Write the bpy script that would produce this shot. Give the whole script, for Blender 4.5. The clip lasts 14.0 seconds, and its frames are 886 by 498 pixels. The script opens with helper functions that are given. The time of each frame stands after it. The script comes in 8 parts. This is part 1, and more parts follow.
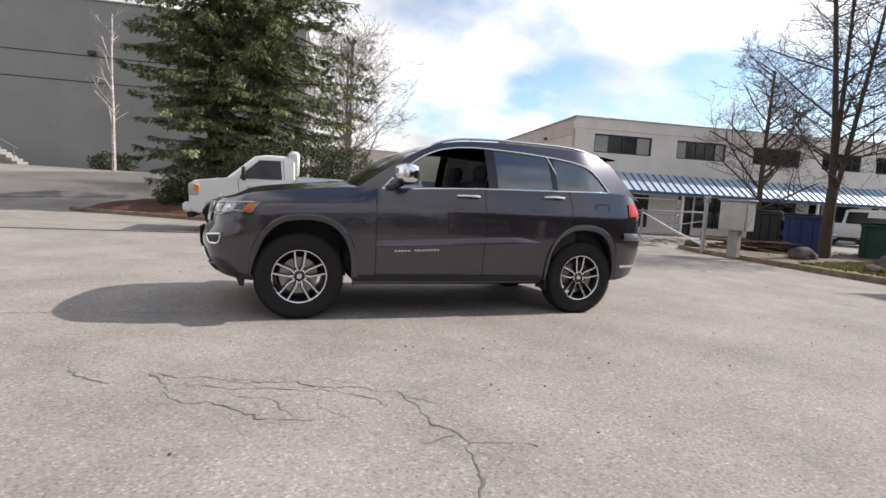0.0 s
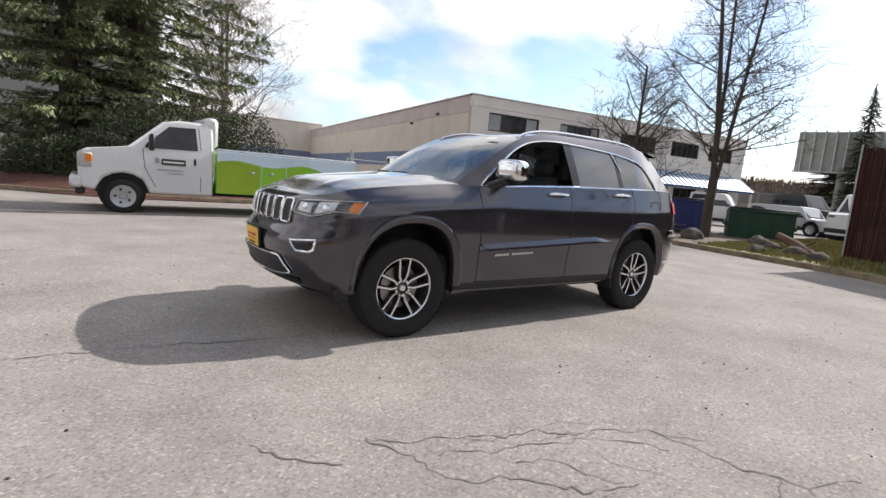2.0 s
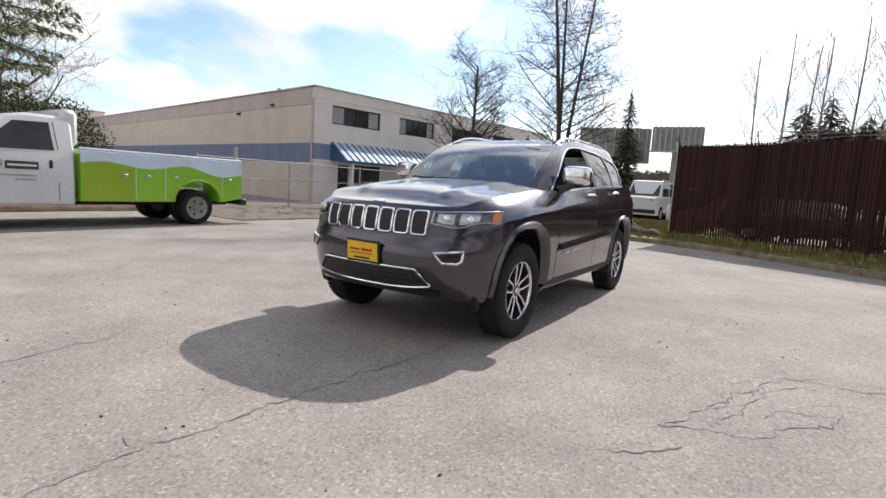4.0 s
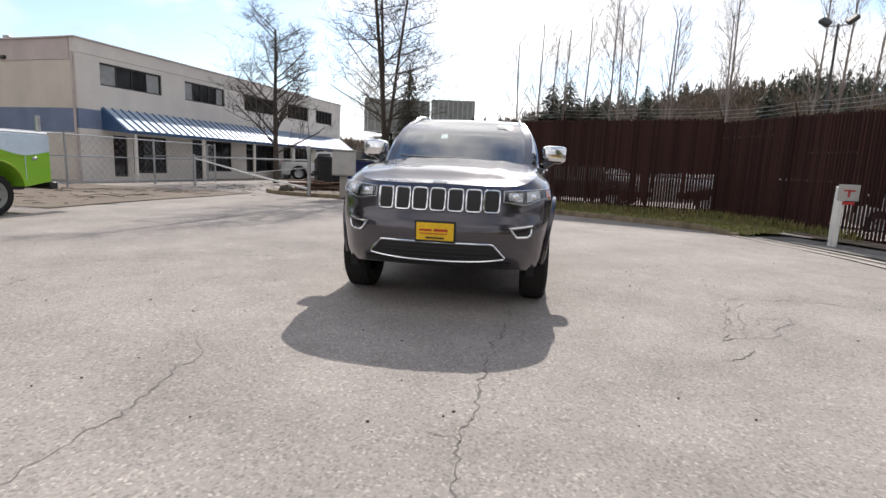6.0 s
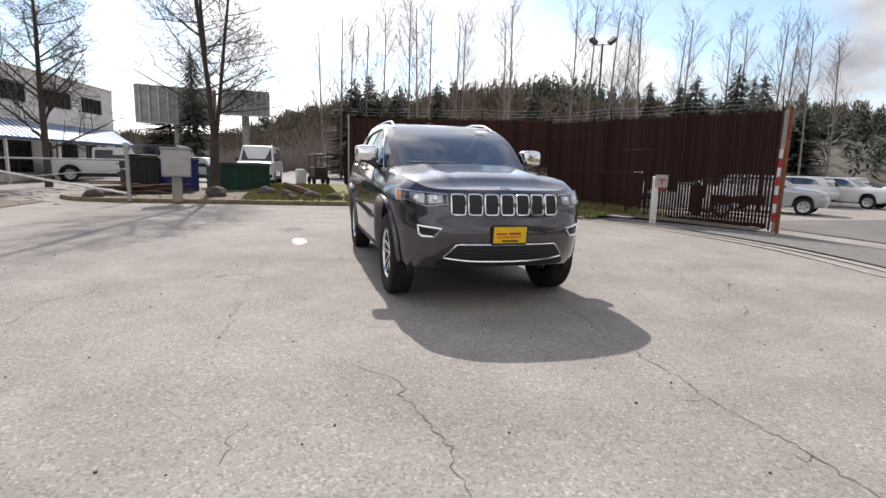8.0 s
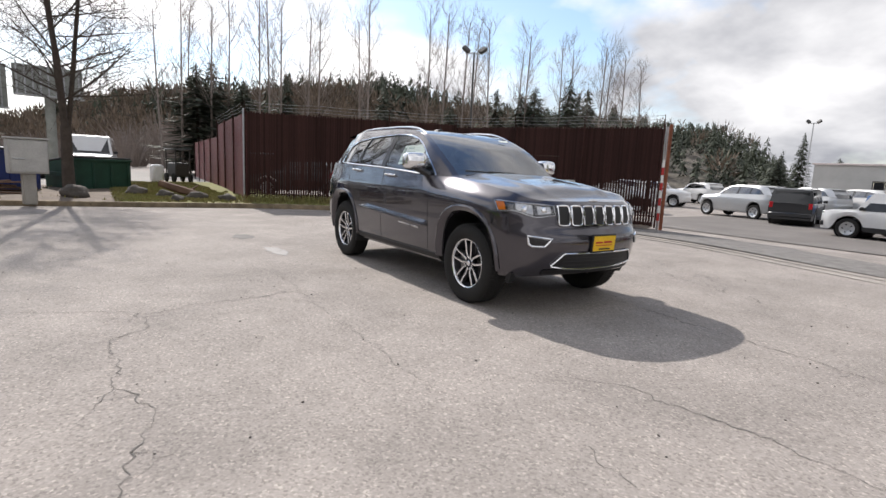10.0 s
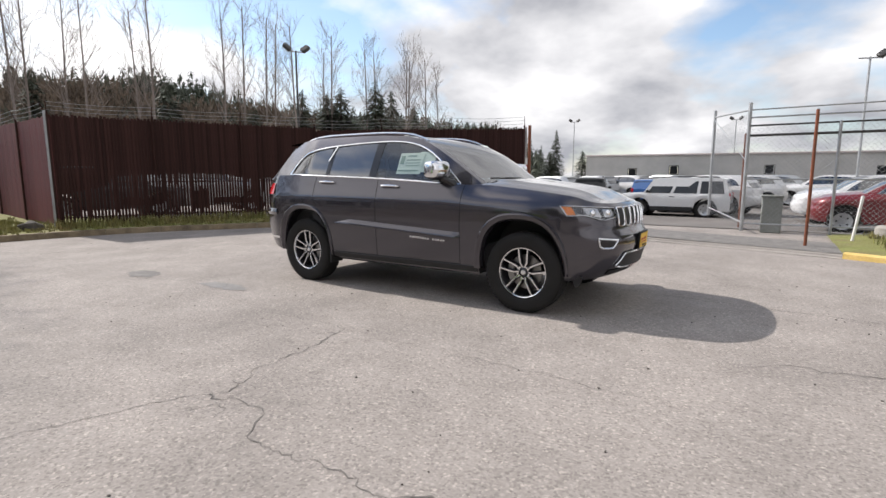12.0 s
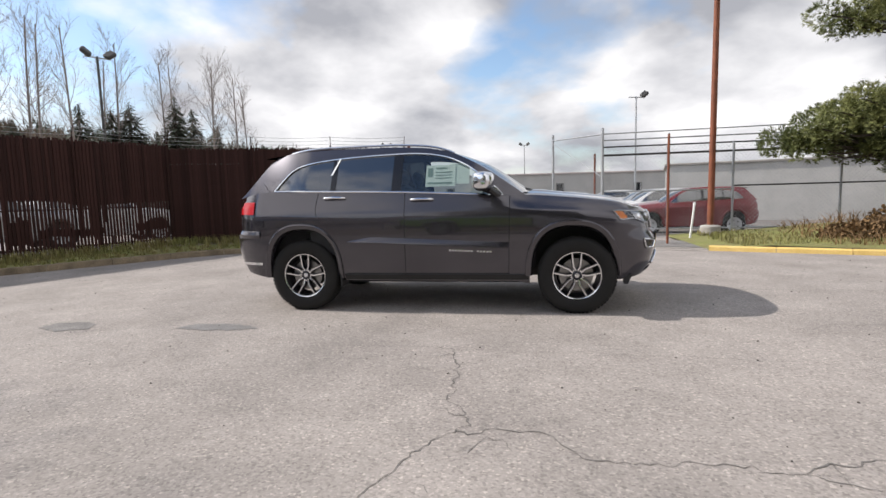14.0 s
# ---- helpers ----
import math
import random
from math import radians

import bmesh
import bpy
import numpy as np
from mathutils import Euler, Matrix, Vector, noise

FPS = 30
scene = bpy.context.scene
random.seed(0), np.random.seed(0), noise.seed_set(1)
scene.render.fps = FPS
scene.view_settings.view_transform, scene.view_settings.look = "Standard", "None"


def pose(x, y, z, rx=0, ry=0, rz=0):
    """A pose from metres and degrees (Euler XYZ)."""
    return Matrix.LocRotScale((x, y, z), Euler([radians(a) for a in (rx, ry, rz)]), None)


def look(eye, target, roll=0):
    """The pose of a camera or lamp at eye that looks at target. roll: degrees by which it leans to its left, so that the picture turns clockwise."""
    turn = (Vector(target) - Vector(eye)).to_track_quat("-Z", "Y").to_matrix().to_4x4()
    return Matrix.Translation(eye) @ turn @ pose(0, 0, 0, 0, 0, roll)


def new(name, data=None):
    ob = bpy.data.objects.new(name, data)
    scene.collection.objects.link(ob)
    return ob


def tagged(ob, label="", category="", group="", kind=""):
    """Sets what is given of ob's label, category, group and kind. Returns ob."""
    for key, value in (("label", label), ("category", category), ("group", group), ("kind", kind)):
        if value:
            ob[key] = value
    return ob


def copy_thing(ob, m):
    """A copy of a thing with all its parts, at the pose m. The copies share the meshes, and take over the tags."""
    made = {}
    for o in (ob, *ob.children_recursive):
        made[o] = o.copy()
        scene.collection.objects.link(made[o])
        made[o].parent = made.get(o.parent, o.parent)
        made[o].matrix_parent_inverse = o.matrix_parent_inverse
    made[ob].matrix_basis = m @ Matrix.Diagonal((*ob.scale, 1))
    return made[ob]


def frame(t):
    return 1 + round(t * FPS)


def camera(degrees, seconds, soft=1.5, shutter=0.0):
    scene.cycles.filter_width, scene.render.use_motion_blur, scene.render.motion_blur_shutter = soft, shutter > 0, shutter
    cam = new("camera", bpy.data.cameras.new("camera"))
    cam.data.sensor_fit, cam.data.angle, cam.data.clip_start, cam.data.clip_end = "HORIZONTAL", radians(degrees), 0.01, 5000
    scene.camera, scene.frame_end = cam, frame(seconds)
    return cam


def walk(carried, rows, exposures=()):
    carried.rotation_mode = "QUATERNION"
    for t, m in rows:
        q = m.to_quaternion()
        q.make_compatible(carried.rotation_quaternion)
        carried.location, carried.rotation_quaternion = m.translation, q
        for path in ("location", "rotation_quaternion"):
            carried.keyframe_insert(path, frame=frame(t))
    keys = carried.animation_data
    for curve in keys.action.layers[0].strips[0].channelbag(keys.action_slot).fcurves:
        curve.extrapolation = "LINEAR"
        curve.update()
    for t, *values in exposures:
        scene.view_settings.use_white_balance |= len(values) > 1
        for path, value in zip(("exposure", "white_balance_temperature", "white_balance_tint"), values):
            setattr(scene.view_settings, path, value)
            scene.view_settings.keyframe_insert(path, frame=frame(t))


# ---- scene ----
cam = camera(81.5, 14.0)
PATH = [
    (0, (1.766, 5.595, 1.149), (1.107, 3.717, 0.954), 3.3),
    (0.5, (1.941, 4.928, 1.23), (1.205, 3.083, 1.001), 3.8),
    (1, (2.415, 4.685, 1.252), (1.448, 2.948, 1.031), 3.6),
    (1.5, (2.954, 4.464, 1.211), (1.934, 2.758, 0.989), 2.9),
    (2, (3.483, 4.191, 1.237), (2.328, 2.581, 0.969), 4.9),
    (2.5, (4.003, 3.891, 1.234), (2.702, 2.397, 0.961), 4.8),
    (2.7, (4.209, 3.727, 1.213), (2.813, 2.317, 0.959), 3.8),
    (4.8, (5.722, 1.828, 1.189), (3.932, 0.992, 0.878), 2.7),
    (5, (5.837, 1.624, 1.167), (4.004, 0.896, 0.837), 1.9),
    (5.5, (6.106, 1.152, 1.169), (4.183, 0.694, 0.864), 2.8),
    (6, (6.3, 0.609, 1.178), (4.343, 0.342, 0.861), 2.5),
    (6.5, (6.431, 0.066, 1.209), (4.456, 0.027, 0.892), 4.1),
    (7, (6.522, -0.521, 1.225), (4.557, -0.33, 0.908), 3.1),
    (7.5, (6.471, -1.122, 1.207), (4.528, -0.806, 0.853), 2.7),
    (8, (6.364, -1.736, 1.233), (4.465, -1.194, 0.916), 1.5),
    (8.2, (6.287, -1.962, 1.225), (4.409, -1.339, 0.936), 1.0),
    (10.3, (5.137, -4.145, 1.275), (3.574, -2.934, 0.977), 1.0),
    (10.5, (4.943, -4.304, 1.241), (3.434, -3.024, 0.95), -0.5),
    (11, (4.478, -4.683, 1.266), (3.125, -3.241, 0.971), 0.4),
    (11.5, (3.978, -5.031, 1.289), (2.78, -3.454, 1.009), -0.3),
    (12, (3.428, -5.33, 1.301), (2.353, -3.668, 1.017), -0.1),
    (12.5, (2.872, -5.598, 1.322), (1.986, -3.819, 1.098), -0.3),
    (13, (2.268, -5.812, 1.263), (1.504, -3.98, 1.02), -1.0),
    (13.5, (1.711, -6.039, 1.251), (1.177, -4.119, 1.077), -1.4),
    (14, (1.093, -6.145, 1.215), (0.723, -4.19, 1.01), -1.6),
]
walk(cam, [(t, look(eye, target, roll)) for t, eye, target, roll in PATH])
scene.view_settings.exposure = 0.38

# ---- daylight: sun from behind the car's tail, broken bright cloud ----
SUN_UP = 38.6
world = bpy.data.worlds.new("sky")
scene.world = world
world.use_nodes = True
wn, wl = world.node_tree.nodes, world.node_tree.links
wn.clear()


def wnode(kind, **inputs):
    n = wn.new(kind)
    for key, value in inputs.items():
        n.inputs[key.replace("_", " ")].default_value = value
    return n


w_out, w_bg = wn.new("ShaderNodeOutputWorld"), wn.new("ShaderNodeBackground")
w_sky = wn.new("ShaderNodeTexSky")
w_sky.sky_type, w_sky.sun_disc = "NISHITA", False
w_sky.sun_elevation, w_sky.sun_rotation = radians(SUN_UP), radians(270)
w_sky.air_density, w_sky.dust_density, w_sky.ozone_density = 1.0, 0.6, 1.5
w_co = wn.new("ShaderNodeTexCoord")
w_sep = wn.new("ShaderNodeSeparateXYZ")
wl.new(w_co.outputs["Generated"], w_sep.inputs[0])
# the direction is laid on a flat cloud deck
w_up = wn.new("ShaderNodeMath")
w_up.operation = "MAXIMUM"
wl.new(w_sep.outputs["Z"], w_up.inputs[0])
w_up.inputs[1].default_value = 0.0
w_add = wn.new("ShaderNodeMath")
w_add.operation = "ADD"
wl.new(w_up.outputs[0], w_add.inputs[0])
w_add.inputs[1].default_value = 0.42
w_div = wn.new("ShaderNodeVectorMath")
w_div.operation = "DIVIDE"
wl.new(w_co.outputs["Generated"], w_div.inputs[0])
w_comb = wn.new("ShaderNodeCombineXYZ")
for k in range(3):
    wl.new(w_add.outputs[0], w_comb.inputs[k])
wl.new(w_comb.outputs[0], w_div.inputs[1])
w_n1 = wnode("ShaderNodeTexNoise", Scale=1.9, Detail=6.0, Roughness=0.50, Distortion=0.1)
w_n2 = wnode("ShaderNodeTexNoise", Scale=2.5, Detail=6.0, Roughness=0.50, Distortion=0.1)
w_off = wn.new("ShaderNodeVectorMath")
w_off.operation = "ADD"
w_off.inputs[1].default_value = (3.1, 7.7, 0.4)
wl.new(w_div.outputs[0], w_n1.inputs["Vector"])
wl.new(w_div.outputs[0], w_off.inputs[0])
wl.new(w_off.outputs[0], w_n2.inputs["Vector"])
w_cover = wn.new("ShaderNodeValToRGB")
w_cover.color_ramp.elements[0].position, w_cover.color_ramp.elements[1].position = 0.34, 0.47
# the cloud is thicker ahead of the car than over the hills behind it
w_lean = wn.new("ShaderNodeMath")
w_lean.operation = "MULTIPLY_ADD"
wl.new(w_sep.outputs["X"], w_lean.inputs[0])
w_lean.inputs[1].default_value = 0.095
wl.new(w_n1.outputs["Fac"], w_lean.inputs[2])
# and thins towards the zenith
w_thin = wn.new("ShaderNodeMath")
w_thin.operation = "MULTIPLY_ADD"
wl.new(w_up.outputs[0], w_thin.inputs[0])
w_thin.inputs[1].default_value = -0.05
wl.new(w_lean.outputs[0], w_thin.inputs[2])
wl.new(w_thin.outputs[0], w_cover.inputs["Fac"])
w_tone = wn.new("ShaderNodeValToRGB")
w_tone.color_ramp.elements[0].position, w_tone.color_ramp.elements[1].position = 0.27, 0.63
w_tone.color_ramp.elements[0].color, w_tone.color_ramp.elements[1].color = (2.5, 2.55, 2.8, 1), (6.9, 6.8, 6.85, 1)
w_side = wn.new("ShaderNodeMath")
w_side.operation = "MULTIPLY_ADD"
wl.new(w_sep.outputs["Y"], w_side.inputs[0])
w_side.inputs[1].default_value = -0.095
w_front = wn.new("ShaderNodeMath")
w_front.operation = "MULTIPLY_ADD"
wl.new(w_sep.outputs["X"], w_front.inputs[0])
w_front.inputs[1].default_value = -0.05
wl.new(w_n2.outputs["Fac"], w_front.inputs[2])
wl.new(w_front.outputs[0], w_side.inputs[2])
wl.new(w_side.outputs[0], w_tone.inputs["Fac"])
w_mix = wn.new("ShaderNodeMix")
w_mix.data_type = "RGBA"
wl.new(w_cover.outputs["Color"], w_mix.inputs["Factor"])
wl.new(w_sky.outputs["Color"], w_mix.inputs["A"])
w_dot = wn.new("ShaderNodeVectorMath")
w_dot.operation = "DOT_PRODUCT"
w_dot.inputs[1].default_value = (-math.cos(radians(SUN_UP)), 0.0, math.sin(radians(SUN_UP)))
wl.new(w_co.outputs["Generated"], w_dot.inputs[0])
w_near = wn.new("ShaderNodeMath")
w_near.operation = "MAXIMUM"
wl.new(w_dot.outputs["Value"], w_near.inputs[0])
w_near.inputs[1].default_value = 0.0
w_fall = wn.new("ShaderNodeMath")
w_fall.operation = "POWER"
wl.new(w_near.outputs[0], w_fall.inputs[0])
w_fall.inputs[1].default_value = 6.0
w_glow = wn.new("ShaderNodeMath")
w_glow.operation = "MULTIPLY_ADD"
wl.new(w_fall.outputs[0], w_glow.inputs[0])
w_glow.inputs[1].default_value, w_glow.inputs[2].default_value = 0.9, 1.0
w_lit = wn.new("ShaderNodeVectorMath")
w_lit.operation = "SCALE"
wl.new(w_tone.outputs["Color"], w_lit.inputs[0])
wl.new(w_glow.outputs[0], w_lit.inputs["Scale"])
wl.new(w_lit.outputs["Vector"], w_mix.inputs["B"])
wl.new(w_mix.outputs["Result"], w_bg.inputs["Color"])
w_bg.inputs["Strength"].default_value = 0.14
wl.new(w_bg.outputs[0], w_out.inputs["Surface"])

sun_data = bpy.data.lights.new("sun", "SUN")
sun_data.energy, sun_data.angle, sun_data.color = 4.2, radians(0.6), (1.0, 0.94, 0.89)
sun = new("sun", sun_data)
sun.matrix_world = look((-20 * math.cos(radians(SUN_UP)), 0.3, 20 * math.sin(radians(SUN_UP))), (0, 0, 0))

# ---- building blocks ----
class Shape:
    """Vertices and faces of one mesh, gathered piece by piece."""

    def __init__(self):
        self.v, self.f, self.weld = [], [], False

    def add(self, verts, faces):
        o = len(self.v)
        self.v.extend(tuple(map(float, p)) for p in verts)
        self.f.extend(tuple(o + i for i in f) for f in faces)
        return self

    def grid(self, rows, close_u=False, close_v=False, flip=False):
        n, m = len(rows), len(rows[0])
        faces = []
        for i in range(n if close_u else n - 1):
            for j in range(m if close_v else m - 1):
                q = (i * m + j, ((i + 1) % n) * m + j, ((i + 1) % n) * m + (j + 1) % m, i * m + (j + 1) % m)
                faces.append(q[::-1] if flip else q)
        return self.add([p for r in rows for p in r], faces)

    def box(self, c, s, m=None, bevel=0.0):
        hx, hy, hz = s[0] / 2, s[1] / 2, s[2] / 2
        b = min(bevel, hx * 0.9, hy * 0.9, hz * 0.9)
        if b <= 0:
            pts = [(x, y, z) for x in (-hx, hx) for y in (-hy, hy) for z in (-hz, hz)]
            faces = [(0, 1, 3, 2), (4, 6, 7, 5), (0, 4, 5, 1), (2, 3, 7, 6), (0, 2, 6, 4), (1, 5, 7, 3)]
        else:
            pts, idx = [], {}
            for x in (-1, 1):
                for y in (-1, 1):
                    for z in (-1, 1):
                        for a in range(3):
                            p = [x * (hx - b), y * (hy - b), z * (hz - b)]
                            p[a] += (x, y, z)[a] * b
                            idx[x, y, z, a] = len(pts)
                            pts.append(tuple(p))
            faces = []
            for a in range(3):
                o = [k for k in range(3) if k != a]
                for s1 in (-1, 1):
                    def key(p, q, axis):
                        k = [0, 0, 0]
                        k[a], k[o[0]], k[o[1]] = s1, p, q
                        return idx[k[0], k[1], k[2], axis]
                    faces.append((key(-1, -1, a), key(1, -1, a), key(1, 1, a), key(-1, 1, a)))
                for s1 in (-1, 1):
                    for s2 in (-1, 1):
                        def edge(w, axis):
                            k = [0, 0, 0]
                            k[a], k[o[0]], k[o[1]] = w, s1, s2
                            return idx[k[0], k[1], k[2], axis]
                        faces.append((edge(-1, o[0]), edge(1, o[0]), edge(1, o[1]), edge(-1, o[1])))
            for x in (-1, 1):
                for y in (-1, 1):
                    for z in (-1, 1):
                        faces.append(tuple(idx[x, y, z, a] for a in range(3)))
        if m is not None:
            pts = [m @ Vector(p) for p in pts]
        return self.add([(p[0] + c[0], p[1] + c[1], p[2] + c[2]) for p in pts], faces)

    def tube(self, pts, r, n=8, closed=False, caps=True):
        pts = [Vector(p) for p in pts]
        rad = list(r) if isinstance(r, (list, tuple)) else [r] * len(pts)
        rows, side = [], None
        for i, p in enumerate(pts):
            a = pts[i - 1] if (i or closed) else p
            b = pts[(i + 1) % len(pts)] if (i < len(pts) - 1 or closed) else p
            d = (b - a).normalized() if (b - a).length > 1e-9 else Vector((0, 0, 1))
            if side is None:
                side = d.orthogonal().normalized()
            side = (side - d * side.dot(d)).normalized() if (side - d * side.dot(d)).length > 1e-6 else d.orthogonal().normalized()
            up = d.cross(side)
            rows.append([p + rad[i] * (math.cos(2 * math.pi * k / n) * side + math.sin(2 * math.pi * k / n) * up) for k in range(n)])
        o = len(self.v)
        self.grid(rows, close_u=closed, close_v=True)
        if caps and not closed:
            self.f.append(tuple(o + k for k in reversed(range(n))))
            self.f.append(tuple(o + (len(pts) - 1) * n + k for k in range(n)))
        return self

    def lathe(self, prof, n=32, m=None, closed=False):
        """A profile of (radius, height) turned about the y axis."""
        rows = []
        for r, h in prof:
            row = [Vector((r * math.cos(2 * math.pi * k / n), h, r * math.sin(2 * math.pi * k / n))) for k in range(n)]
            rows.append([m @ p for p in row] if m is not None else row)
        return self.grid(rows, close_u=closed, close_v=True)

    def prism(self, poly, axis, a, b):
        """A polygon in the plane across an axis ("x", "y" or "z"), drawn out from a to b."""
        k = "xyz".index(axis)

        def put(p, h):
            q = list(p)
            q.insert(k, h)
            return tuple(q)
        n = len(poly)
        return self.add([put(p, a) for p in poly] + [put(p, b) for p in poly],
                        [tuple(range(n))[::-1], tuple(range(n, 2 * n))] + [(i, (i + 1) % n, n + (i + 1) % n, n + i) for i in range(n)])

    def ribbon(self, pts, width, nrm):
        """A flat strip of a width along points, lying across the normals given."""
        rows = []
        for i, p in enumerate(pts):
            p = Vector(p)
            d = Vector(pts[min(i + 1, len(pts) - 1)]) - Vector(pts[max(i - 1, 0)])
            w = width[i] if isinstance(width, (list, tuple)) else width
            n = Vector(nrm[i] if isinstance(nrm, list) else nrm)
            s = d.cross(n).normalized() * w / 2
            rows.append([p - s, p + s])
        return self.grid(rows)

    def mesh(self, name, material, smooth=40):
        me = bpy.data.meshes.new(name)
        me.from_pydata(self.v, [], self.f)
        bm = bmesh.new()
        bm.from_mesh(me)
        if self.weld:
            bmesh.ops.remove_doubles(bm, verts=bm.verts, dist=0.0005)
        bmesh.ops.recalc_face_normals(bm, faces=bm.faces)
        bm.to_mesh(me)
        bm.free()
        if material is not None:
            me.materials.append(material)
        if smooth:
            me.shade_smooth()
            me.set_sharp_from_angle(angle=radians(smooth))
        return me


def part(name, shape, material, parent=None, label="", smooth=40, m=None):
    ob = new(name, shape.mesh(name, material, smooth))
    if parent is not None:
        ob.parent = parent
    if m is not None:
        ob.matrix_basis = m
    return tagged(ob, label) if label else ob


def thing(name, label, category, m=None, group="", kind=""):
    ob = new(name)
    ob.empty_display_size = 0.2
    if m is not None:
        ob.matrix_basis = m
    return tagged(ob, label, category, group, kind)


def lone(name, shape, material, label, category, kind="", smooth=40, m=None, group=""):
    ob = new(name, shape.mesh(name, material, smooth))
    if m is not None:
        ob.matrix_basis = m
    return tagged(ob, label, category, group, kind)


def curve(*pairs):
    """A smooth run through (x, value) pairs."""
    xs, vs = np.array([p[0] for p in pairs], float), np.array([p[1] for p in pairs], float)
    if xs[0] > xs[-1]:
        xs, vs = xs[::-1], vs[::-1]
    d = np.diff(vs) / np.diff(xs)
    t = np.zeros(len(xs))
    for i in range(1, len(xs) - 1):
        if d[i - 1] * d[i] > 0:
            t[i] = 2 * d[i - 1] * d[i] / (d[i - 1] + d[i])
    t[0], t[-1] = d[0], d[-1]

    def at(x):
        x = min(max(float(x), xs[0]), xs[-1])
        i = min(int(np.searchsorted(xs, x, side="right")) - 1, len(xs) - 2)
        i = max(i, 0)
        h = xs[i + 1] - xs[i]
        s = (x - xs[i]) / h
        return float(vs[i] * (1 + 2 * s) * (1 - s) ** 2 + h * t[i] * s * (1 - s) ** 2 + vs[i + 1] * s * s * (3 - 2 * s) + h * t[i + 1] * s * s * (s - 1))
    return at


def ease(a, b, x):
    s = min(max((x - a) / (b - a), 0.0), 1.0)
    return s * s * (3 - 2 * s)


def lerp(a, b, s):
    return a + (b - a) * s

# ---- materials ----
def mat(name, col, rough=0.6, metal=0.0, scale=3.0, vary=0.2, fine=40.0, bump=0.15, depth=0.005, col2=None, coat=0.0, per=0.0, island=0.0, spec=0.5, fvary=0.1, stretch=None):
    """A surface whose colour drifts at a coarse and a fine scale, with relief. per: brightness spread from object to object; island: from piece to piece."""
    m = bpy.data.materials.new(name)
    m.use_nodes = True
    t = m.node_tree
    n, l = t.nodes, t.links
    bsdf = n["Principled BSDF"]
    co = n.new("ShaderNodeTexCoord")
    src = co.outputs["Object"]
    if stretch:
        mp = n.new("ShaderNodeMapping")
        mp.inputs["Scale"].default_value = stretch
        l.new(src, mp.inputs["Vector"])
        src = mp.outputs["Vector"]
    n1, n2 = n.new("ShaderNodeTexNoise"), n.new("ShaderNodeTexNoise")
    n1.inputs["Scale"].default_value, n1.inputs["Detail"].default_value, n1.inputs["Roughness"].default_value = scale, 5, 0.6
    n2.inputs["Scale"].default_value, n2.inputs["Detail"].default_value = fine, 4
    l.new(src, n1.inputs["Vector"])
    l.new(src, n2.inputs["Vector"])
    ramp = n.new("ShaderNodeValToRGB")
    c = np.array(col, float)
    d = np.array(col2, float) if col2 else c * (1 - vary)
    e = c * (1 + vary * 0.6)
    ramp.color_ramp.elements[0].position, ramp.color_ramp.elements[1].position = 0.3, 0.7
    ramp.color_ramp.elements[0].color, ramp.color_ramp.elements[1].color = (*d, 1), (*e, 1)
    l.new(n1.outputs["Fac"], ramp.inputs["Fac"])
    hsv = n.new("ShaderNodeHueSaturation")
    l.new(ramp.outputs["Color"], hsv.inputs["Color"])
    val = n.new("ShaderNodeMapRange")
    val.inputs["From Min"].default_value, val.inputs["From Max"].default_value = 0.3, 0.7
    val.inputs["To Min"].default_value, val.inputs["To Max"].default_value = 1 - fvary, 1 + fvary
    l.new(n2.outputs["Fac"], val.inputs["Value"])
    out = val.outputs["Result"]
    for amount, kind, socket in ((per, "ShaderNodeObjectInfo", "Random"), (island, "ShaderNodeNewGeometry", "Random Per Island")):
        if amount:
            info, rng, mul = n.new(kind), n.new("ShaderNodeMapRange"), n.new("ShaderNodeMath")
            rng.inputs["To Min"].default_value, rng.inputs["To Max"].default_value = 1 - amount, 1 + amount
            mul.operation = "MULTIPLY"
            l.new(info.outputs[socket], rng.inputs["Value"])
            l.new(rng.outputs["Result"], mul.inputs[0])
            l.new(out, mul.inputs[1])
            out = mul.outputs[0]
    l.new(out, hsv.inputs["Value"])
    l.new(hsv.outputs["Color"], bsdf.inputs["Base Color"])
    bsdf.inputs["Roughness"].default_value, bsdf.inputs["Metallic"].default_value = rough, metal
    bsdf.inputs["Specular IOR Level"].default_value = spec
    bsdf.inputs["Coat Weight"].default_value, bsdf.inputs["Coat Roughness"].default_value = coat, 0.03
    if bump:
        b = n.new("ShaderNodeBump")
        b.inputs["Strength"].default_value, b.inputs["Distance"].default_value = bump, depth
        l.new(n2.outputs["Fac"], b.inputs["Height"])
        l.new(b.outputs["Normal"], bsdf.inputs["Normal"])
    return m


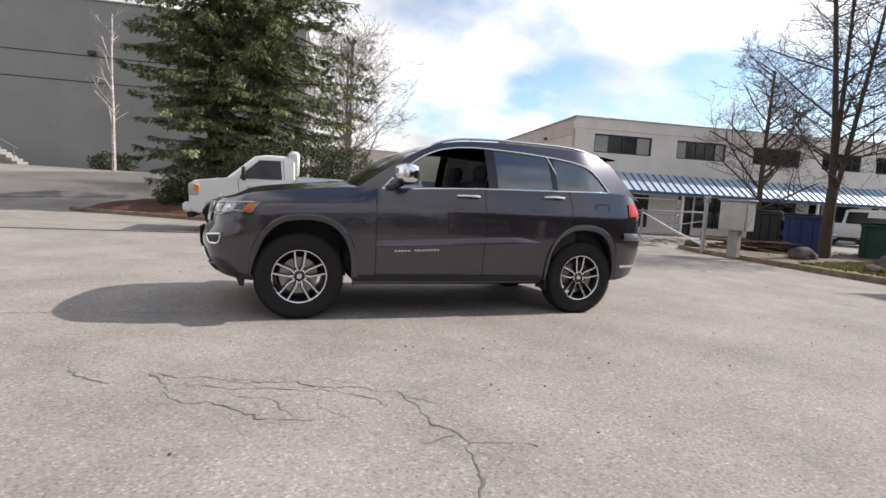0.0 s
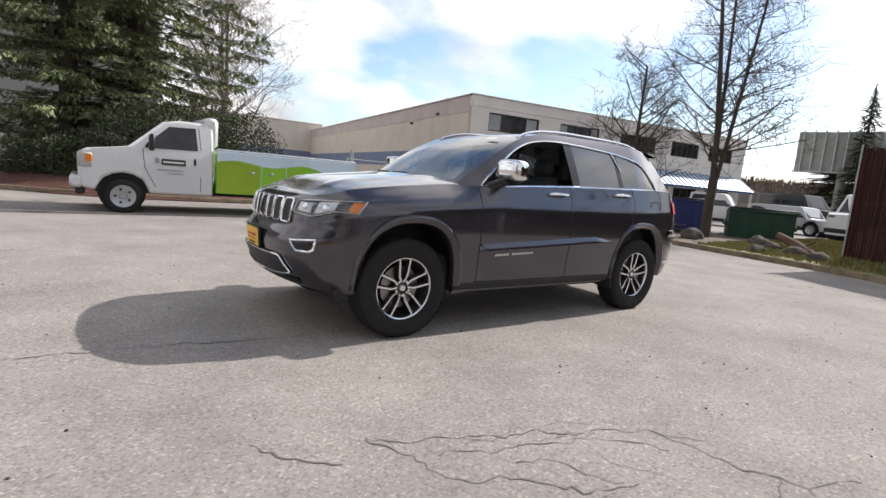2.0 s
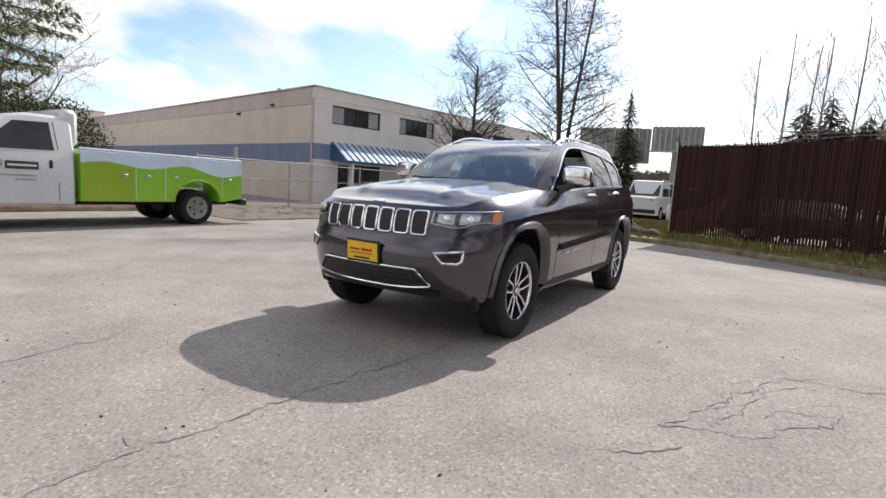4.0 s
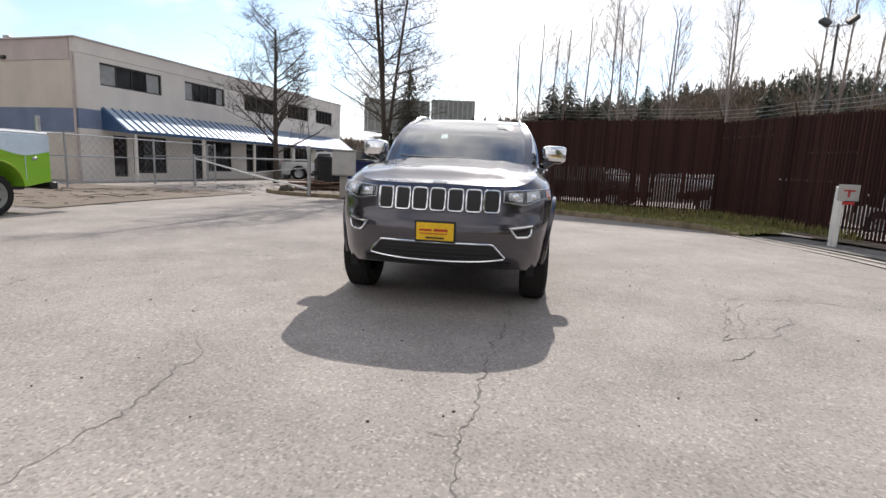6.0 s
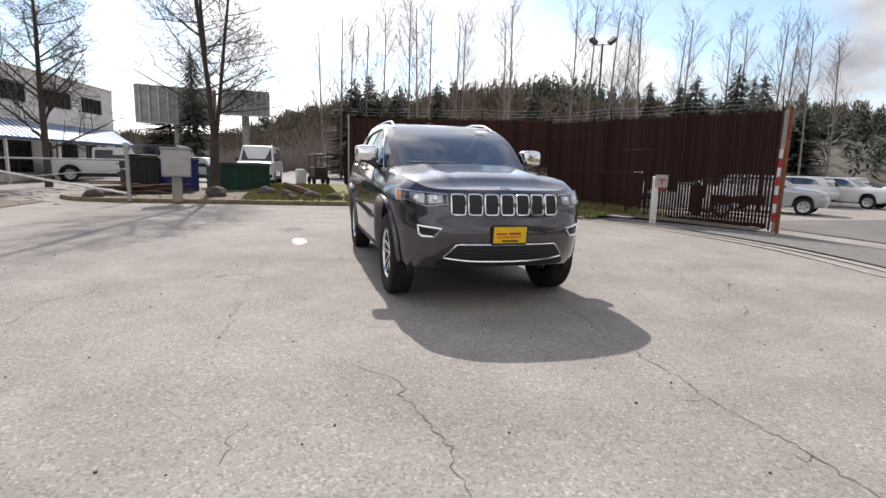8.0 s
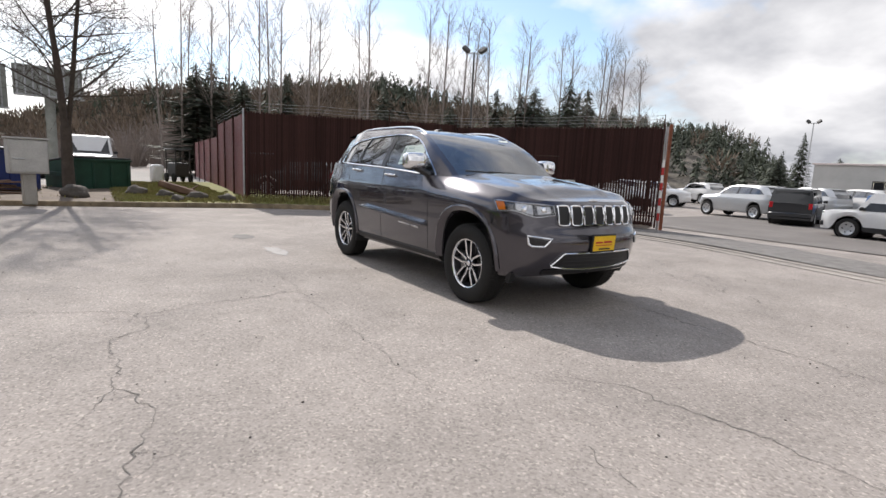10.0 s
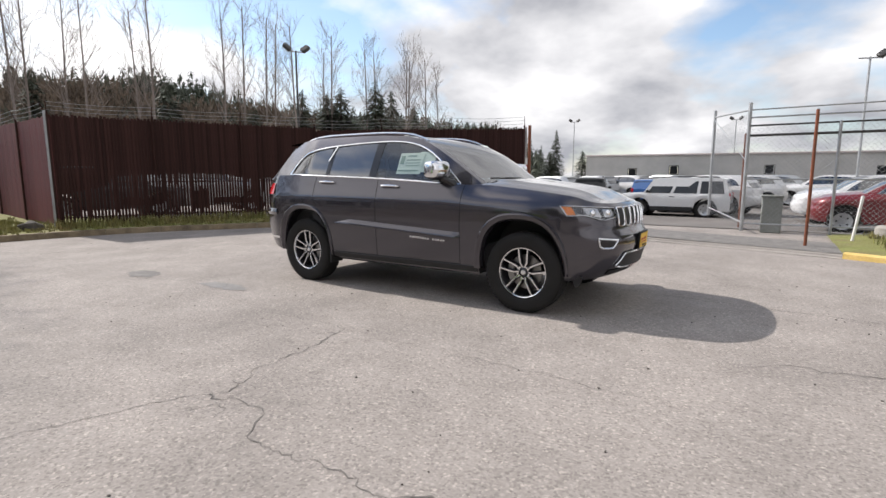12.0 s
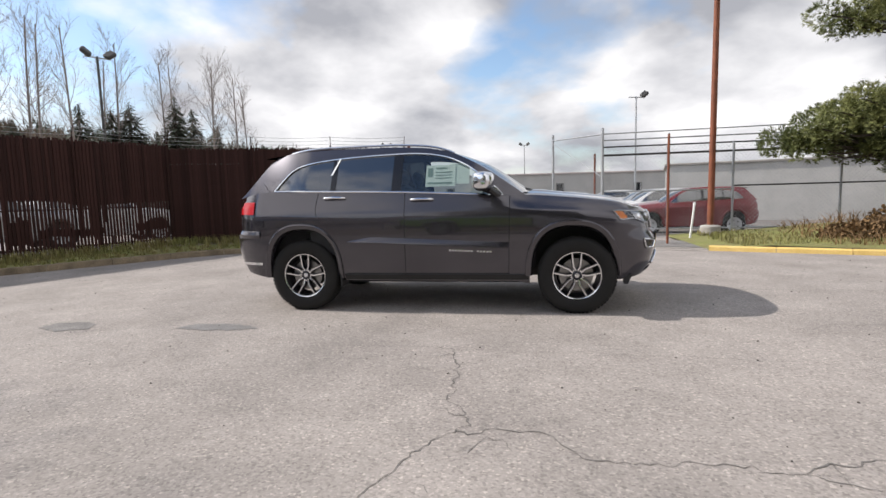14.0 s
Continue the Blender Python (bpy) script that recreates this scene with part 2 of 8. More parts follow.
def glass(name, col, face=0.04, rough=0.0):
    """A thin pane: tinted see-through, with a share of mirror that grows towards grazing view. face: the share seen straight on."""
    m = bpy.data.materials.new(name)
    m.use_nodes = True
    n, l = m.node_tree.nodes, m.node_tree.links
    n.clear()
    out, mix, lay = n.new("ShaderNodeOutputMaterial"), n.new("ShaderNodeMixShader"), n.new("ShaderNodeLayerWeight")
    lay.inputs["Blend"].default_value = 0.5
    power, gain = n.new("ShaderNodeMath"), n.new("ShaderNodeMath")
    power.operation, gain.operation = "POWER", "MULTIPLY_ADD"
    power.inputs[1].default_value = 4.0
    gain.inputs[1].default_value, gain.inputs[2].default_value = 1 - face, face
    tr, gl = n.new("ShaderNodeBsdfTransparent"), n.new("ShaderNodeBsdfGlossy")
    tr.inputs["Color"].default_value = (*col, 1)
    gl.inputs["Roughness"].default_value = rough
    l.new(lay.outputs["Facing"], power.inputs[0])
    l.new(power.outputs[0], gain.inputs[0])
    l.new(gain.outputs[0], mix.inputs["Fac"])
    l.new(tr.outputs[0], mix.inputs[1])
    l.new(gl.outputs[0], mix.inputs[2])
    l.new(mix.outputs[0], out.inputs["Surface"])
    return m


PAINT = mat("granite_metallic_paint", (0.064, 0.059, 0.070), 0.20, 0.72, 1.2, 0.04, 900, 0.02, 0.0005, coat=1.0, fvary=0.06)
BLACK = mat("black_plastic", (0.011, 0.011, 0.012), 0.55, 0, 6, 0.2, 200, 0.15, 0.001)
GLOSS_BLACK = mat("gloss_black", (0.012, 0.012, 0.014), 0.15, 0, 6, 0.1, 200, 0.0)
RUBBER = mat("tyre_rubber", (0.013, 0.0125, 0.012), 0.8, 0, 8, 0.25, 120, 0.3, 0.002, col2=(0.018, 0.017, 0.016), spec=0.3)
CHROME = mat("chrome", (0.82, 0.83, 0.85), 0.08, 1.0, 4, 0.03, 200, 0.0)
ALLOY = mat("machined_alloy", (0.78, 0.78, 0.79), 0.22, 1.0, 6, 0.06, 300, 0.05, 0.0005)
ALLOY_DARK = mat("dark_alloy_pocket", (0.05, 0.05, 0.055), 0.4, 0.6, 6, 0.1, 200, 0.05)
DISC = mat("brake_disc", (0.3, 0.29, 0.28), 0.4, 1.0, 10, 0.15, 150, 0.1)
GLASS_CLEAR = glass("clear_glass", (0.55, 0.63, 0.62), 0.12)
GLASS_SCREEN = glass("windscreen_glass", (0.38, 0.48, 0.52), 0.28)
GLASS_TINT = glass("privacy_glass", (0.06, 0.065, 0.07), 0.22)
GLASS_LAMP = glass("lamp_lens", (0.9, 0.9, 0.9), 0.05)
AMBER = mat("amber_lens", (0.75, 0.2, 0.02), 0.15, 0, 6, 0.1, 80, 0.05)
RED_LENS = mat("red_lens", (0.42, 0.012, 0.018), 0.12, 0, 6, 0.1, 80, 0.05)
REFLECT = mat("lamp_reflector", (0.55, 0.56, 0.58), 0.2, 1.0, 10, 0.1, 90, 0.2)
LAMP_BOWL = mat("lamp_housing", (0.11, 0.112, 0.12), 0.16, 1.0, 25, 0.35, 90, 0.3)
CLOTH = mat("charcoal_upholstery", (0.03, 0.03, 0.032), 0.85, 0, 12, 0.2, 300, 0.2, 0.001)
PAPER = mat("white_paper", (0.75, 0.8, 0.74), 0.7, 0, 6, 0.05, 60, 0.02)
PAPER_INK = mat("printed_grey", (0.25, 0.33, 0.28), 0.7, 0, 6, 0.1, 60, 0.0)
YELLOW_CARD = mat("yellow_plate", (0.80, 0.50, 0.01), 0.4, 0, 6, 0.08, 60, 0.02)
RED_INK = mat("red_ink", (0.45, 0.03, 0.01), 0.5, 0, 6, 0.1, 60, 0.0)
SEAM = mat("panel_gap", (0.008, 0.008, 0.009), 0.8, 0, 6, 0.1, 60, 0.0)


def asphalt(name, col):
    """Worn asphalt: broad weathering, fine grain, and pale and dark chippings of about a centimetre."""
    m = mat(name, col, 0.92, 0, 0.55, 0.14, 60, 0.35, 0.005, fvary=0.13, spec=0.25)
    n, l = m.node_tree.nodes, m.node_tree.links
    bsdf = n["Principled BSDF"]
    before = bsdf.inputs["Base Color"].links[0].from_socket
    co = n.new("ShaderNodeTexCoord")
    chip = n.new("ShaderNodeTexVoronoi")
    chip.inputs["Scale"].default_value = 75
    l.new(co.outputs["Object"], chip.inputs["Vector"])
    sep = n.new("ShaderNodeSeparateColor")
    l.new(chip.outputs["Color"], sep.inputs["Color"])
    tone = n.new("ShaderNodeValToRGB")
    tone.color_ramp.elements[0].position, tone.color_ramp.elements[0].color = 0.0, (0.70, 0.70, 0.70, 1)
    tone.color_ramp.elements[1].position, tone.color_ramp.elements[1].color = 1.0, (1.45, 1.43, 1.40, 1)
    for pos, v in ((0.10, 0.80), (0.25, 0.95), (0.78, 1.03), (0.92, 1.16)):
        e = tone.color_ramp.elements.new(pos)
        e.color = (v, v, v, 1)
    l.new(sep.outputs["Red"], tone.inputs["Fac"])
    mul = n.new("ShaderNodeMix")
    mul.data_type, mul.blend_type = "RGBA", "MULTIPLY"
    mul.inputs["Factor"].default_value = 1.0
    l.new(before, mul.inputs["A"])
    l.new(tone.outputs["Color"], mul.inputs["B"])
    # stained and rubbed areas a metre or two across
    big = n.new("ShaderNodeTexNoise")
    big.inputs["Scale"].default_value, big.inputs["Detail"].default_value, big.inputs["Roughness"].default_value = 0.9, 8, 0.7
    l.new(co.outputs["Object"], big.inputs["Vector"])
    wash = n.new("ShaderNodeMapRange")
    wash.inputs["From Min"].default_value, wash.inputs["From Max"].default_value = 0.35, 0.62
    wash.inputs["To Min"].default_value, wash.inputs["To Max"].default_value = 0.82, 1.08
    l.new(big.outputs["Fac"], wash.inputs["Value"])
    mul2 = n.new("ShaderNodeVectorMath")
    mul2.operation = "SCALE"
    l.new(mul.outputs["Result"], mul2.inputs[0])
    l.new(wash.outputs["Result"], mul2.inputs["Scale"])
    l.new(mul2.outputs["Vector"], bsdf.inputs["Base Color"])
    return m


ASPHALT = asphalt("weathered_asphalt", (0.296, 0.267, 0.244))
CONCRETE = mat("aged_concrete", (0.33, 0.31, 0.28), 0.9, 0, 2.5, 0.25, 60, 0.35, 0.006, fvary=0.15)
GRASS = mat("mown_spring_grass", (0.160, 0.175, 0.045), 0.95, 0, 1.6, 0.35, 35, 0.6, 0.03, col2=(0.165, 0.140, 0.055), fvary=0.25)
BLADE = mat("grass_blades", (0.16, 0.175, 0.05), 0.8, 0, 1.5, 0.3, 20, 0.0, island=0.35, col2=(0.22, 0.17, 0.07))
DIRT = mat("bare_dirt", (0.165, 0.13, 0.10), 0.95, 0, 1.0, 0.3, 30, 0.6, 0.02, fvary=0.25)
MULCH = mat("red_bark_mulch", (0.10, 0.04, 0.028), 0.95, 0, 3, 0.35, 45, 0.9, 0.03, fvary=0.4)
CRACK = mat("crack_filling", (0.14, 0.13, 0.118), 0.95, 0, 8, 0.3, 60, 0.3)
STAIN = mat("old_asphalt_patch", (0.17, 0.16, 0.15), 0.9, 0, 5, 0.3, 80, 0.5, 0.006, fvary=0.3)
LOT = mat("lot_asphalt", (0.165, 0.152, 0.142), 0.92, 0, 0.5, 0.2, 60, 0.35, 0.005, fvary=0.15, spec=0.25)
STRIP_DK = mat("dark_strip_surface", (0.06, 0.057, 0.054), 0.85, 0, 3, 0.3, 80, 0.4, 0.004)
DAMP = mat("damp_asphalt", (0.18, 0.17, 0.16), 0.62, 0, 5, 0.2, 80, 0.3, 0.004, fvary=0.2)
GUTTER = mat("gutter_concrete", (0.35, 0.322, 0.285), 0.9, 0, 3, 0.25, 60, 0.3, fvary=0.15)
KERB_DIRTY = mat("mossy_kerb", (0.20, 0.155, 0.10), 0.95, 0, 4, 0.4, 50, 0.5, 0.01, per=0.12, fvary=0.25)
KERB_YELLOW = mat("yellow_kerb_paint", (0.55, 0.39, 0.14), 0.75, 0, 5, 0.3, 50, 0.3, 0.005, col2=(0.52, 0.36, 0.10), per=0.08)
# fence brown in two tones: shade put into one, direct sun into the other
SLAT_SHADED = mat("brown_slat_shaded", (0.040, 0.018, 0.0155), 0.85, 0, 2, 0.25, 50, 0.1, 0.002, per=0.3, stretch=(1, 1, 0.2), spec=0.2)
SLAT_SUNLIT = mat("red_brown_board_sunlit", (0.155, 0.034, 0.036), 0.65, 0, 1.5, 0.25, 50, 0.1, 0.002, per=0.15, stretch=(1, 1, 0.2))
GALV = mat("galvanised_steel", (0.42, 0.43, 0.44), 0.5, 0.75, 6, 0.2, 60, 0.15, 0.002)
RUST = mat("rust_brown_paint", (0.20, 0.062, 0.028), 0.7, 0.1, 3, 0.35, 40, 0.3, 0.003)
WIRE = mat("fence_wire", (0.34, 0.35, 0.36), 0.5, 0.6, 6, 0.2, 60, 0.0)
CREAM = mat("cream_painted_wall", (0.70, 0.635, 0.555), 0.9, 0, 0.8, 0.10, 30, 0.2, 0.004)
PINKISH = mat("faded_parapet_paint", (0.60, 0.52, 0.50), 0.9, 0, 0.8, 0.12, 30, 0.2, 0.004)
WHITE_WALL = mat("off_white_wall", (0.75, 0.71, 0.66), 0.9, 0, 0.8, 0.10, 30, 0.2, 0.004)
PALE_WALL = mat("weathered_pale_wall", (0.46, 0.45, 0.43), 0.9, 0, 0.8, 0.14, 30, 0.2, 0.004)
BLUE_BAND = mat("grey_blue_wall_band", (0.20, 0.25, 0.37), 0.85, 0, 1.2, 0.15, 30, 0.2, 0.004)
GREY_WALL = mat("grey_tilt_up_concrete", (0.29, 0.285, 0.272), 0.9, 0, 0.35, 0.12, 12, 0.2, 0.004)
AWN = mat("pale_blue_roof_metal", (0.42, 0.51, 0.60), 0.5, 0.1, 2, 0.1, 40, 0.05)
AWN_RIB = mat("navy_roof_rib", (0.06, 0.12, 0.24), 0.5, 0.2, 2, 0.15, 40, 0.05)
FRAME_DK = mat("dark_window_frame", (0.05, 0.048, 0.045), 0.5, 0.2, 4, 0.1, 60, 0.05)
PANE_DK = mat("dim_window_pane", (0.025, 0.027, 0.03), 0.06, 0, 1.5, 0.3, 3, 0.05, 0.003)
BLIND = mat("pale_blind", (0.35, 0.36, 0.36), 0.7, 0, 4, 0.2, 60, 0.05)
BARK = mat("grey_brown_bark", (0.070, 0.055, 0.045), 0.95, 0, 6, 0.3, 40, 0.8, 0.02)
BARK_FAR = mat("pale_twig_bark", (0.22, 0.185, 0.165), 0.95, 0, 3, 0.3, 20, 0.2)
BIRCH = mat("white_birch_bark", (0.62, 0.58, 0.54), 0.8, 0, 5, 0.35, 30, 0.4, col2=(0.22, 0.19, 0.17))
# lit clumps and the dark crown interior are put into this colour spread
NEEDLE = mat("conifer_needles", (0.26, 0.28, 0.14), 0.75, 0, 0.9, 0.35, 12, 0.0, island=0.5, col2=(0.085, 0.115, 0.055))
TWIG_FAR = mat("distant_bare_twigs", (0.15, 0.115, 0.085), 0.95, 0, 0.1, 0.35, 3, 0.0, island=0.3)
NEEDLE_FAR = mat("distant_conifer_needles", (0.060, 0.071, 0.048), 0.85, 0, 0.3, 0.3, 5, 0.0, island=0.35)
PINE = mat("pine_needles", (0.209, 0.213, 0.068), 0.75, 0, 0.8, 0.35, 12, 0.0, island=0.45, col2=(0.085, 0.11, 0.04))
SHRUB = mat("evergreen_hedge_leaves", (0.050, 0.064, 0.026), 0.8, 0, 1.0, 0.35, 12, 0.0, island=0.45)
DRY = mat("dry_tan_grass", (0.22, 0.125, 0.05), 0.9, 0, 1.0, 0.35, 12, 0.0, island=0.4, col2=(0.12, 0.075, 0.035))
HILL = mat("wooded_hillside", (0.085, 0.078, 0.062), 0.95, 0, 0.06, 0.45, 1.2, 0.5, 0.5, col2=(0.10, 0.085, 0.07), fvary=0.35)
GREEN_STEEL = mat("green_dumpster_steel", (0.012, 0.055, 0.035), 0.6, 0.1, 2, 0.3, 30, 0.2, 0.004)
BLUE_STEEL = mat("blue_dumpster_steel", (0.014, 0.028, 0.13), 0.55, 0.1, 2, 0.3, 30, 0.2, 0.004)
BOX_GREY = mat("pale_utility_cabinet", (0.42, 0.41, 0.39), 0.6, 0.2, 3, 0.15, 40, 0.1)
WOOD = mat("weathered_timber", (0.16, 0.095, 0.065), 0.9, 0, 4, 0.35, 40, 0.4, 0.006, per=0.2)
ROCK = mat("lichened_boulder", (0.085, 0.074, 0.064), 0.95, 0, 4, 0.35, 25, 0.8, 0.03)
WHITE_CAR = mat("white_car_paint", (0.62, 0.62, 0.62), 0.3, 0, 1.5, 0.05, 60, 0.0, coat=0.6)
DARK_CAR = mat("charcoal_car_paint", (0.03, 0.032, 0.036), 0.3, 0.3, 1.5, 0.05, 60, 0.0, coat=0.6)
RED_CAR = mat("dark_red_car_paint", (0.16, 0.012, 0.016), 0.3, 0.2, 1.5, 0.05, 60, 0.0, coat=0.6)
SILVER_CAR = mat("silver_car_paint", (0.42, 0.43, 0.44), 0.35, 0.5, 1.5, 0.05, 60, 0.0, coat=0.5)
BLUE_CAR = mat("blue_car_paint", (0.03, 0.10, 0.28), 0.3, 0.2, 1.5, 0.05, 60, 0.0, coat=0.6)
LIME = mat("lime_green_panel", (0.17, 0.47, 0.03), 0.35, 0, 0.9, 0.12, 60, 0.0, coat=0.4, col2=(0.29, 0.46, 0.03))
OLIVE = mat("yellow_green_panel", (0.27, 0.40, 0.02), 0.35, 0, 0.9, 0.12, 60, 0.0, coat=0.4)
SKYBLUE = mat("pale_blue_panel", (0.55, 0.66, 0.75), 0.35, 0, 1.2, 0.15, 60, 0.0, coat=0.4)
SIGN_RED = mat("sign_red", (0.42, 0.02, 0.02), 0.5, 0, 4, 0.15, 60, 0.05)
SIGN_WHITE = mat("sign_white", (0.7, 0.7, 0.68), 0.5, 0, 4, 0.15, 60, 0.05)
BOARD_BACK = mat("billboard_back", (0.27, 0.28, 0.26), 0.8, 0.2, 1.5, 0.25, 20, 0.1)
PAVE = mat("pale_street_surface", (0.26, 0.245, 0.225), 0.92, 0, 0.6, 0.15, 60, 0.4, 0.006, fvary=0.2)

# ---- the estate-bodied off-roader: shell curves, metres from its middle ----
def suv_plan(step):
    """Half the plan contour at the widest height, from the nose's middle round to the tail's middle: x, y, normal."""
    half = curve((2.33, 0.0), (2.325, 0.16), (2.305, 0.34), (2.265, 0.52), (2.20, 0.66), (2.10, 0.775), (1.95, 0.87), (1.75, 0.925), (1.45, 0.952), (1.0, 0.955), (0.0, 0.962), (-1.0, 0.958), (-1.5, 0.955), (-1.95, 0.935), (-2.2, 0.86), (-2.33, 0.74), (-2.395, 0.55), (-2.42, 0.3), (-2.43, 0.0))
    fine = []
    for k in range(4001):
        s = k / 4000
        x = 2.33 - 4.76 * (0.5 - 0.5 * math.cos(math.pi * s))
        fine.append((x, half(x)))
    fine = np.array(fine)
    run = np.r_[0, np.cumsum(np.hypot(*np.diff(fine, axis=0).T))]
    n = int(run[-1] / step)
    at = np.linspace(0, run[-1], n + 1)
    x, y = np.interp(at, run, fine[:, 0]), np.interp(at, run, fine[:, 1])
    dx, dy = np.gradient(x), np.gradient(y)
    # a light smoothing keeps the corners fair
    for _ in range(6):
        dx[1:-1], dy[1:-1] = (dx[:-2] + 2 * dx[1:-1] + dx[2:]) / 4, (dy[:-2] + 2 * dy[1:-1] + dy[2:]) / 4
    dx[0], dy[0], dx[-1], dy[-1] = 0, 1, 0, -1
    size = np.hypot(dx, dy)
    return x, y, dy / size, -dx / size


BELT = curve((2.4, 1.035), (2.2, 1.045), (2.1, 1.062), (1.96, 1.10), (1.8, 1.125), (1.35, 1.175), (0.95, 1.205), (0.72, 1.205), (0.23, 1.235), (-0.39, 1.265), (-1.06, 1.285), (-1.81, 1.305), (-2.0, 1.30), (-2.2, 1.26), (-2.43, 1.20))
FLOOR = curve((2.4, 0.385), (2.2, 0.365), (2.0, 0.345), (1.7, 0.33), (1.0, 0.30), (0.85, 0.325), (-0.95, 0.335), (-1.9, 0.36), (-2.15, 0.40), (-2.43, 0.47))
IN_FRONT = curve((0.25, 0.30), (0.33, 0.17), (0.40, 0.085), (0.50, 0.03), (0.58, 0.012), (0.66, 0.0), (0.74, 0.012), (0.79, 0.045), (0.83, 0.062), (0.92, 0.072), (1.0, 0.095), (1.04, 0.14))
IN_SIDE = curve((0.30, 0.085), (0.38, 0.045), (0.46, 0.030), (0.60, 0.018), (0.70, 0.008), (0.82, 0.0), (0.95, 0.0), (1.045, 0.004), (1.075, 0.012), (1.15, 0.034), (1.25, 0.058), (1.34, 0.078))
IN_REAR = curve((0.36, 0.20), (0.46, 0.09), (0.56, 0.03), (0.70, 0.0), (0.82, 0.0), (0.87, 0.05), (0.95, 0.06), (1.12, 0.065), (1.20, 0.12), (1.33, 0.20))


def suv_inset(x, nx, ny, z, top):
    f, r, s = max(nx, 0) ** 2, max(-nx, 0) ** 2, ny ** 2
    lip = lerp(0.004, 0.12, ease(0.6, 1.1, x))
    roll = lip * max(0.0, 1 - (top - z) / 0.20) ** 2
    return f * IN_FRONT(z) + r * IN_REAR(z) + s * (IN_SIDE(z) + roll)


ARCHES = ((1.415, 0.385, 0.425, 0.522), (-1.455, 0.385, 0.415, 0.525))


def in_arch(x, z, grow=0.0):
    for ax, az, rx, rz in ARCHES:
        if (abs(x - ax) / (rx + grow)) ** 2.5 + (max(z - az, -0.6) / (rz + grow) if z > az else 0) ** 2.5 < 1 and z < az + rz + grow:
            return True
    return False


SUV_Z = [0.0, 0.05, 0.1, 0.16, 0.22, 0.28, 0.34, 0.40, 0.46, 0.50, 0.54, 0.58, 0.62, 0.66, 0.70, 0.74, 0.78, 0.82, 0.86, 0.89, 0.92, 0.94, 0.96, 0.98, 1.0]


def suv_half(step):
    """Rows of the half shell (left side, y > 0) from nose to tail: one row of points a station."""
    X, Y, NX, NY = suv_plan(step)
    rows = []
    for x, y, nx, ny in zip(X, Y, NX, NY):
        low, top = FLOOR(x), BELT(x)
        row = []
        for s in SUV_Z:
            z = low + (top - low) * s
            d = suv_inset(x, nx, ny, z, top)
            row.append((x - nx * d, max(y - ny * d, 0.0), z))
        rows.append(row)
    return rows


SUV_ROWS = suv_half(0.03)
_A = np.array(SUV_ROWS)


def side_y(x, z):
    """The half width of the shell at a place along it."""
    best = []
    for row in _A:
        best.append((np.interp(z, row[:, 2], row[:, 0]), np.interp(z, row[:, 2], row[:, 1])))
    best = np.array(best)[::-1]
    return float(np.interp(x, best[:, 0], best[:, 1]))


_front_cache = {}


def front_x(y, z):
    """The nose's forward reach at a distance from the middle."""
    key = round(z, 3)
    if key not in _front_cache:
        best = np.array([(np.interp(z, row[:, 2], row[:, 1]), np.interp(z, row[:, 2], row[:, 0])) for row in _A[: len(_A) // 3]])
        _front_cache[key] = best
    best = _front_cache[key]
    return float(np.interp(abs(y), np.maximum.accumulate(best[:, 0]), best[:, 1]))


def nose_wrap(s, z, out=0.0):
    """A point of the nose a distance s along its contour from the middle (left is positive)."""
    pts = np.array([(np.interp(z, row[:, 2], row[:, 0]), np.interp(z, row[:, 2], row[:, 1])) for row in _A[: len(_A) // 3]])
    run = np.r_[0, np.cumsum(np.hypot(*np.diff(pts, axis=0).T))]
    x, y = np.interp(abs(s), run, pts[:, 0]), np.interp(abs(s), run, pts[:, 1])
    x2, y2 = np.interp(abs(s) + 0.03, run, pts[:, 0]), np.interp(abs(s) + 0.03, run, pts[:, 1])
    n = np.array([y2 - y, -(x2 - x)])
    n /= np.hypot(*n) + 1e-9
    return (x + n[0] * out, math.copysign(y + n[1] * out, s), z)


# the upper cabin: side outline of roof and pillars, and the window line
EDGE = curve((-2.30, 1.20), (-2.20, 1.315), (-2.12, 1.41), (-2.03, 1.52), (-1.95, 1.61), (-1.88, 1.675), (-1.80, 1.712), (-1.60, 1.738), (-1.14, 1.757), (-0.6, 1.757), (-0.15, 1.738), (0.13, 1.69), (0.38, 1.585), (0.62, 1.44), (0.80, 1.315), (0.96, 1.20))
PANE_TOP = curve((-1.82, 1.305), (-1.72, 1.42), (-1.62, 1.52), (-1.52, 1.575), (-1.32, 1.62), (-1.0, 1.652), (-0.6, 1.672), (-0.3, 1.678), (-0.1, 1.668), (0.10, 1.635), (0.30, 1.558), (0.48, 1.44), (0.62, 1.32), (0.73, 1.208))


def cabin_y(x, z):
    base = BELT(x)
    return 0.896 - 0.018 * ease(-0.5, -1.9, x) - 0.42 * max(z - base, 0) - 0.18 * max(z - base, 0) ** 2 - 0.14 * ease(0.3, 1.0, x) ** 1.5 - 0.14 * ease(-1.4, -2.2, x)


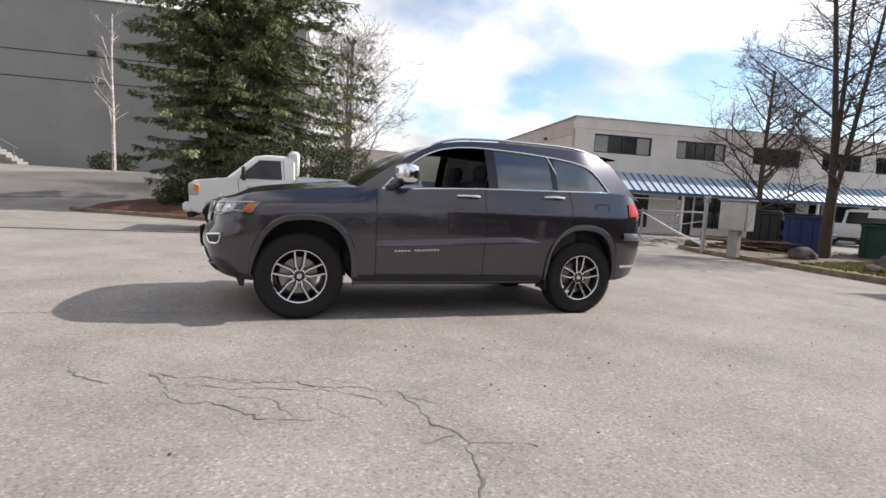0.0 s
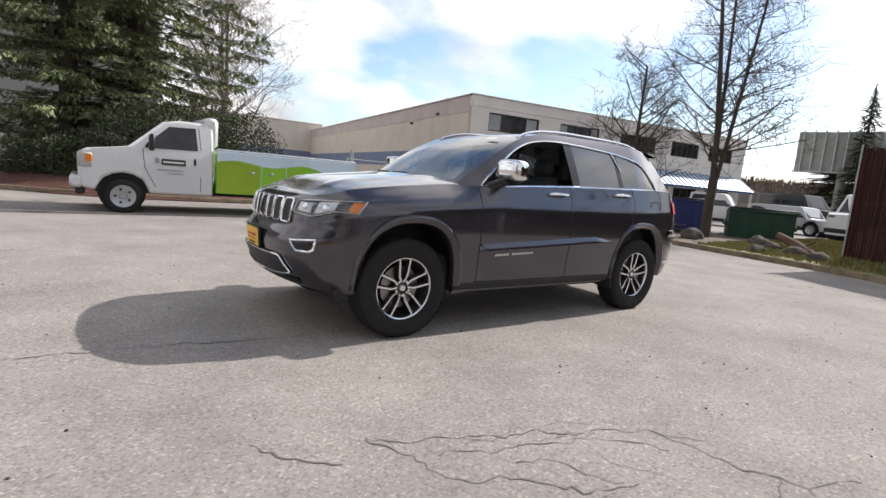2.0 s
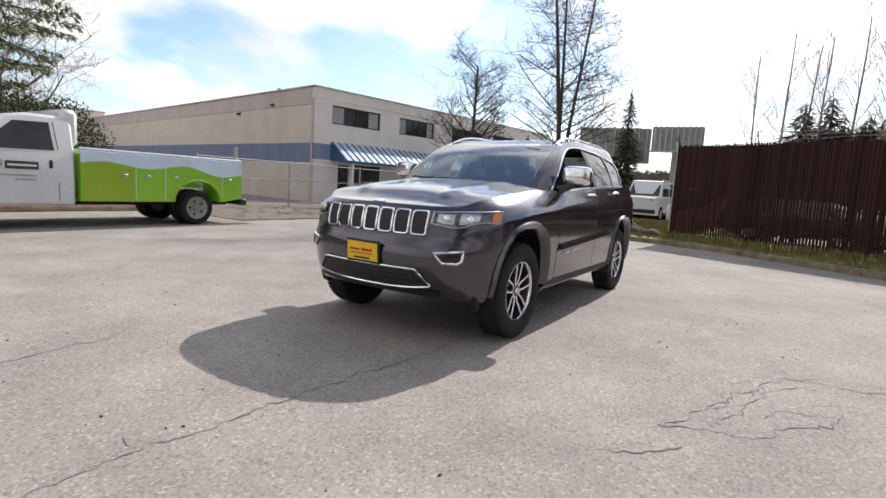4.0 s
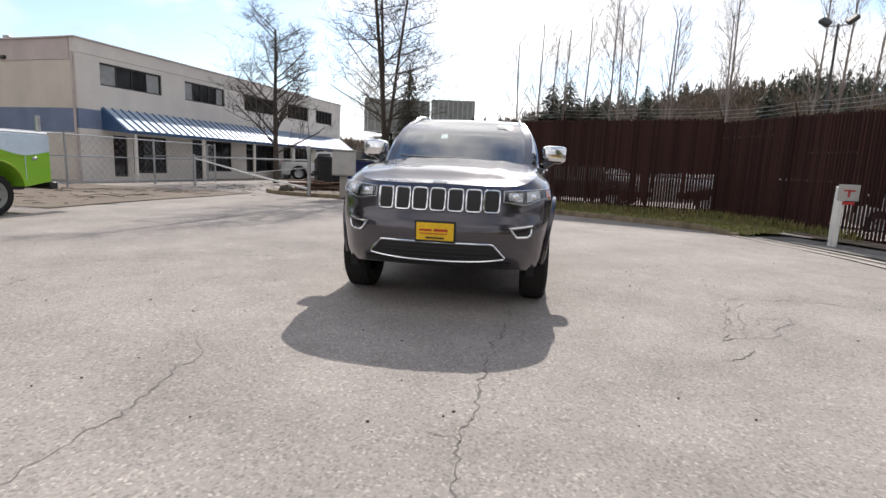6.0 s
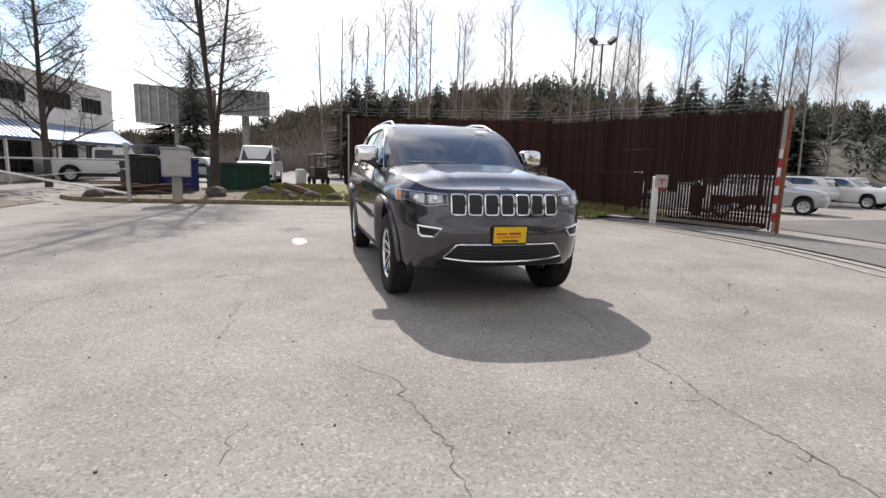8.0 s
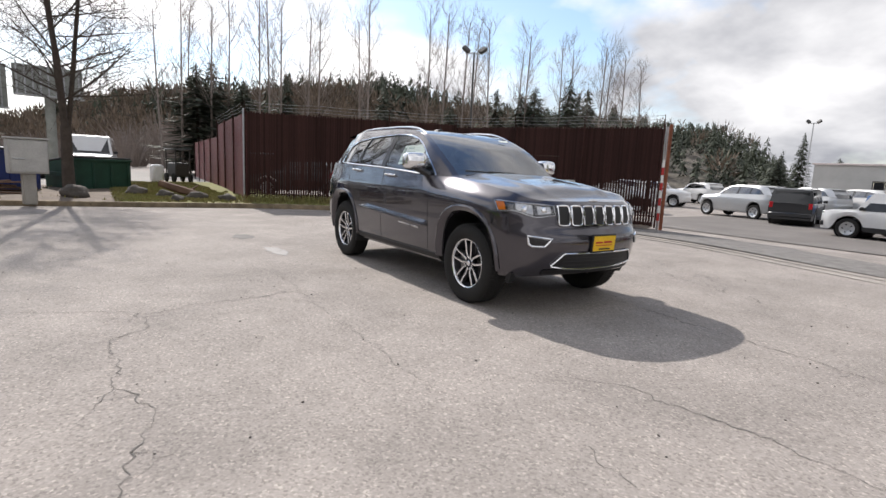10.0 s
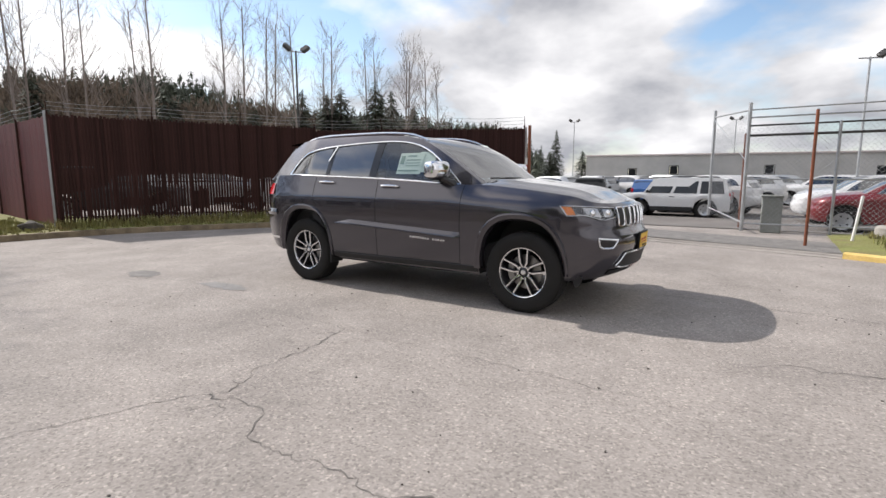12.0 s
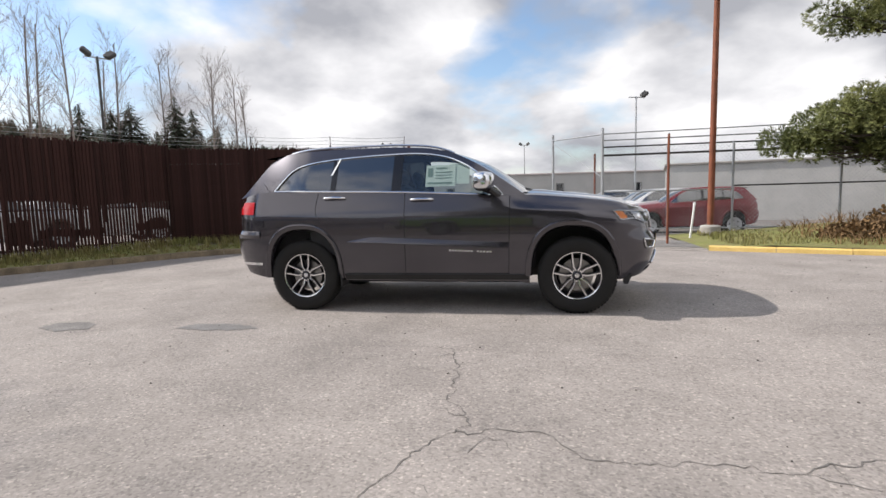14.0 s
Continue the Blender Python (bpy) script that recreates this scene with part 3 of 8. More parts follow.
def suv_wheel(parent, x, y, side, detail=True):
    """A twenty-inch wheel with five split spokes; side: +1 on the left."""
    w = thing("wheel", "", "", pose(x, y, 0.385, 0, 0, 0 if side > 0 else 180))
    w.parent = parent
    for key in ("label", "category"):
        if key in w:
            del w[key]
    prof = [(0.232, 0.075), (0.246, 0.098), (0.28, 0.113), (0.335, 0.118), (0.365, 0.108), (0.380, 0.09), (0.386, 0.05), (0.387, 0.0), (0.386, -0.05), (0.380, -0.09), (0.365, -0.108), (0.335, -0.118), (0.28, -0.112), (0.232, -0.075)]
    t = Shape().lathe(prof, 64 if detail else 28)
    if detail:
        for k in range(60):
            a = 2 * math.pi * k / 60
            for h, sh in ((-0.075, 0), (-0.028, 0.5), (0.028, 0), (0.075, 0.5)):
                b = a + sh * 2 * math.pi / 60
                t.box((0.386 * math.cos(b), h, 0.386 * math.sin(b)), (0.007, 0.036, 0.027), Matrix.Rotation(-b, 3, "Y"))
    part("tyre", t, RUBBER, w)
    rim = Shape().lathe([(0.240, 0.085), (0.244, 0.092), (0.240, 0.098), (0.231, 0.094), (0.226, 0.082), (0.220, 0.06)], 64 if detail else 28)
    part("rim_lip", rim, ALLOY, w)
    part("rim_barrel", Shape().lathe([(0.224, 0.08), (0.215, 0.04), (0.20, -0.02), (0.205, -0.09)], 48 if detail else 20), ALLOY_DARK, w)
    spokes = Shape()
    pocket = Shape()
    for k in range(5):
        a0 = 2 * math.pi * k / 5 + math.pi / 2
        for sgn in (-1, 1):
            pts, wid = [], []
            for j in range(13):
                q = j / 12
                r = lerp(0.045, 0.231, q)
                off = sgn * (0.012 + 0.017 * ease(0.0, 0.28, q) + 0.018 * q)
                hgt = 0.066 + 0.012 * math.sin(q * math.pi * 0.5) + 0.008 * q
                pts.append((r, off, hgt))
                wid.append(lerp(0.0105, 0.0085, q))
            rows_t, rows_p = [], []
            for (r, off, hgt), wd in zip(pts, wid):
                def put(rr, oo, hh):
                    return (rr * math.cos(a0) - oo * math.sin(a0), hh, rr * math.sin(a0) + oo * math.cos(a0))
                rows_t.append([put(r, off - wd, hgt - 0.004), put(r, off - wd * 0.8, hgt), put(r, off + wd * 0.8, hgt), put(r, off + wd, hgt - 0.004)])
                rows_p.append([put(r, off - wd, hgt - 0.004), put(r, off - wd * 1.5, hgt - 0.045), put(r, off + wd * 1.5, hgt - 0.045), put(r, off + wd, hgt - 0.004)])
            if detail:
                s1 = Shape().grid(rows_t)
                part("spoke_face", s1, ALLOY, w)
            else:
                spokes.grid(rows_t)
            pocket.grid(rows_p)
    if not detail:
        part("spoke_face", spokes, ALLOY, w)
    part("spoke_body", pocket, ALLOY_DARK, w)
    part("hub", Shape().lathe([(0.0, 0.070), (0.030, 0.069), (0.036, 0.064), (0.068, 0.052), (0.072, 0.02), (0.0, 0.01)], 32), ALLOY_DARK, w)
    part("centre_cap", Shape().lathe([(0.0, 0.079), (0.022, 0.078), (0.027, 0.072), (0.027, 0.06)], 24), ALLOY, w)
    if detail:
        for k in range(5):
            a = 2 * math.pi * (k + 0.5) / 5 + math.pi / 2
            part("lug_nut", Shape().tube([(0.058 * math.cos(a), 0.055, 0.058 * math.sin(a)), (0.058 * math.cos(a), 0.074, 0.058 * math.sin(a))], 0.010, 6), CHROME, w)
        part("brake_disc", Shape().lathe([(0.06, 0.012), (0.165, 0.012), (0.165, -0.012), (0.06, -0.012)], 40), DISC, w)
        c = Shape().grid([[(r * math.cos(a), h, r * math.sin(a)) for r, h in ((0.115, 0.036), (0.175, 0.036), (0.185, 0.02), (0.185, -0.03), (0.115, -0.03))] for a in [math.radians(-38 + 8 * k) + (0 if x > 0 else math.pi) for k in range(10)]], close_v=True)
        part("brake_caliper", c, DISC, w)
    return w


def suv_shell(body_mat, root, step=0.03, detail=True):
    """The painted shell, glass and lamps of one car under its root."""
    rows = SUV_ROWS if detail else suv_half(0.09)
    n, m = len(rows), len(rows[0])
    sh = Shape()
    for sgn in (1, -1):
        pts, keep = [], []
        for row in rows:
            for (x, y, z) in row:
                # points near an arch are drawn onto its rim
                for ax, az, rx, rz in ARCHES:
                    if z > az - 0.2:
                        q = ((abs(x - ax) / rx) ** 2.5 + (max(z - az, 0) / rz) ** 2.5) ** 0.4
                        if 0.93 < q < 1.055 and ny_side(x):
                            x, z = ax + (x - ax) / q, (az + (z - az) / q) if z > az else z
                pts.append((x, sgn * y, z))
        faces = []
        for i in range(n - 1):
            for j in range(m - 1):
                q = (i * m + j, (i + 1) * m + j, (i + 1) * m + j + 1, i * m + j + 1)
                cx = sum(pts[k][0] for k in q) / 4
                cz = sum(pts[k][2] for k in q) / 4
                if in_arch(cx, cz) and ny_side(cx):
                    continue
                faces.append(q)
        sh.add(pts, faces)
    part("body_shell", sh, body_mat, root)


def ny_side(x):
    return abs(x) < 2.02


def arch_points(ax, az, rx, rz, low, n=40):
    pts = []
    for k in range(n + 1):
        a = math.pi * k / n
        c, s = math.cos(a), math.sin(a)
        pts.append((ax + rx * math.copysign(abs(c) ** 0.8, c), az + rz * abs(s) ** 0.8))
    first = [(pts[0][0] , low + (az - low) * q) for q in (0, 0.5)]
    last = [(pts[-1][0], az - (az - low) * q) for q in (0.5, 1)]
    return first + pts + last


def suv(root, body_mat, detail=True, side_glass=None, rear_glass=None):
    dark = rear_glass or GLASS_TINT
    suv_shell(body_mat, root, detail=detail)
    # fender flares and wheel wells
    for k, (ax, az, rx, rz) in enumerate(ARCHES):
        for sgn in (1, -1):
            line = arch_points(ax, az, rx, rz, 0.36 if k else 0.385, 36 if detail else 14)
            rows = []
            for x, z in line:
                dx, dz = x - ax, max(z - az, 0.0)
                L = math.hypot(dx, dz) or 1
                ux, uz = dx / L, dz / L
                y = side_y(min(max(x, -1.98), 1.9), max(z, 0.36))
                rows.append([(x + ux * o, sgn * (y + d), z + uz * o) for o, d in ((-0.030, -0.05), (-0.014, -0.002), (-0.008, 0.004), (0.030, 0.024), (0.042, 0.020), (0.050, -0.006))])
            part("wheel_arch_flare", Shape().grid(rows), body_mat, root)
            well = []
            for x, z in line:
                well.append([(x, sgn * 0.90, z), (x, sgn * 0.45, z)])
            w = Shape().grid(well)
            w.add([(ax - rx, sgn * 0.5, 0.33), (ax + rx, sgn * 0.5, 0.33), (ax + rx, sgn * 0.5, az + rz), (ax - rx, sgn * 0.5, az + rz)], [(0, 1, 2, 3)])
            part("wheel_well", w, BLACK, root)
    # underside
    under = Shape()
    under.box((0.0, 0, 0.36), (1.95, 1.76, 0.10), None, 0.03)
    under.box((-2.05, 0, 0.45), (0.30, 1.3, 0.12), None, 0.03)
    under.box((1.98, 0, 0.47), (0.25, 1.2, 0.10), None, 0.03)
    under.box((-1.45, 0, 0.42), (0.9, 0.9, 0.12), None, 0.03)
    under.box((1.42, 0, 0.42), (0.9, 0.85, 0.14), None, 0.03)
    part("underbody", under, BLACK, root)
    if detail:
        ax = Shape().tube([(-1.455, -0.75, 0.37), (-1.455, 0.75, 0.37)], 0.045, 10)
        ax.tube([(1.4575, -0.75, 0.37), (1.4575, 0.75, 0.37)], 0.04, 10)
        ax.tube([(-1.9, 0.3, 0.42), (-1.0, 0.35, 0.36), (0.6, 0.3, 0.34)], 0.035, 10)
        part("axles_and_exhaust", ax, BLACK, root)
        for sgn in (1, -1):
            part("sill_cladding", Shape().grid([[(x, sgn * (side_y(x, z) + o), z) for z, o in ((0.335, -0.03), (0.345, 0.006), (0.40, 0.008), (0.41, -0.002))] for x in np.linspace(-0.98, 0.98, 30)]), BLACK, root)
            part("mud_flap", Shape().box((-1.02, sgn * 0.84, 0.33), (0.02, 0.2, 0.13), None, 0.005), BLACK, root)
            part("air_deflector", Shape().prism([(1.91, 0.38), (2.00, 0.38), (1.96, 0.285), (1.925, 0.285)], "y", sgn * 0.74, sgn * 0.80), BLACK, root)
    # bonnet
    hood = Shape()
    rows = []
    src = SUV_ROWS if detail else suv_half(0.09)
    for row in src:
        x, y, z = row[-1]
        if x < 0.93:
            break
        cr = 0.055 * ease(2.3, 1.75, x) + 0.006 * ease(1.6, 1.0, x)
        r = []
        for q in np.linspace(-1, 1, 33 if detail else 11):
            rib = 0.012 * math.exp(-((abs(q) - 0.58) / 0.07) ** 2) * ease(2.15, 1.8, x) if detail else 0
            r.append((x + 0.10 * ease(1.3, 0.93, x) * (1 - q * q), y * q, z + cr * (1 - q * q) ** 0.8 + rib))
        rows.append(r)
    part("bonnet", hood.grid(rows), body_mat, root)
    # cabin sides over the windows
    xs = np.linspace(-2.28, 0.955, 130 if detail else 40)
    for sgn in (1, -1):
        up = Shape()
        rows = []
        for x in xs:
            lo = PANE_TOP(x) if -1.82 < x < 0.73 else BELT(x)
            hi = max(EDGE(x), lo + 0.004)
            rows.append([(x, sgn * cabin_y(x, z), z) for z in np.linspace(lo, hi, 6)])
        part("cabin_side", up.grid(rows), body_mat, root)
        # side panes
        for name, a, b in (("quarter_window", -1.80, -1.125), ("rear_door_window", -1.065, -0.44), ("front_door_window", -0.335, 0.72)):
            if detail and name == "front_door_window" and sgn > 0:
                # lowered driver's window: a finger's width of glass above the sill
                g = Shape().grid([[(x, sgn * (cabin_y(x, z) - 0.02), z) for z in (BELT(x), BELT(x) + 0.015)] for x in np.linspace(a, 0.5, 12)])
            else:
                g = Shape().grid([[(x, sgn * (cabin_y(x, z) - 0.008), z) for z in np.linspace(BELT(x) - 0.005, PANE_TOP(x) + 0.005, 7)] for x in np.linspace(a, b, 26)])
            pane = part(name, g, side_glass or GLASS_CLEAR if name == "front_door_window" else dark, root)
            pane.visible_shadow = False
        for a, b in ((-1.125, -1.065), (-0.44, -0.335)):
            part("pillar_trim", Shape().grid([[(x, sgn * (cabin_y(x, z) - 0.004), z) for z in np.linspace(BELT(x), PANE_TOP(x), 6)] for x in np.linspace(a, b, 4)]), GLOSS_BLACK, root)
        if detail:
            loop = [(x, BELT(x) + 0.004) for x in np.linspace(-1.81, 0.73, 44)] + [(x, PANE_TOP(x)) for x in np.linspace(0.725, -1.815, 70)]
            part("window_chrome", Shape().tube([(x, sgn * (cabin_y(x, z) + 0.002), z) for x, z in loop], 0.0095, 6, closed=True), CHROME, root)
            part("pillar_chrome", Shape().tube([(lerp(-1.125, -1.05, q), sgn * (cabin_y(-1.1, lerp(1.47, 1.645, q)) + 0.002), lerp(1.47, 1.645, q)) for q in np.linspace(0, 1, 8)], 0.008, 6), CHROME, root)
            rail = [(x, sgn * (cabin_y(x, EDGE(x)) - 0.06), EDGE(x) + 0.030 - 0.026 * (abs(x + 0.75) / 0.95) ** 6) for x in np.linspace(-1.70, 0.20, 36)]
            part("roof_rail", Shape().tube(rail, 0.013, 8), ALLOY, root)
    # roof, windscreen and tailgate glass: strips across between the two edges
    def strip(x0, x1, nn, inset=0.0, bow=0.0, crown=0.0, a=-1.0, b=1.0, lift=0.0):
        out = []
        for x in np.linspace(x0, x1, nn):
            z = EDGE(x)
            ye = cabin_y(x, z) - inset
            out.append([(x + bow * (1 - q * q), ye * q, z + lift + crown * (1 - abs(q) ** 2.4)) for q in np.linspace(a, b, 25 if detail else 9)])
        return out
    part("roof", Shape().grid(strip_rows(strip, detail)), body_mat, root)
    ws = part("windscreen", Shape().grid(windscreen_rows(detail)), GLASS_SCREEN, root)
    ws.visible_shadow = False
    rg = part("tailgate_window", Shape().grid([[(x - 0.04 * (1 - q * q), (cabin_y(x, EDGE(x)) - 0.10) * q, EDGE(x)) for q in np.linspace(-1, 1, 15)] for x in np.linspace(-2.28, -1.86, 12)]), dark, root)
    rg.visible_shadow = False
    for sgn in (1, -1):
        part("windscreen_pillar", Shape().grid([[(x + 0.10 * (1 - q * q) * ease(0.1, 0.5, x), sgn * cabin_y(x, EDGE(x)) * q, EDGE(x) + 0.012 * (1 - q ** 2.4) * ease(0.9, 0.1, x)) for q in np.linspace(0.90, 1.0, 4)] for x in np.linspace(0.08, 0.955, 24)]), body_mat, root)
    spoil = Shape()
    for sgn in (1,):
        spoil.grid([[(x + 0.05 * (y / 0.62) ** 4, y, z - 0.012 * (y / 0.62) ** 2) for x, z in ((-1.66, 1.741), (-1.86, 1.728), (-2.02, 1.708), (-2.045, 1.700), (-2.04, 1.693), (-1.94, 1.69), (-1.84, 1.69))] for y in np.linspace(-0.62, 0.62, 21)])
    part("roof_spoiler", spoil, body_mat, root)
    part("tailgate", Shape().grid([[(x - 0.05 * (1 - q * q), (cabin_y(x, EDGE(x))) * q, EDGE(x) - 0.006) for q in np.linspace(-1, 1, 15)] for x in np.linspace(-2.09, -1.85, 8)] ), body_mat, root) if not detail else None


def strip_rows(strip, detail):
    return strip(-1.86, 0.10, 40 if detail else 12, crown=0.012)


def windscreen_rows(detail):
    out = []
    for x in np.linspace(0.10, 0.95, 22 if detail else 8):
        z, k = EDGE(x), ease(0.1, 0.5, x)
        ye = cabin_y(x, z) * 0.90
        out.append([(x + 0.10 * (1 - (0.9 * q) ** 2) * k, ye * q, z + 0.012 * (1 - k * ease(0.1, 0.95, x)) * (1 - abs(0.9 * q) ** 2.4)) for q in np.linspace(-1, 1, 25 if detail else 9)])
    return out

# ---- the dark grey car in the middle of the yard ----
hero = thing("off_road_car", "dark grey metallic five-door off-road car parked on asphalt", "car", pose(0, 0, 0))
suv(hero, PAINT)
for wx in (1.4575, -1.4575):
    for ws_ in (1, -1):
        suv_wheel(hero, wx, ws_ * 0.81, ws_)


def front_patch(y0, y1, low, high, out, ny=12, nz=5):
    """A piece of the nose between two heights, lifted off it."""
    return [[nose_pt(y, z, out) for z in np.linspace(low(y), high(y), nz)] for y in np.linspace(y0, y1, ny)]


def nose_pt(y, z, out):
    return (front_x(y, z) + out, y, z)


# seven-slot grille
grille = Shape().grid(front_patch(-0.505, 0.505, lambda y: 0.818 + 0.02 * (y / 0.5) ** 2, lambda y: 1.012, 0.004, 40, 8))
part("grille_panel", grille, PAINT, hero)
for k in range(7):
    yc = (k - 3) * 0.1425
    lean = yc * 0.03
    loop = []
    for a in range(28):
        t = 2 * math.pi * a / 28
        c, s = math.cos(t), math.sin(t)
        loop.append((yc + 0.059 * math.copysign(abs(c) ** 0.32, c), 0.919 + 0.086 * math.copysign(abs(s) ** 0.32, s)))
    ring = part("grille_slot", Shape().tube([nose_pt(y, z, 0.012) for y, z in loop], 0.0085, 6, closed=True), CHROME, hero, "chrome slot surround")
    mesh_ = Shape().grid([[nose_pt(yc + y, z, 0.008) for z in np.linspace(0.838, 1.0, 6)] for y in np.linspace(-0.054, 0.054, 5)])
    part("slot_mesh", mesh_, BLACK, ring)
# headlamps wrapped round the corners
for sgn in (1, -1):
    def lamp_rows(s0, s1, out, nn, lo=0.0, hi=1.0):
        rows = []
        for s in np.linspace(s0, s1, nn):
            q = (s - 0.52) / 0.52
            low = lerp(0.905, 0.952, max(q, 0) ** 1.5) + 0.014 * math.cos(min(max(q, 0), 1) * 9)
            high = lerp(1.003, 1.030, q)
            rows.append([nose_wrap(sgn * s, lerp(low, high, v), out) for v in np.linspace(lo, hi, 6)])
        return rows
    head = part("headlamp", Shape().grid(lamp_rows(0.52, 1.03, 0.004, 20)), LAMP_BOWL, hero, "headlamp with amber corner")
    part("lamp_bezel", Shape().grid(lamp_rows(0.56, 0.68, 0.010, 6, 0.2, 0.85)).grid(lamp_rows(0.72, 0.86, 0.010, 6, 0.15, 0.9)), REFLECT, head)
    part("turn_signal", Shape().grid(lamp_rows(0.955, 1.03, 0.010, 8, 0.10, 0.90)), AMBER, head)
    loop = [r[0] for r in lamp_rows(0.52, 1.03, 0.012, 16)] + [r[-1] for r in lamp_rows(1.03, 0.52, 0.012, 16)]
    part("lamp_trim", Shape().tube(loop, 0.006, 6, closed=True), REFLECT, head)
    part("lamp_lens", Shape().grid(lamp_rows(0.52, 1.03, 0.018, 20)), GLASS_LAMP, head).visible_shadow = False
    for s in (0.62, 0.79):
        c = nose_wrap(sgn * s, 0.957, -0.01)
        part("projector", Shape().lathe([(0.0, 0.03), (0.02, 0.026), (0.034, 0.012), (0.036, -0.01)], 20, Matrix.Rotation(radians(-90), 3, "Z")), CHROME, head, m=pose(*c))
    # fog lamp pocket
    fog = [(0.575, 0.715), (0.755, 0.735), (0.745, 0.665), (0.72, 0.645), (0.635, 0.645)]
    pts = []
    for a in range(len(fog)):
        p, q = fog[a], fog[(a + 1) % len(fog)]
        pts += [(lerp(p[0], q[0], s), lerp(p[1], q[1], s)) for s in (0, 0.25, 0.5, 0.75)]
    ring = part("fog_lamp", Shape().tube([(front_x(y, z) + 0.010, sgn * y, z) for y, z in pts], 0.010, 6, closed=True), CHROME, hero, "chrome-framed fog lamp")
    part("fog_pocket", Shape().grid([[(front_x(y, z) + 0.006, sgn * y, z) for z in np.linspace(max(0.648, 0.715 - (y - 0.575) * 1.15) if y < 0.635 else 0.648, 0.715 + (y - 0.575) * 0.1, 5)] for y in np.linspace(0.58, 0.748, 10)]), GLOSS_BLACK, ring)


def intake_low(y):
    return 0.43 + 0.035 * (abs(y) / 0.55) ** 3


def intake_high(y):
    return 0.585 if abs(y) < 0.45 else lerp(0.585, 0.475, (abs(y) - 0.45) / 0.10)


part("lower_intake", Shape().grid(front_patch(-0.545, 0.545, intake_low, intake_high, 0.006, 60, 6)), BLACK, hero)
loop = [(y, intake_low(y)) for y in np.linspace(-0.545, 0.545, 30)] + [(y, intake_high(y)) for y in np.linspace(0.55, -0.55, 60)]
part("intake_chrome", Shape().tube([nose_pt(y, z, 0.014) for y, z in loop], 0.0085, 6, closed=True), CHROME, hero)
for z in (0.475, 0.51, 0.545):
    part("intake_slat", Shape().tube([nose_pt(y, z, 0.002) for y in np.linspace(-0.44, 0.44, 16)], 0.006, 6), BLACK, hero)
skid = Shape().grid(front_patch(-0.60, 0.60, lambda y: 0.385, lambda y: 0.43, 0.01, 20, 4))
part("bumper_valance", skid, BLACK, hero)
# dealer card in a dark frame, its wording as plain bars
plate = part("number_plate_frame", Shape().box((2.338, 0, 0.670), (0.022, 0.325, 0.172), Matrix.Rotation(radians(4), 3, "Y"), 0.006), BLACK, hero)
part("plate_card", Shape().box((2.3505, 0, 0.672), (0.004, 0.296, 0.138), Matrix.Rotation(radians(4), 3, "Y")), YELLOW_CARD, plate, "yellow dealer card")
bars = Shape()
for y, z, w, h in ((-0.075, 0.69, 0.10, 0.034), (0.045, 0.683, 0.11, 0.02), (-0.01, 0.655, 0.22, 0.007)):
    bars.box((2.3535 + (0.672 - z) * 0.07, y, z), (0.003, w, h))
part("card_wording", bars, RED_INK, plate)
part("lower_card_bar", Shape().box((2.356, 0.0, 0.622), (0.003, 0.15, 0.012)), BLACK, plate)
part("maker_badge", Shape().box((2.175, 0, 1.055), (0.014, 0.115, 0.030), Matrix.Rotation(radians(-40), 3, "Y"), 0.006), CHROME, hero, "plain chrome badge bar")
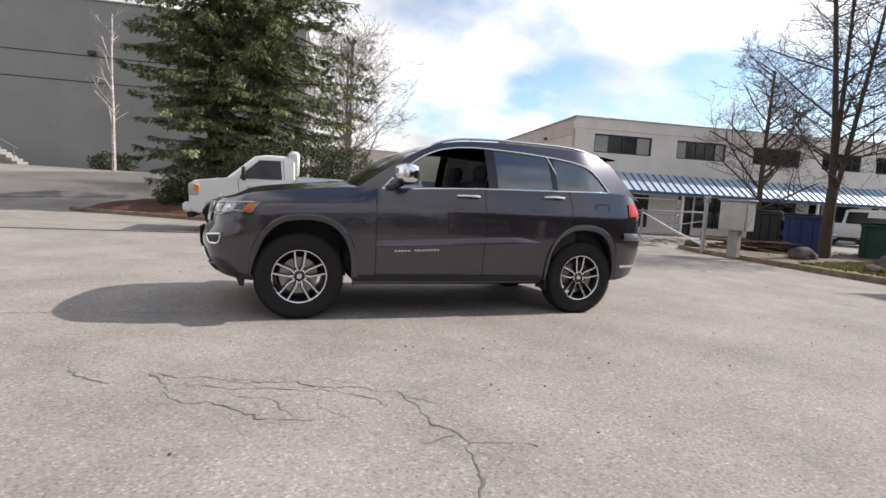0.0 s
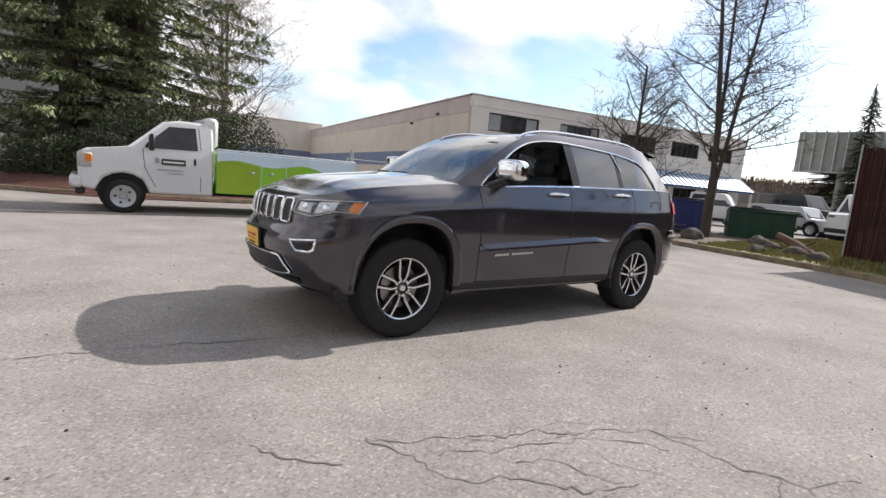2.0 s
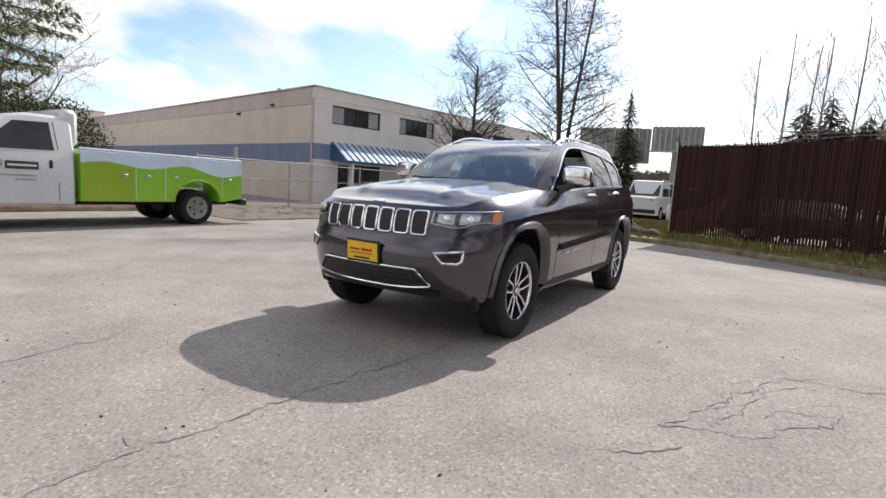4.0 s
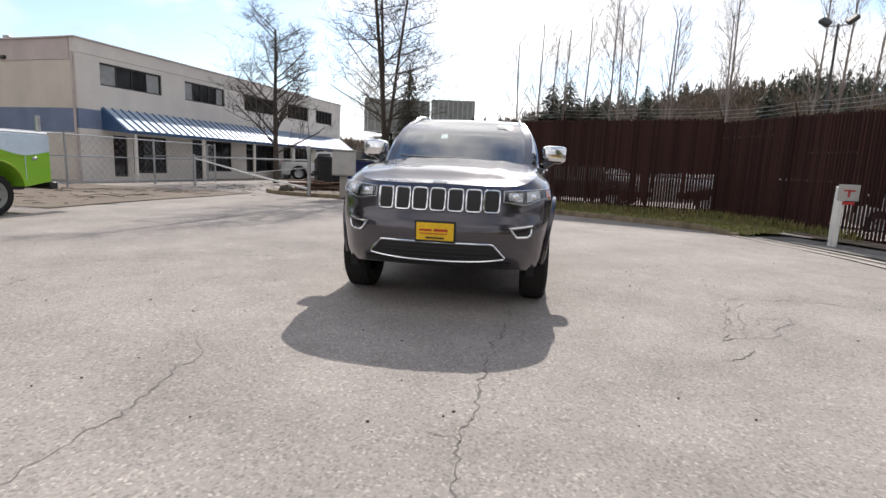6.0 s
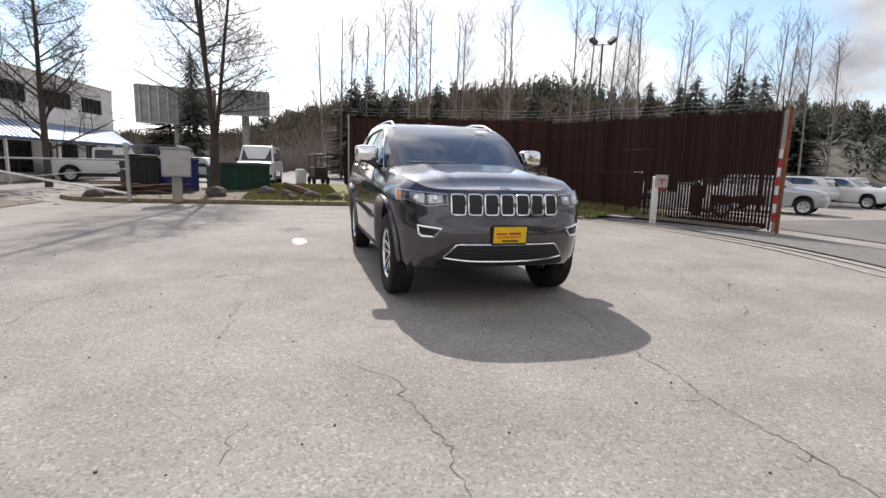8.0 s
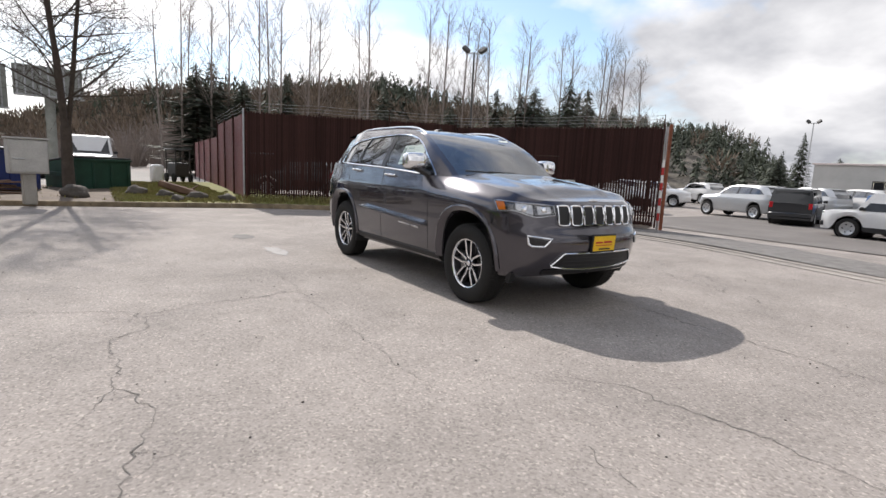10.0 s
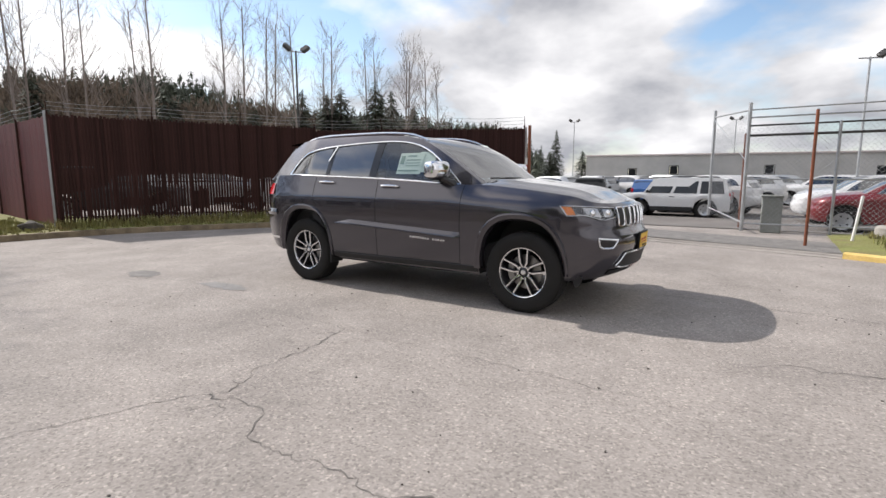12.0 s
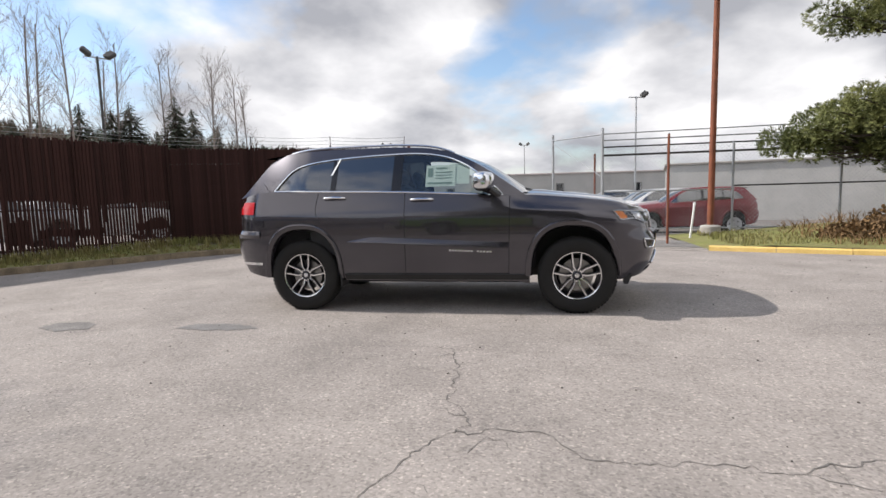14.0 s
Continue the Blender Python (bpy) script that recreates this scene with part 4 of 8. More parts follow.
# doors: gaps, handles, mouldings, badge bars
for sgn in (1, -1):
    def side_line(pts, out=0.0012):
        return [(x, sgn * (side_y(x, z) + out), z) for x, z in pts]
    gaps = Shape()
    runs = [[(0.80 - 0.02 * q, lerp(1.20, 0.36, q)) for q in np.linspace(0, 1, 24)],
            [(-0.29 - 0.01 * q, lerp(1.26, 0.36, q)) for q in np.linspace(0, 1, 24)],
            [(-1.255 - 0.03 * math.sin(q * math.pi * 0.8) + 0.14 * max(q - 0.55, 0) ** 1.2, lerp(1.285, 0.93, q)) for q in np.linspace(0, 1, 16)],
            [(lerp(-0.96, 0.79, q), 0.412) for q in np.linspace(0, 1, 30)],
            [(1.83 - 0.9 * q, lerp(1.085, 1.185, q)) for q in np.linspace(0, 1, 3)]]
    for run in runs[:4]:
        p = side_line(run)
        gaps.ribbon(p, 0.007, (0, sgn, 0))
    part("door_gap", gaps, SEAM, hero)
    mould = Shape()
    mould.grid([[(x, sgn * (side_y(x, zl + h * k) + o * q), zl + h * k) for k, o in ((-0.02, -0.002), (0.0, 0.016), (0.06, 0.025), (0.14, 0.025), (0.55, 0.012), (1.0, -0.002))] for x, zl, h, q in
                [(x, lerp(0.752, 0.668, (x + 0.93) / 1.72), 0.070 * min(1, (x + 0.93) / 0.30 + 0.1), min(1, (x + 0.93) / 0.2 + 0.1, (0.79 - x) / 0.08 + 0.3)) for x in np.linspace(-0.93, 0.79, 44)]])
    part("door_moulding", mould, PAINT, hero)
    for x0, hz in ((-0.23, 1.185), (-1.19, 1.222)):
        bar = [(x0 + 0.245 * q, sgn * (side_y(x0 + 0.245 * q, hz) + 0.012 + 0.028 * math.sin(q * math.pi) ** 0.35), hz + 0.006 * math.sin(q * math.pi)) for q in np.linspace(0, 1, 14)]
        h = part("door_handle", Shape().tube(bar, [0.008] + [0.0135] * 12 + [0.008], 8), CHROME, hero, "chrome pull handle")
        cup = Shape().lathe([(0.0, 0.004), (0.03, 0.003), (0.034, 0.0)], 20, Matrix.Diagonal((1.3, 1, 0.75)).to_3x3())
        part("handle_recess", cup, SEAM, h, m=pose(x0 + 0.12, sgn * (side_y(x0 + 0.12, hz) + 0.001), hz, 0, 0, 0 if sgn > 0 else 180))
    for k in range(14):
        if k != 5:
            x = 0.60 - k * 0.032
            part("badge_bar", Shape().box((x, sgn * (side_y(x, 0.655) + 0.003), 0.652 - (x - 0.3) * 0.045), (0.024, 0.006, 0.022), None, 0.002), ALLOY, hero)
    # mirror
    rows = []
    for k in range(15):
        a = -math.pi / 2 + math.pi * k / 14
        ca, sa = math.cos(a), math.sin(a)
        rows.append([(0.080 * abs(ca) ** 0.55 * math.copysign(abs(math.cos(b)) ** 0.55, math.cos(b)), 0.112 * math.copysign(abs(sa) ** 0.55, sa), 0.072 * abs(ca) ** 0.4 * math.copysign(abs(math.sin(b)) ** 0.55, math.sin(b)) + 0.006 * math.sin(b)) for b in np.linspace(0, 2 * math.pi, 29)])
    mir = part("door_mirror", Shape().grid(rows), CHROME, hero, "chrome-capped door mirror", m=pose(0.545, sgn * 0.985, 1.355, 0, 0, sgn * 12) @ Matrix.Scale(1.16, 4))
    part("mirror_base", Shape().tube([(0.03, -sgn * 0.02, -0.065), (0.06, -sgn * 0.08, -0.10), (0.09, -sgn * 0.13, -0.13)], [0.035, 0.03, 0.04], 10), GLOSS_BLACK, mir)
    part("mirror_underside", Shape().lathe([(0.0, 0.09), (0.05, 0.085), (0.078, 0.05), (0.08, -0.05), (0.05, -0.08), (0.0, -0.085)], 20, Matrix.Diagonal((0.85, 1.0, 0.35)).to_3x3()), GLOSS_BLACK, mir, m=pose(0, 0, -0.06))
    part("mirror_pane", Shape().box((-0.076, 0, 0.0), (0.006, 0.15, 0.10), None, 0.002), CHROME, mir)
    # tail lamp on the corner
    tail = [[(x - 0.0, sgn * (side_y(x, z) + 0.012), z) for z in np.linspace(1.065, 1.20, 6)] for x in np.linspace(-2.02, -2.30, 14)]
    part("tail_lamp", Shape().grid(tail), RED_LENS, hero, "red tail lamp")
    part("rear_reflector", Shape().grid([[(x, sgn * (side_y(x, z) + 0.006), z) for z in np.linspace(0.50, 0.53, 3)] for x in np.linspace(-1.95, -2.28, 12)]), CHROME, hero)
    part("bumper_step", Shape().grid([[(x, sgn * (side_y(x, z) + o), z) for z, o in ((0.80, 0.0), (0.84, 0.02), (0.875, 0.012), (0.88, 0.0))] for x in np.linspace(-1.95, -2.29, 14)]), PAINT, hero)
part("fuel_flap", Shape().tube([(-1.66 + 0.085 * math.copysign(abs(math.cos(a)) ** 0.4, math.cos(a)), side_y(-1.66, 1.12) + 0.002, 1.12 + 0.065 * math.copysign(abs(math.sin(a)) ** 0.4, math.sin(a))) for a in np.linspace(0, 2 * math.pi, 25)[:-1]], 0.003, 4, closed=True), SEAM, hero)
part("roof_aerial", Shape().box((-0.52, 0.0, 1.785), (0.16, 0.05, 0.035), None, 0.012).tube([(-0.46, 0, 1.79), (-0.47, 0, 1.84)], 0.006, 6), BLACK, hero)
# wipers
for y0, y1 in ((0.30, -0.28), (-0.05, -0.60)):
    part("wiper", Shape().tube([(1.035 - 0.05 * abs(y0), y0, 1.245), (0.99, lerp(y0, y1, 0.5), 1.268), (0.955, y1, 1.272)], 0.008, 6), BLACK, hero)
# inside
inside = Shape().box((-0.4, 0, 0.52), (2.9, 1.6, 0.22), None, 0.05).box((0.78, 0, 1.02), (0.42, 1.5, 0.36), None, 0.08).box((-1.75, 0, 0.86), (0.7, 1.5, 0.5), None, 0.05)
part("cabin_floor_and_dash", inside, CLOTH, hero)
for sgn in (1, -1):
    part("door_card", Shape().box((-0.3, sgn * 0.84, 0.9), (2.2, 0.05, 0.62), None, 0.02), CLOTH, hero)
for sx, sy, wd in ((-0.02, 0.38, 0.50), (-0.02, -0.38, 0.50), (-0.95, 0.0, 1.25)):
    s = part("car_seat", Shape().box((sx, sy, 0.70), (0.52, wd, 0.18), None, 0.06).box((sx - 0.33, sy, 1.03), (0.16, wd, 0.66), Matrix.Rotation(radians(-14), 3, "Y"), 0.07), CLOTH, hero)
    for hy in ((sy,) if wd < 1 else (-0.4, 0.4)):
        part("headrest", Shape().box((sx - 0.42, hy, 1.44), (0.11, 0.27, 0.19), Matrix.Rotation(radians(-10), 3, "Y"), 0.05), CLOTH, s)
wheel_pts = [(0.42 + 0.03 * math.sin(a) * 2, 0.38 + 0.18 * math.cos(a), 1.08 + 0.17 * math.sin(a)) for a in np.linspace(0, 2 * math.pi, 29)[:-1]]
part("steering_wheel", Shape().tube(wheel_pts, 0.014, 8, closed=True).box((0.43, 0.38, 1.08), (0.04, 0.3, 0.05), None, 0.015), BLACK, hero)
# price sheet behind the right front window, its print as bars
def pane_in(x, z, d):
    return (x, -(cabin_y(x, z) - 0.02 - d), z)
sheet = part("price_sheet", Shape().grid([[pane_in(x, z, 0) for z in np.linspace(1.315, 1.54, 4)] for x in np.linspace(-0.08, 0.235, 5)]).grid([[pane_in(x, z, 0.004) for z in np.linspace(1.335, 1.55, 4)] for x in np.linspace(0.17, 0.38, 5)]), PAPER, hero, "printed white price sheet behind glass")
ink = Shape()
for x0, x1, z0, z1 in ((-0.06, -0.01, 1.42, 1.51), (0.02, 0.14, 1.50, 1.515), (0.02, 0.20, 1.46, 1.47), (0.02, 0.20, 1.43, 1.437), (0.02, 0.20, 1.40, 1.407), (-0.06, 0.20, 1.345, 1.36)):
    ink.grid([[pane_in(x, z, -0.003) for z in (z0, z1)] for x in np.linspace(x0, x1, 3)])
part("sheet_print", ink, PAPER_INK, sheet)
part("screen_sticker", Shape().grid([[(x + 0.065, y, EDGE(x) + 0.016) for y in (0.36, 0.50)] for x in (0.24, 0.29)]), PAPER, hero, "white sticker at the screen's top")
part("screen_band", Shape().grid([[(x + 0.10 * (1 - (0.9 * q) ** 2) * ease(0.1, 0.5, x) - 0.004, cabin_y(x, EDGE(x)) * 0.9 * q, EDGE(x) + 0.01) for q in np.linspace(-1, 1, 11)] for x in (0.93, 0.965)]), BLACK, hero)

# ---- the lie of the land ----
def land(x, y):
    """Height of the paved ground: flat in the yard, rising to the street behind it and up the drive by the grey hall."""
    return -0.07 * ease(-4, -11, x) - 0.06 * ease(5, 9, y) - 0.42 * ease(9.2, 15, y) + 1.75 * ease(-17, -34, y) * ease(-9, 5, x)


def spread(a, b, n, far):
    return sorted(set([-far, -far * 0.4, -far * 0.15] + list(np.linspace(a, b, n)) + [far * 0.15, far * 0.4, far]))


gx, gy = spread(-48, 30, 40, 600), spread(-50, 60, 90, 600)
lone("ground", Shape().grid([[(x, y, land(x, y)) for x in gx] for y in gy]), ASPHALT, "weathered pale grey asphalt yard with fine chippings", "ground", "structure")

KERB = [(-12.4, -8.9), (-11.5, -8.2), (-10.95, -7.0), (-10.6, -4.6), (-10.2, -2.4), (-9.85, -0.3), (-9.15, 1.4), (-8.2, 2.6), (-7.3, 3.7), (-6.3, 4.65), (-5.2, 5.2)]
GUT = [(-5.2, 5.2), (-4.2, 5.45), (-2.5, 5.9), (-0.8, 5.98), (0.5, 5.75), (1.6, 5.42), (3.2, 5.0), (4.35, 4.68)]
YELLOW = [(4.35, 4.68), (5.35, 4.28), (6.5, 3.85), (8.0, 3.2), (10.5, 2.0)]


def along(poly, n):
    """n points evenly along a smooth line through the given ones."""
    p = np.array(poly, float)
    fine = []
    for i in range(len(p) - 1):
        a, b, c, d = p[max(i - 1, 0)], p[i], p[i + 1], p[min(i + 2, len(p) - 1)]
        for t in np.linspace(0, 1, 24, endpoint=False):
            fine.append(0.5 * ((2 * b) + (-a + c) * t + (2 * a - 5 * b + 4 * c - d) * t ** 2 + (-a + 3 * b - 3 * c + d) * t ** 3))
    fine.append(p[-1])
    fine = np.array(fine)
    run = np.r_[0, np.cumsum(np.hypot(*np.diff(fine, axis=0).T))]
    at = np.linspace(0, run[-1], n)
    return [(float(np.interp(s, run, fine[:, 0])), float(np.interp(s, run, fine[:, 1]))) for s in at]


def sides(pts, i):
    a, b = np.array(pts[max(i - 1, 0)]), np.array(pts[min(i + 1, len(pts) - 1)])
    d = (b - a) / (np.hypot(*(b - a)) + 1e-9)
    return np.array([-d[1], d[0]])


def kerb(name, label, line, material, count, piece, tall=1.0):
    """Kerb stones end to end along a line, each one a piece of its own."""
    root = thing(name, label, "kerb", kind="structure")
    per = 4
    pts = along(line, count * per + 1)
    for k in range(count):
        rows = []
        sink = 0.075 if k == count - 1 and name == "kerb_west" else 0.0
        for j in range(per + 1):
            i = k * per + j
            p, nrm = np.array(pts[i]), sides(pts, i)
            if j in (0, per):
                t = np.array(pts[min(i + 1, len(pts) - 1)]) - np.array(pts[max(i - 1, 0)])
                p = p + (0.005 if j == 0 else -0.005) * t / np.hypot(*t)
            wob = 0.006 * noise.noise((p[0], p[1], 0))
            z0 = land(*p) - sink * j / per
            rows.append([(p[0] + nrm[0] * o, p[1] + nrm[1] * o, z0 + h * (tall if h > 0 else 1) + (wob if h > 0 else 0)) for o, h in ((0.0, -0.05), (0.012, 0.10), (0.035, 0.128), (0.13, 0.132), (0.15, 0.12), (0.15, -0.05))])
        s = Shape().grid(rows)
        n = 6
        s.f.append(tuple(range(n)))
        s.f.append(tuple(per * n + i for i in range(n)))
        part(piece, s, material, root)
    return root


kerb("kerb_west", "low mossy concrete kerb along the grass verge", KERB, KERB_DIRTY, 15, "kerb_stone")
kerb("kerb_yellow", "yellow-painted concrete kerb beside dry grass", YELLOW, KERB_YELLOW, 6, "kerb_stone", 0.72)

# shallow concrete gutter between the two kerbs: two pale rims and a dark channel
gp = along(GUT, 60)
for off, wid, h, m_ in ((0.02, 0.11, 0.006, GUTTER), (0.36, 0.10, 0.006, GUTTER)):
    pts = [(p[0] + sides(gp, i)[0] * off, p[1] + sides(gp, i)[1] * off, h) for i, p in enumerate(gp)]
    lone("gutter", Shape().ribbon(pts, wid, (0, 0, 1)), m_, "worn concrete gutter edge set in the asphalt", "gutter", "structure")
pts = [(p[0] + sides(gp, i)[0] * 1.35, p[1] + sides(gp, i)[1] * 1.35, 0.005) for i, p in enumerate(gp)]
lone("gate_apron", Shape().ribbon(pts, 1.5, (0, 0, 1)), STAIN, "darker asphalt apron across the gateway", "pavement", "structure")

FENCE_A, FENCE_B, FENCE_C, FENCE_R = (-10.95, -0.03), (-8.4, 5.85), (-2.75, 8.5), (-18.0, 0.55)


def verge_height(x, y):
    d = min(math.hypot(x - a, y - b) for a, b in KPTS)
    end = ease(-4.7, -6.3, x) if y > 3 else 1.0
    return land(x, y) + 0.008 + end * (0.112 + 0.025 * min(d, 5.5) + 0.02 * noise.noise((x * 0.8, y * 0.8, 3.0)))


KPTS = along(KERB, 90)
# the verge: from the kerb's back to the street and to the fence
rows = []
kp = along(KERB, 60)
for i, p in enumerate(kp):
    nrm = sides(kp, i)
    q = i / 59
    reach = lerp(6.6, 13.5, ease(-5.5, -3.2, p[1])) if p[1] < -0.4 else lerp(2.6, 1.9, ease(0, 5, p[1]))
    reach = lerp(13.5, 2.4, ease(-1.0, 0.5, p[1])) if -1.2 < p[1] < 1.2 else reach
    row = []
    for w in np.linspace(0.0, 1.0, 16):
        o = 0.145 + reach * w ** 1.3
        x, y = p[0] + nrm[0] * o, p[1] + nrm[1] * o
        row.append((x, y, verge_height(x, y) - (0.35 * ease(0.85, 1.0, w) if reach > 4 else 0)))
    rows.append(row)
bare = next(i for i, p in enumerate(kp) if p[1] > -3.5)
lone("verge", Shape().grid(rows[bare:]), GRASS, "patchy yellow-green grass verge behind the kerb", "grass", "structure")
lone("litter_bed", Shape().grid(rows[:bare + 1]), DIRT, "bare brown soil and leaf litter behind the kerb", "soil", "structure")
# narrow strip of soil and grass under the gate fence
lone("fence_bank", Shape().grid([[(lerp(-8.6, -2.5, q) + w * -0.42, lerp(5.9, 8.6, q) + w * 0.9 - 0.75, 0.03 + 0.16 * (1 - q) * math.sin(math.pi * (0.15 + 0.7 * w))) for w in np.linspace(0, 1, 6)] for q in np.linspace(0, 1, 24)]), DIRT, "soil strip along the fence foot", "soil", "structure")

random.seed(5)


def blades(name, label, places, height, material, lean=0.4, width=0.012, category="grass"):
    """Tufts of blades, three thin leaves a tuft."""
    s = Shape()
    for x, y, z in places:
        for _ in range(4):
            a, h = random.uniform(0, 2 * math.pi), height * random.uniform(0.5, 1.2)
            dx, dy = math.cos(a), math.sin(a)
            bx, by = x + random.uniform(-0.05, 0.05), y + random.uniform(-0.05, 0.05)
            w = width
            l1 = lean * h * random.uniform(0.3, 1.0)
            s.add([(bx - dy * w, by + dx * w, z - 0.01), (bx + dy * w, by - dx * w, z - 0.01), (bx + dx * l1 * 0.4 + dy * w * 0.7, by + dy * l1 * 0.4 - dx * w * 0.7, z + h * 0.6), (bx + dx * l1, by + dy * l1, z + h), (bx + dx * l1 * 0.4 - dy * w * 0.7, by + dy * l1 * 0.4 + dx * w * 0.7, z + h * 0.6)], [(0, 1, 2, 4), (4, 2, 3)])
    return lone(name, s, material, label, category, "stuff", smooth=0)


spots = []
for i, p in enumerate(kp):
    nrm = sides(kp, i)
    for _ in range(42 if p[1] > -3.3 else 3):
        o = 0.17 + (random.random() ** 1.2) * (1.7 if p[1] > -0.5 else 4.5)
        x, y = p[0] + nrm[0] * o + random.uniform(-0.1, 0.1), p[1] + nrm[1] * o + random.uniform(-0.1, 0.1)
        spots.append((x, y, verge_height(x, y)))
for _ in range(5200):
    x, y = random.uniform(-19.5, -10.6), random.uniform(-3.4, -0.3)
    spots.append((x, y, verge_height(x, y)))
blades("grass_tufts", "short spring grass on the verge", spots, 0.06, BLADE)
spots = []
for _ in range(900):
    q = random.random()
    a, b = (FENCE_A, FENCE_B) if random.random() < 0.65 else (FENCE_B, (-5.0, 7.5))
    x, y = lerp(a[0], b[0], q) + random.gauss(0.12, 0.16), lerp(a[1], b[1], q) - abs(random.gauss(0.0, 0.22))
    spots.append((x, y, max(verge_height(x, y) - 0.02, 0.05)))
blades("fence_foot_grass", "tall uncut grass along the fence foot", spots, 0.24, BLADE, 0.6, 0.010)

# cracks in the asphalt
def crack(name, lines, width):
    """Jagged hairlines with short side branches."""
    s = Shape()
    rng = random.Random(len(lines) * 7 + int(width * 1e4))
    todo = [(line, wd, 0) for line, wd in lines]
    while todo:
        line, wd, level = todo.pop(0)
        n_ = rng.randrange(100)
        pts = along(line, max(5, int(sum(math.dist(a, b) for a, b in zip(line, line[1:])) / 0.035)))
        out, ws_ = [], []
        for i, p in enumerate(pts):
            nrm = sides(pts, i)
            w = 0.045 * noise.noise((p[0] * 6, p[1] * 6, n_)) + 0.034 * noise.noise((p[0] * 19, p[1] * 19, n_ + 9)) + rng.uniform(-0.013, 0.013)
            c = (p[0] + nrm[0] * w, p[1] + nrm[1] * w)
            out.append((*c, 0.003))
            ws_.append(max(wd * width * (0.2 + 1.5 * abs(noise.noise((p[0] * 7, p[1] * 7, n_ + 4)))), 0.0012))
            if level < 2 and rng.random() < (0.05 if level == 0 else 0.03):
                a, ln = rng.uniform(0, 2 * math.pi), rng.uniform(0.06, 0.28)
                e = (c[0] + ln * math.cos(a), c[1] + ln * math.sin(a))
                todo.append(([c, ((c[0] + e[0]) / 2 + rng.uniform(-0.03, 0.03), (c[1] + e[1]) / 2 + rng.uniform(-0.03, 0.03)), e], wd * 0.5, level + 1))
        s.ribbon(out, ws_, (0, 0, 1))
    return lone(name, s, CRACK, "branching crack in the asphalt", "crack", "structure", smooth=0)


crack("crack_1", [([(5.1, 0.43), (4.65, 0.45), (4.24, 0.45), (3.93, 0.48), (3.5, 0.49), (3.12, 0.51), (2.6, 0.58), (2.1, 0.62), (1.0, 0.68), (-0.6, 0.62)], 1.0)], 0.015)
crack("crack_2", [([(5.6, -1.2), (4.8, -1.13), (4.5, -1.13), (4.25, -1.12), (3.84, -1.19), (3.62, -1.2), (3.3, -1.42)], 1.0), ([(4.25, -2.05), (4.08, -2.03), (3.92, -2.0)], 0.6)], 0.012)
crack("crack_3", [([(2.40, 2.19), (1.98, 2.37), (1.67, 2.45), (1.45, 2.56), (1.22, 2.66), (0.98, 2.81), (0.96, 3.05), (0.92, 3.22), (0.83, 3.43), (0.88, 3.6), (0.94, 3.93)], 1.1), ([(2.40, 2.19), (2.3, 2.35), (2.25, 2.59), (2.17, 2.70), (1.97, 2.78), (1.76, 2.96), (1.5, 3.04)], 0.9),
                  ([(2.22, 2.42), (1.98, 2.51), (1.59, 2.61), (1.24, 2.75), (1.08, 2.92)], 0.7), ([(1.88, 2.66), (1.70, 2.78), (1.55, 3.0)], 0.6), ([(1.51, 2.76), (1.35, 3.05)], 0.6), ([(0.98, 2.82), (0.82, 2.97)], 0.7), ([(2.88, 2.01), (2.71, 2.22), (2.57, 2.33)], 1.0), ([(0.83, 3.43), (0.63, 3.45), (0.51, 3.55)], 0.7), ([(1.8, 2.40), (1.55, 2.44), (1.2, 2.54)], 0.5), ([(1.98, 2.37), (1.7, 2.55), (1.3, 2.63)], 0.5)], 0.013)
crack("crack_4", [([(0.25, -4.6), (0.34, -4.30), (0.46, -3.95), (0.55, -3.77), (0.67, -3.6), (0.69, -3.42), (0.54, -3.2), (0.55, -2.9), (0.41, -2.2)], 1.0), ([(0.67, -3.62), (0.71, -3.66), (0.86, -3.58), (1.08, -3.57), (1.23, -3.76), (1.32, -3.84), (1.66, -3.83), (1.94, -3.81), (2.18, -3.86), (2.28, -3.78), (2.42, -3.72), (2.62, -3.68), (2.89, -3.76), (3.3, -3.9)], 0.9),
                  ([(0.72, -3.84), (0.78, -3.71), (0.88, -3.68), (0.95, -3.8)], 0.7), ([(2.18, -3.86), (2.33, -3.91), (2.6, -4.0)], 0.6), ([(-1.5, -2.3), (-1.0, -2.3), (-0.54, -2.21), (-0.06, -2.17), (0.41, -2.2), (1.12, -2.25), (2.01, -2.24), (2.9, -2.3)], 0.55)], 0.012)
crack("crack_5", [([(-4.5, 2.6), (-2.2, 2.2), (0.2, 2.05)], 0.5), ([(-3.2, 3.6), (-2.4, 4.4), (-2.0, 5.2)], 0.5), ([(3.6, 2.4), (4.0, 2.9), (4.6, 3.2)], 0.5), ([(-6.5, -3.5), (-4.5, -3.3), (-2.6, -3.6)], 0.5)], 0.009)


def blot(name, x, y, rx, ry, h, material, label, category):
    pts = [(x, y, h)]
    for k in range(36):
        a = 2 * math.pi * k / 36
        r = 1 + 0.25 * noise.noise((math.cos(a) * 1.6 + x, math.sin(a) * 1.6 + y, 0)) + 0.35 * noise.noise((math.cos(a) * 5 + x, math.sin(a) * 5 + y, 3))
        pts.append((x + rx * r * math.cos(a), y + ry * r * math.sin(a), h))
    return lone(name, Shape().add(pts, [(0, 1 + k, 1 + (k + 1) % 36) for k in range(36)]), material, label, category, "structure", smooth=0)


blot("asphalt_patch", -3.62, -1.82, 0.30, 0.17, 0.004, STAIN, "dark patched square in the asphalt", "patch")
blot("asphalt_patch", -2.02, -1.72, 0.36, 0.13, 0.004, DAMP, "damp smooth spot on the asphalt", "patch")
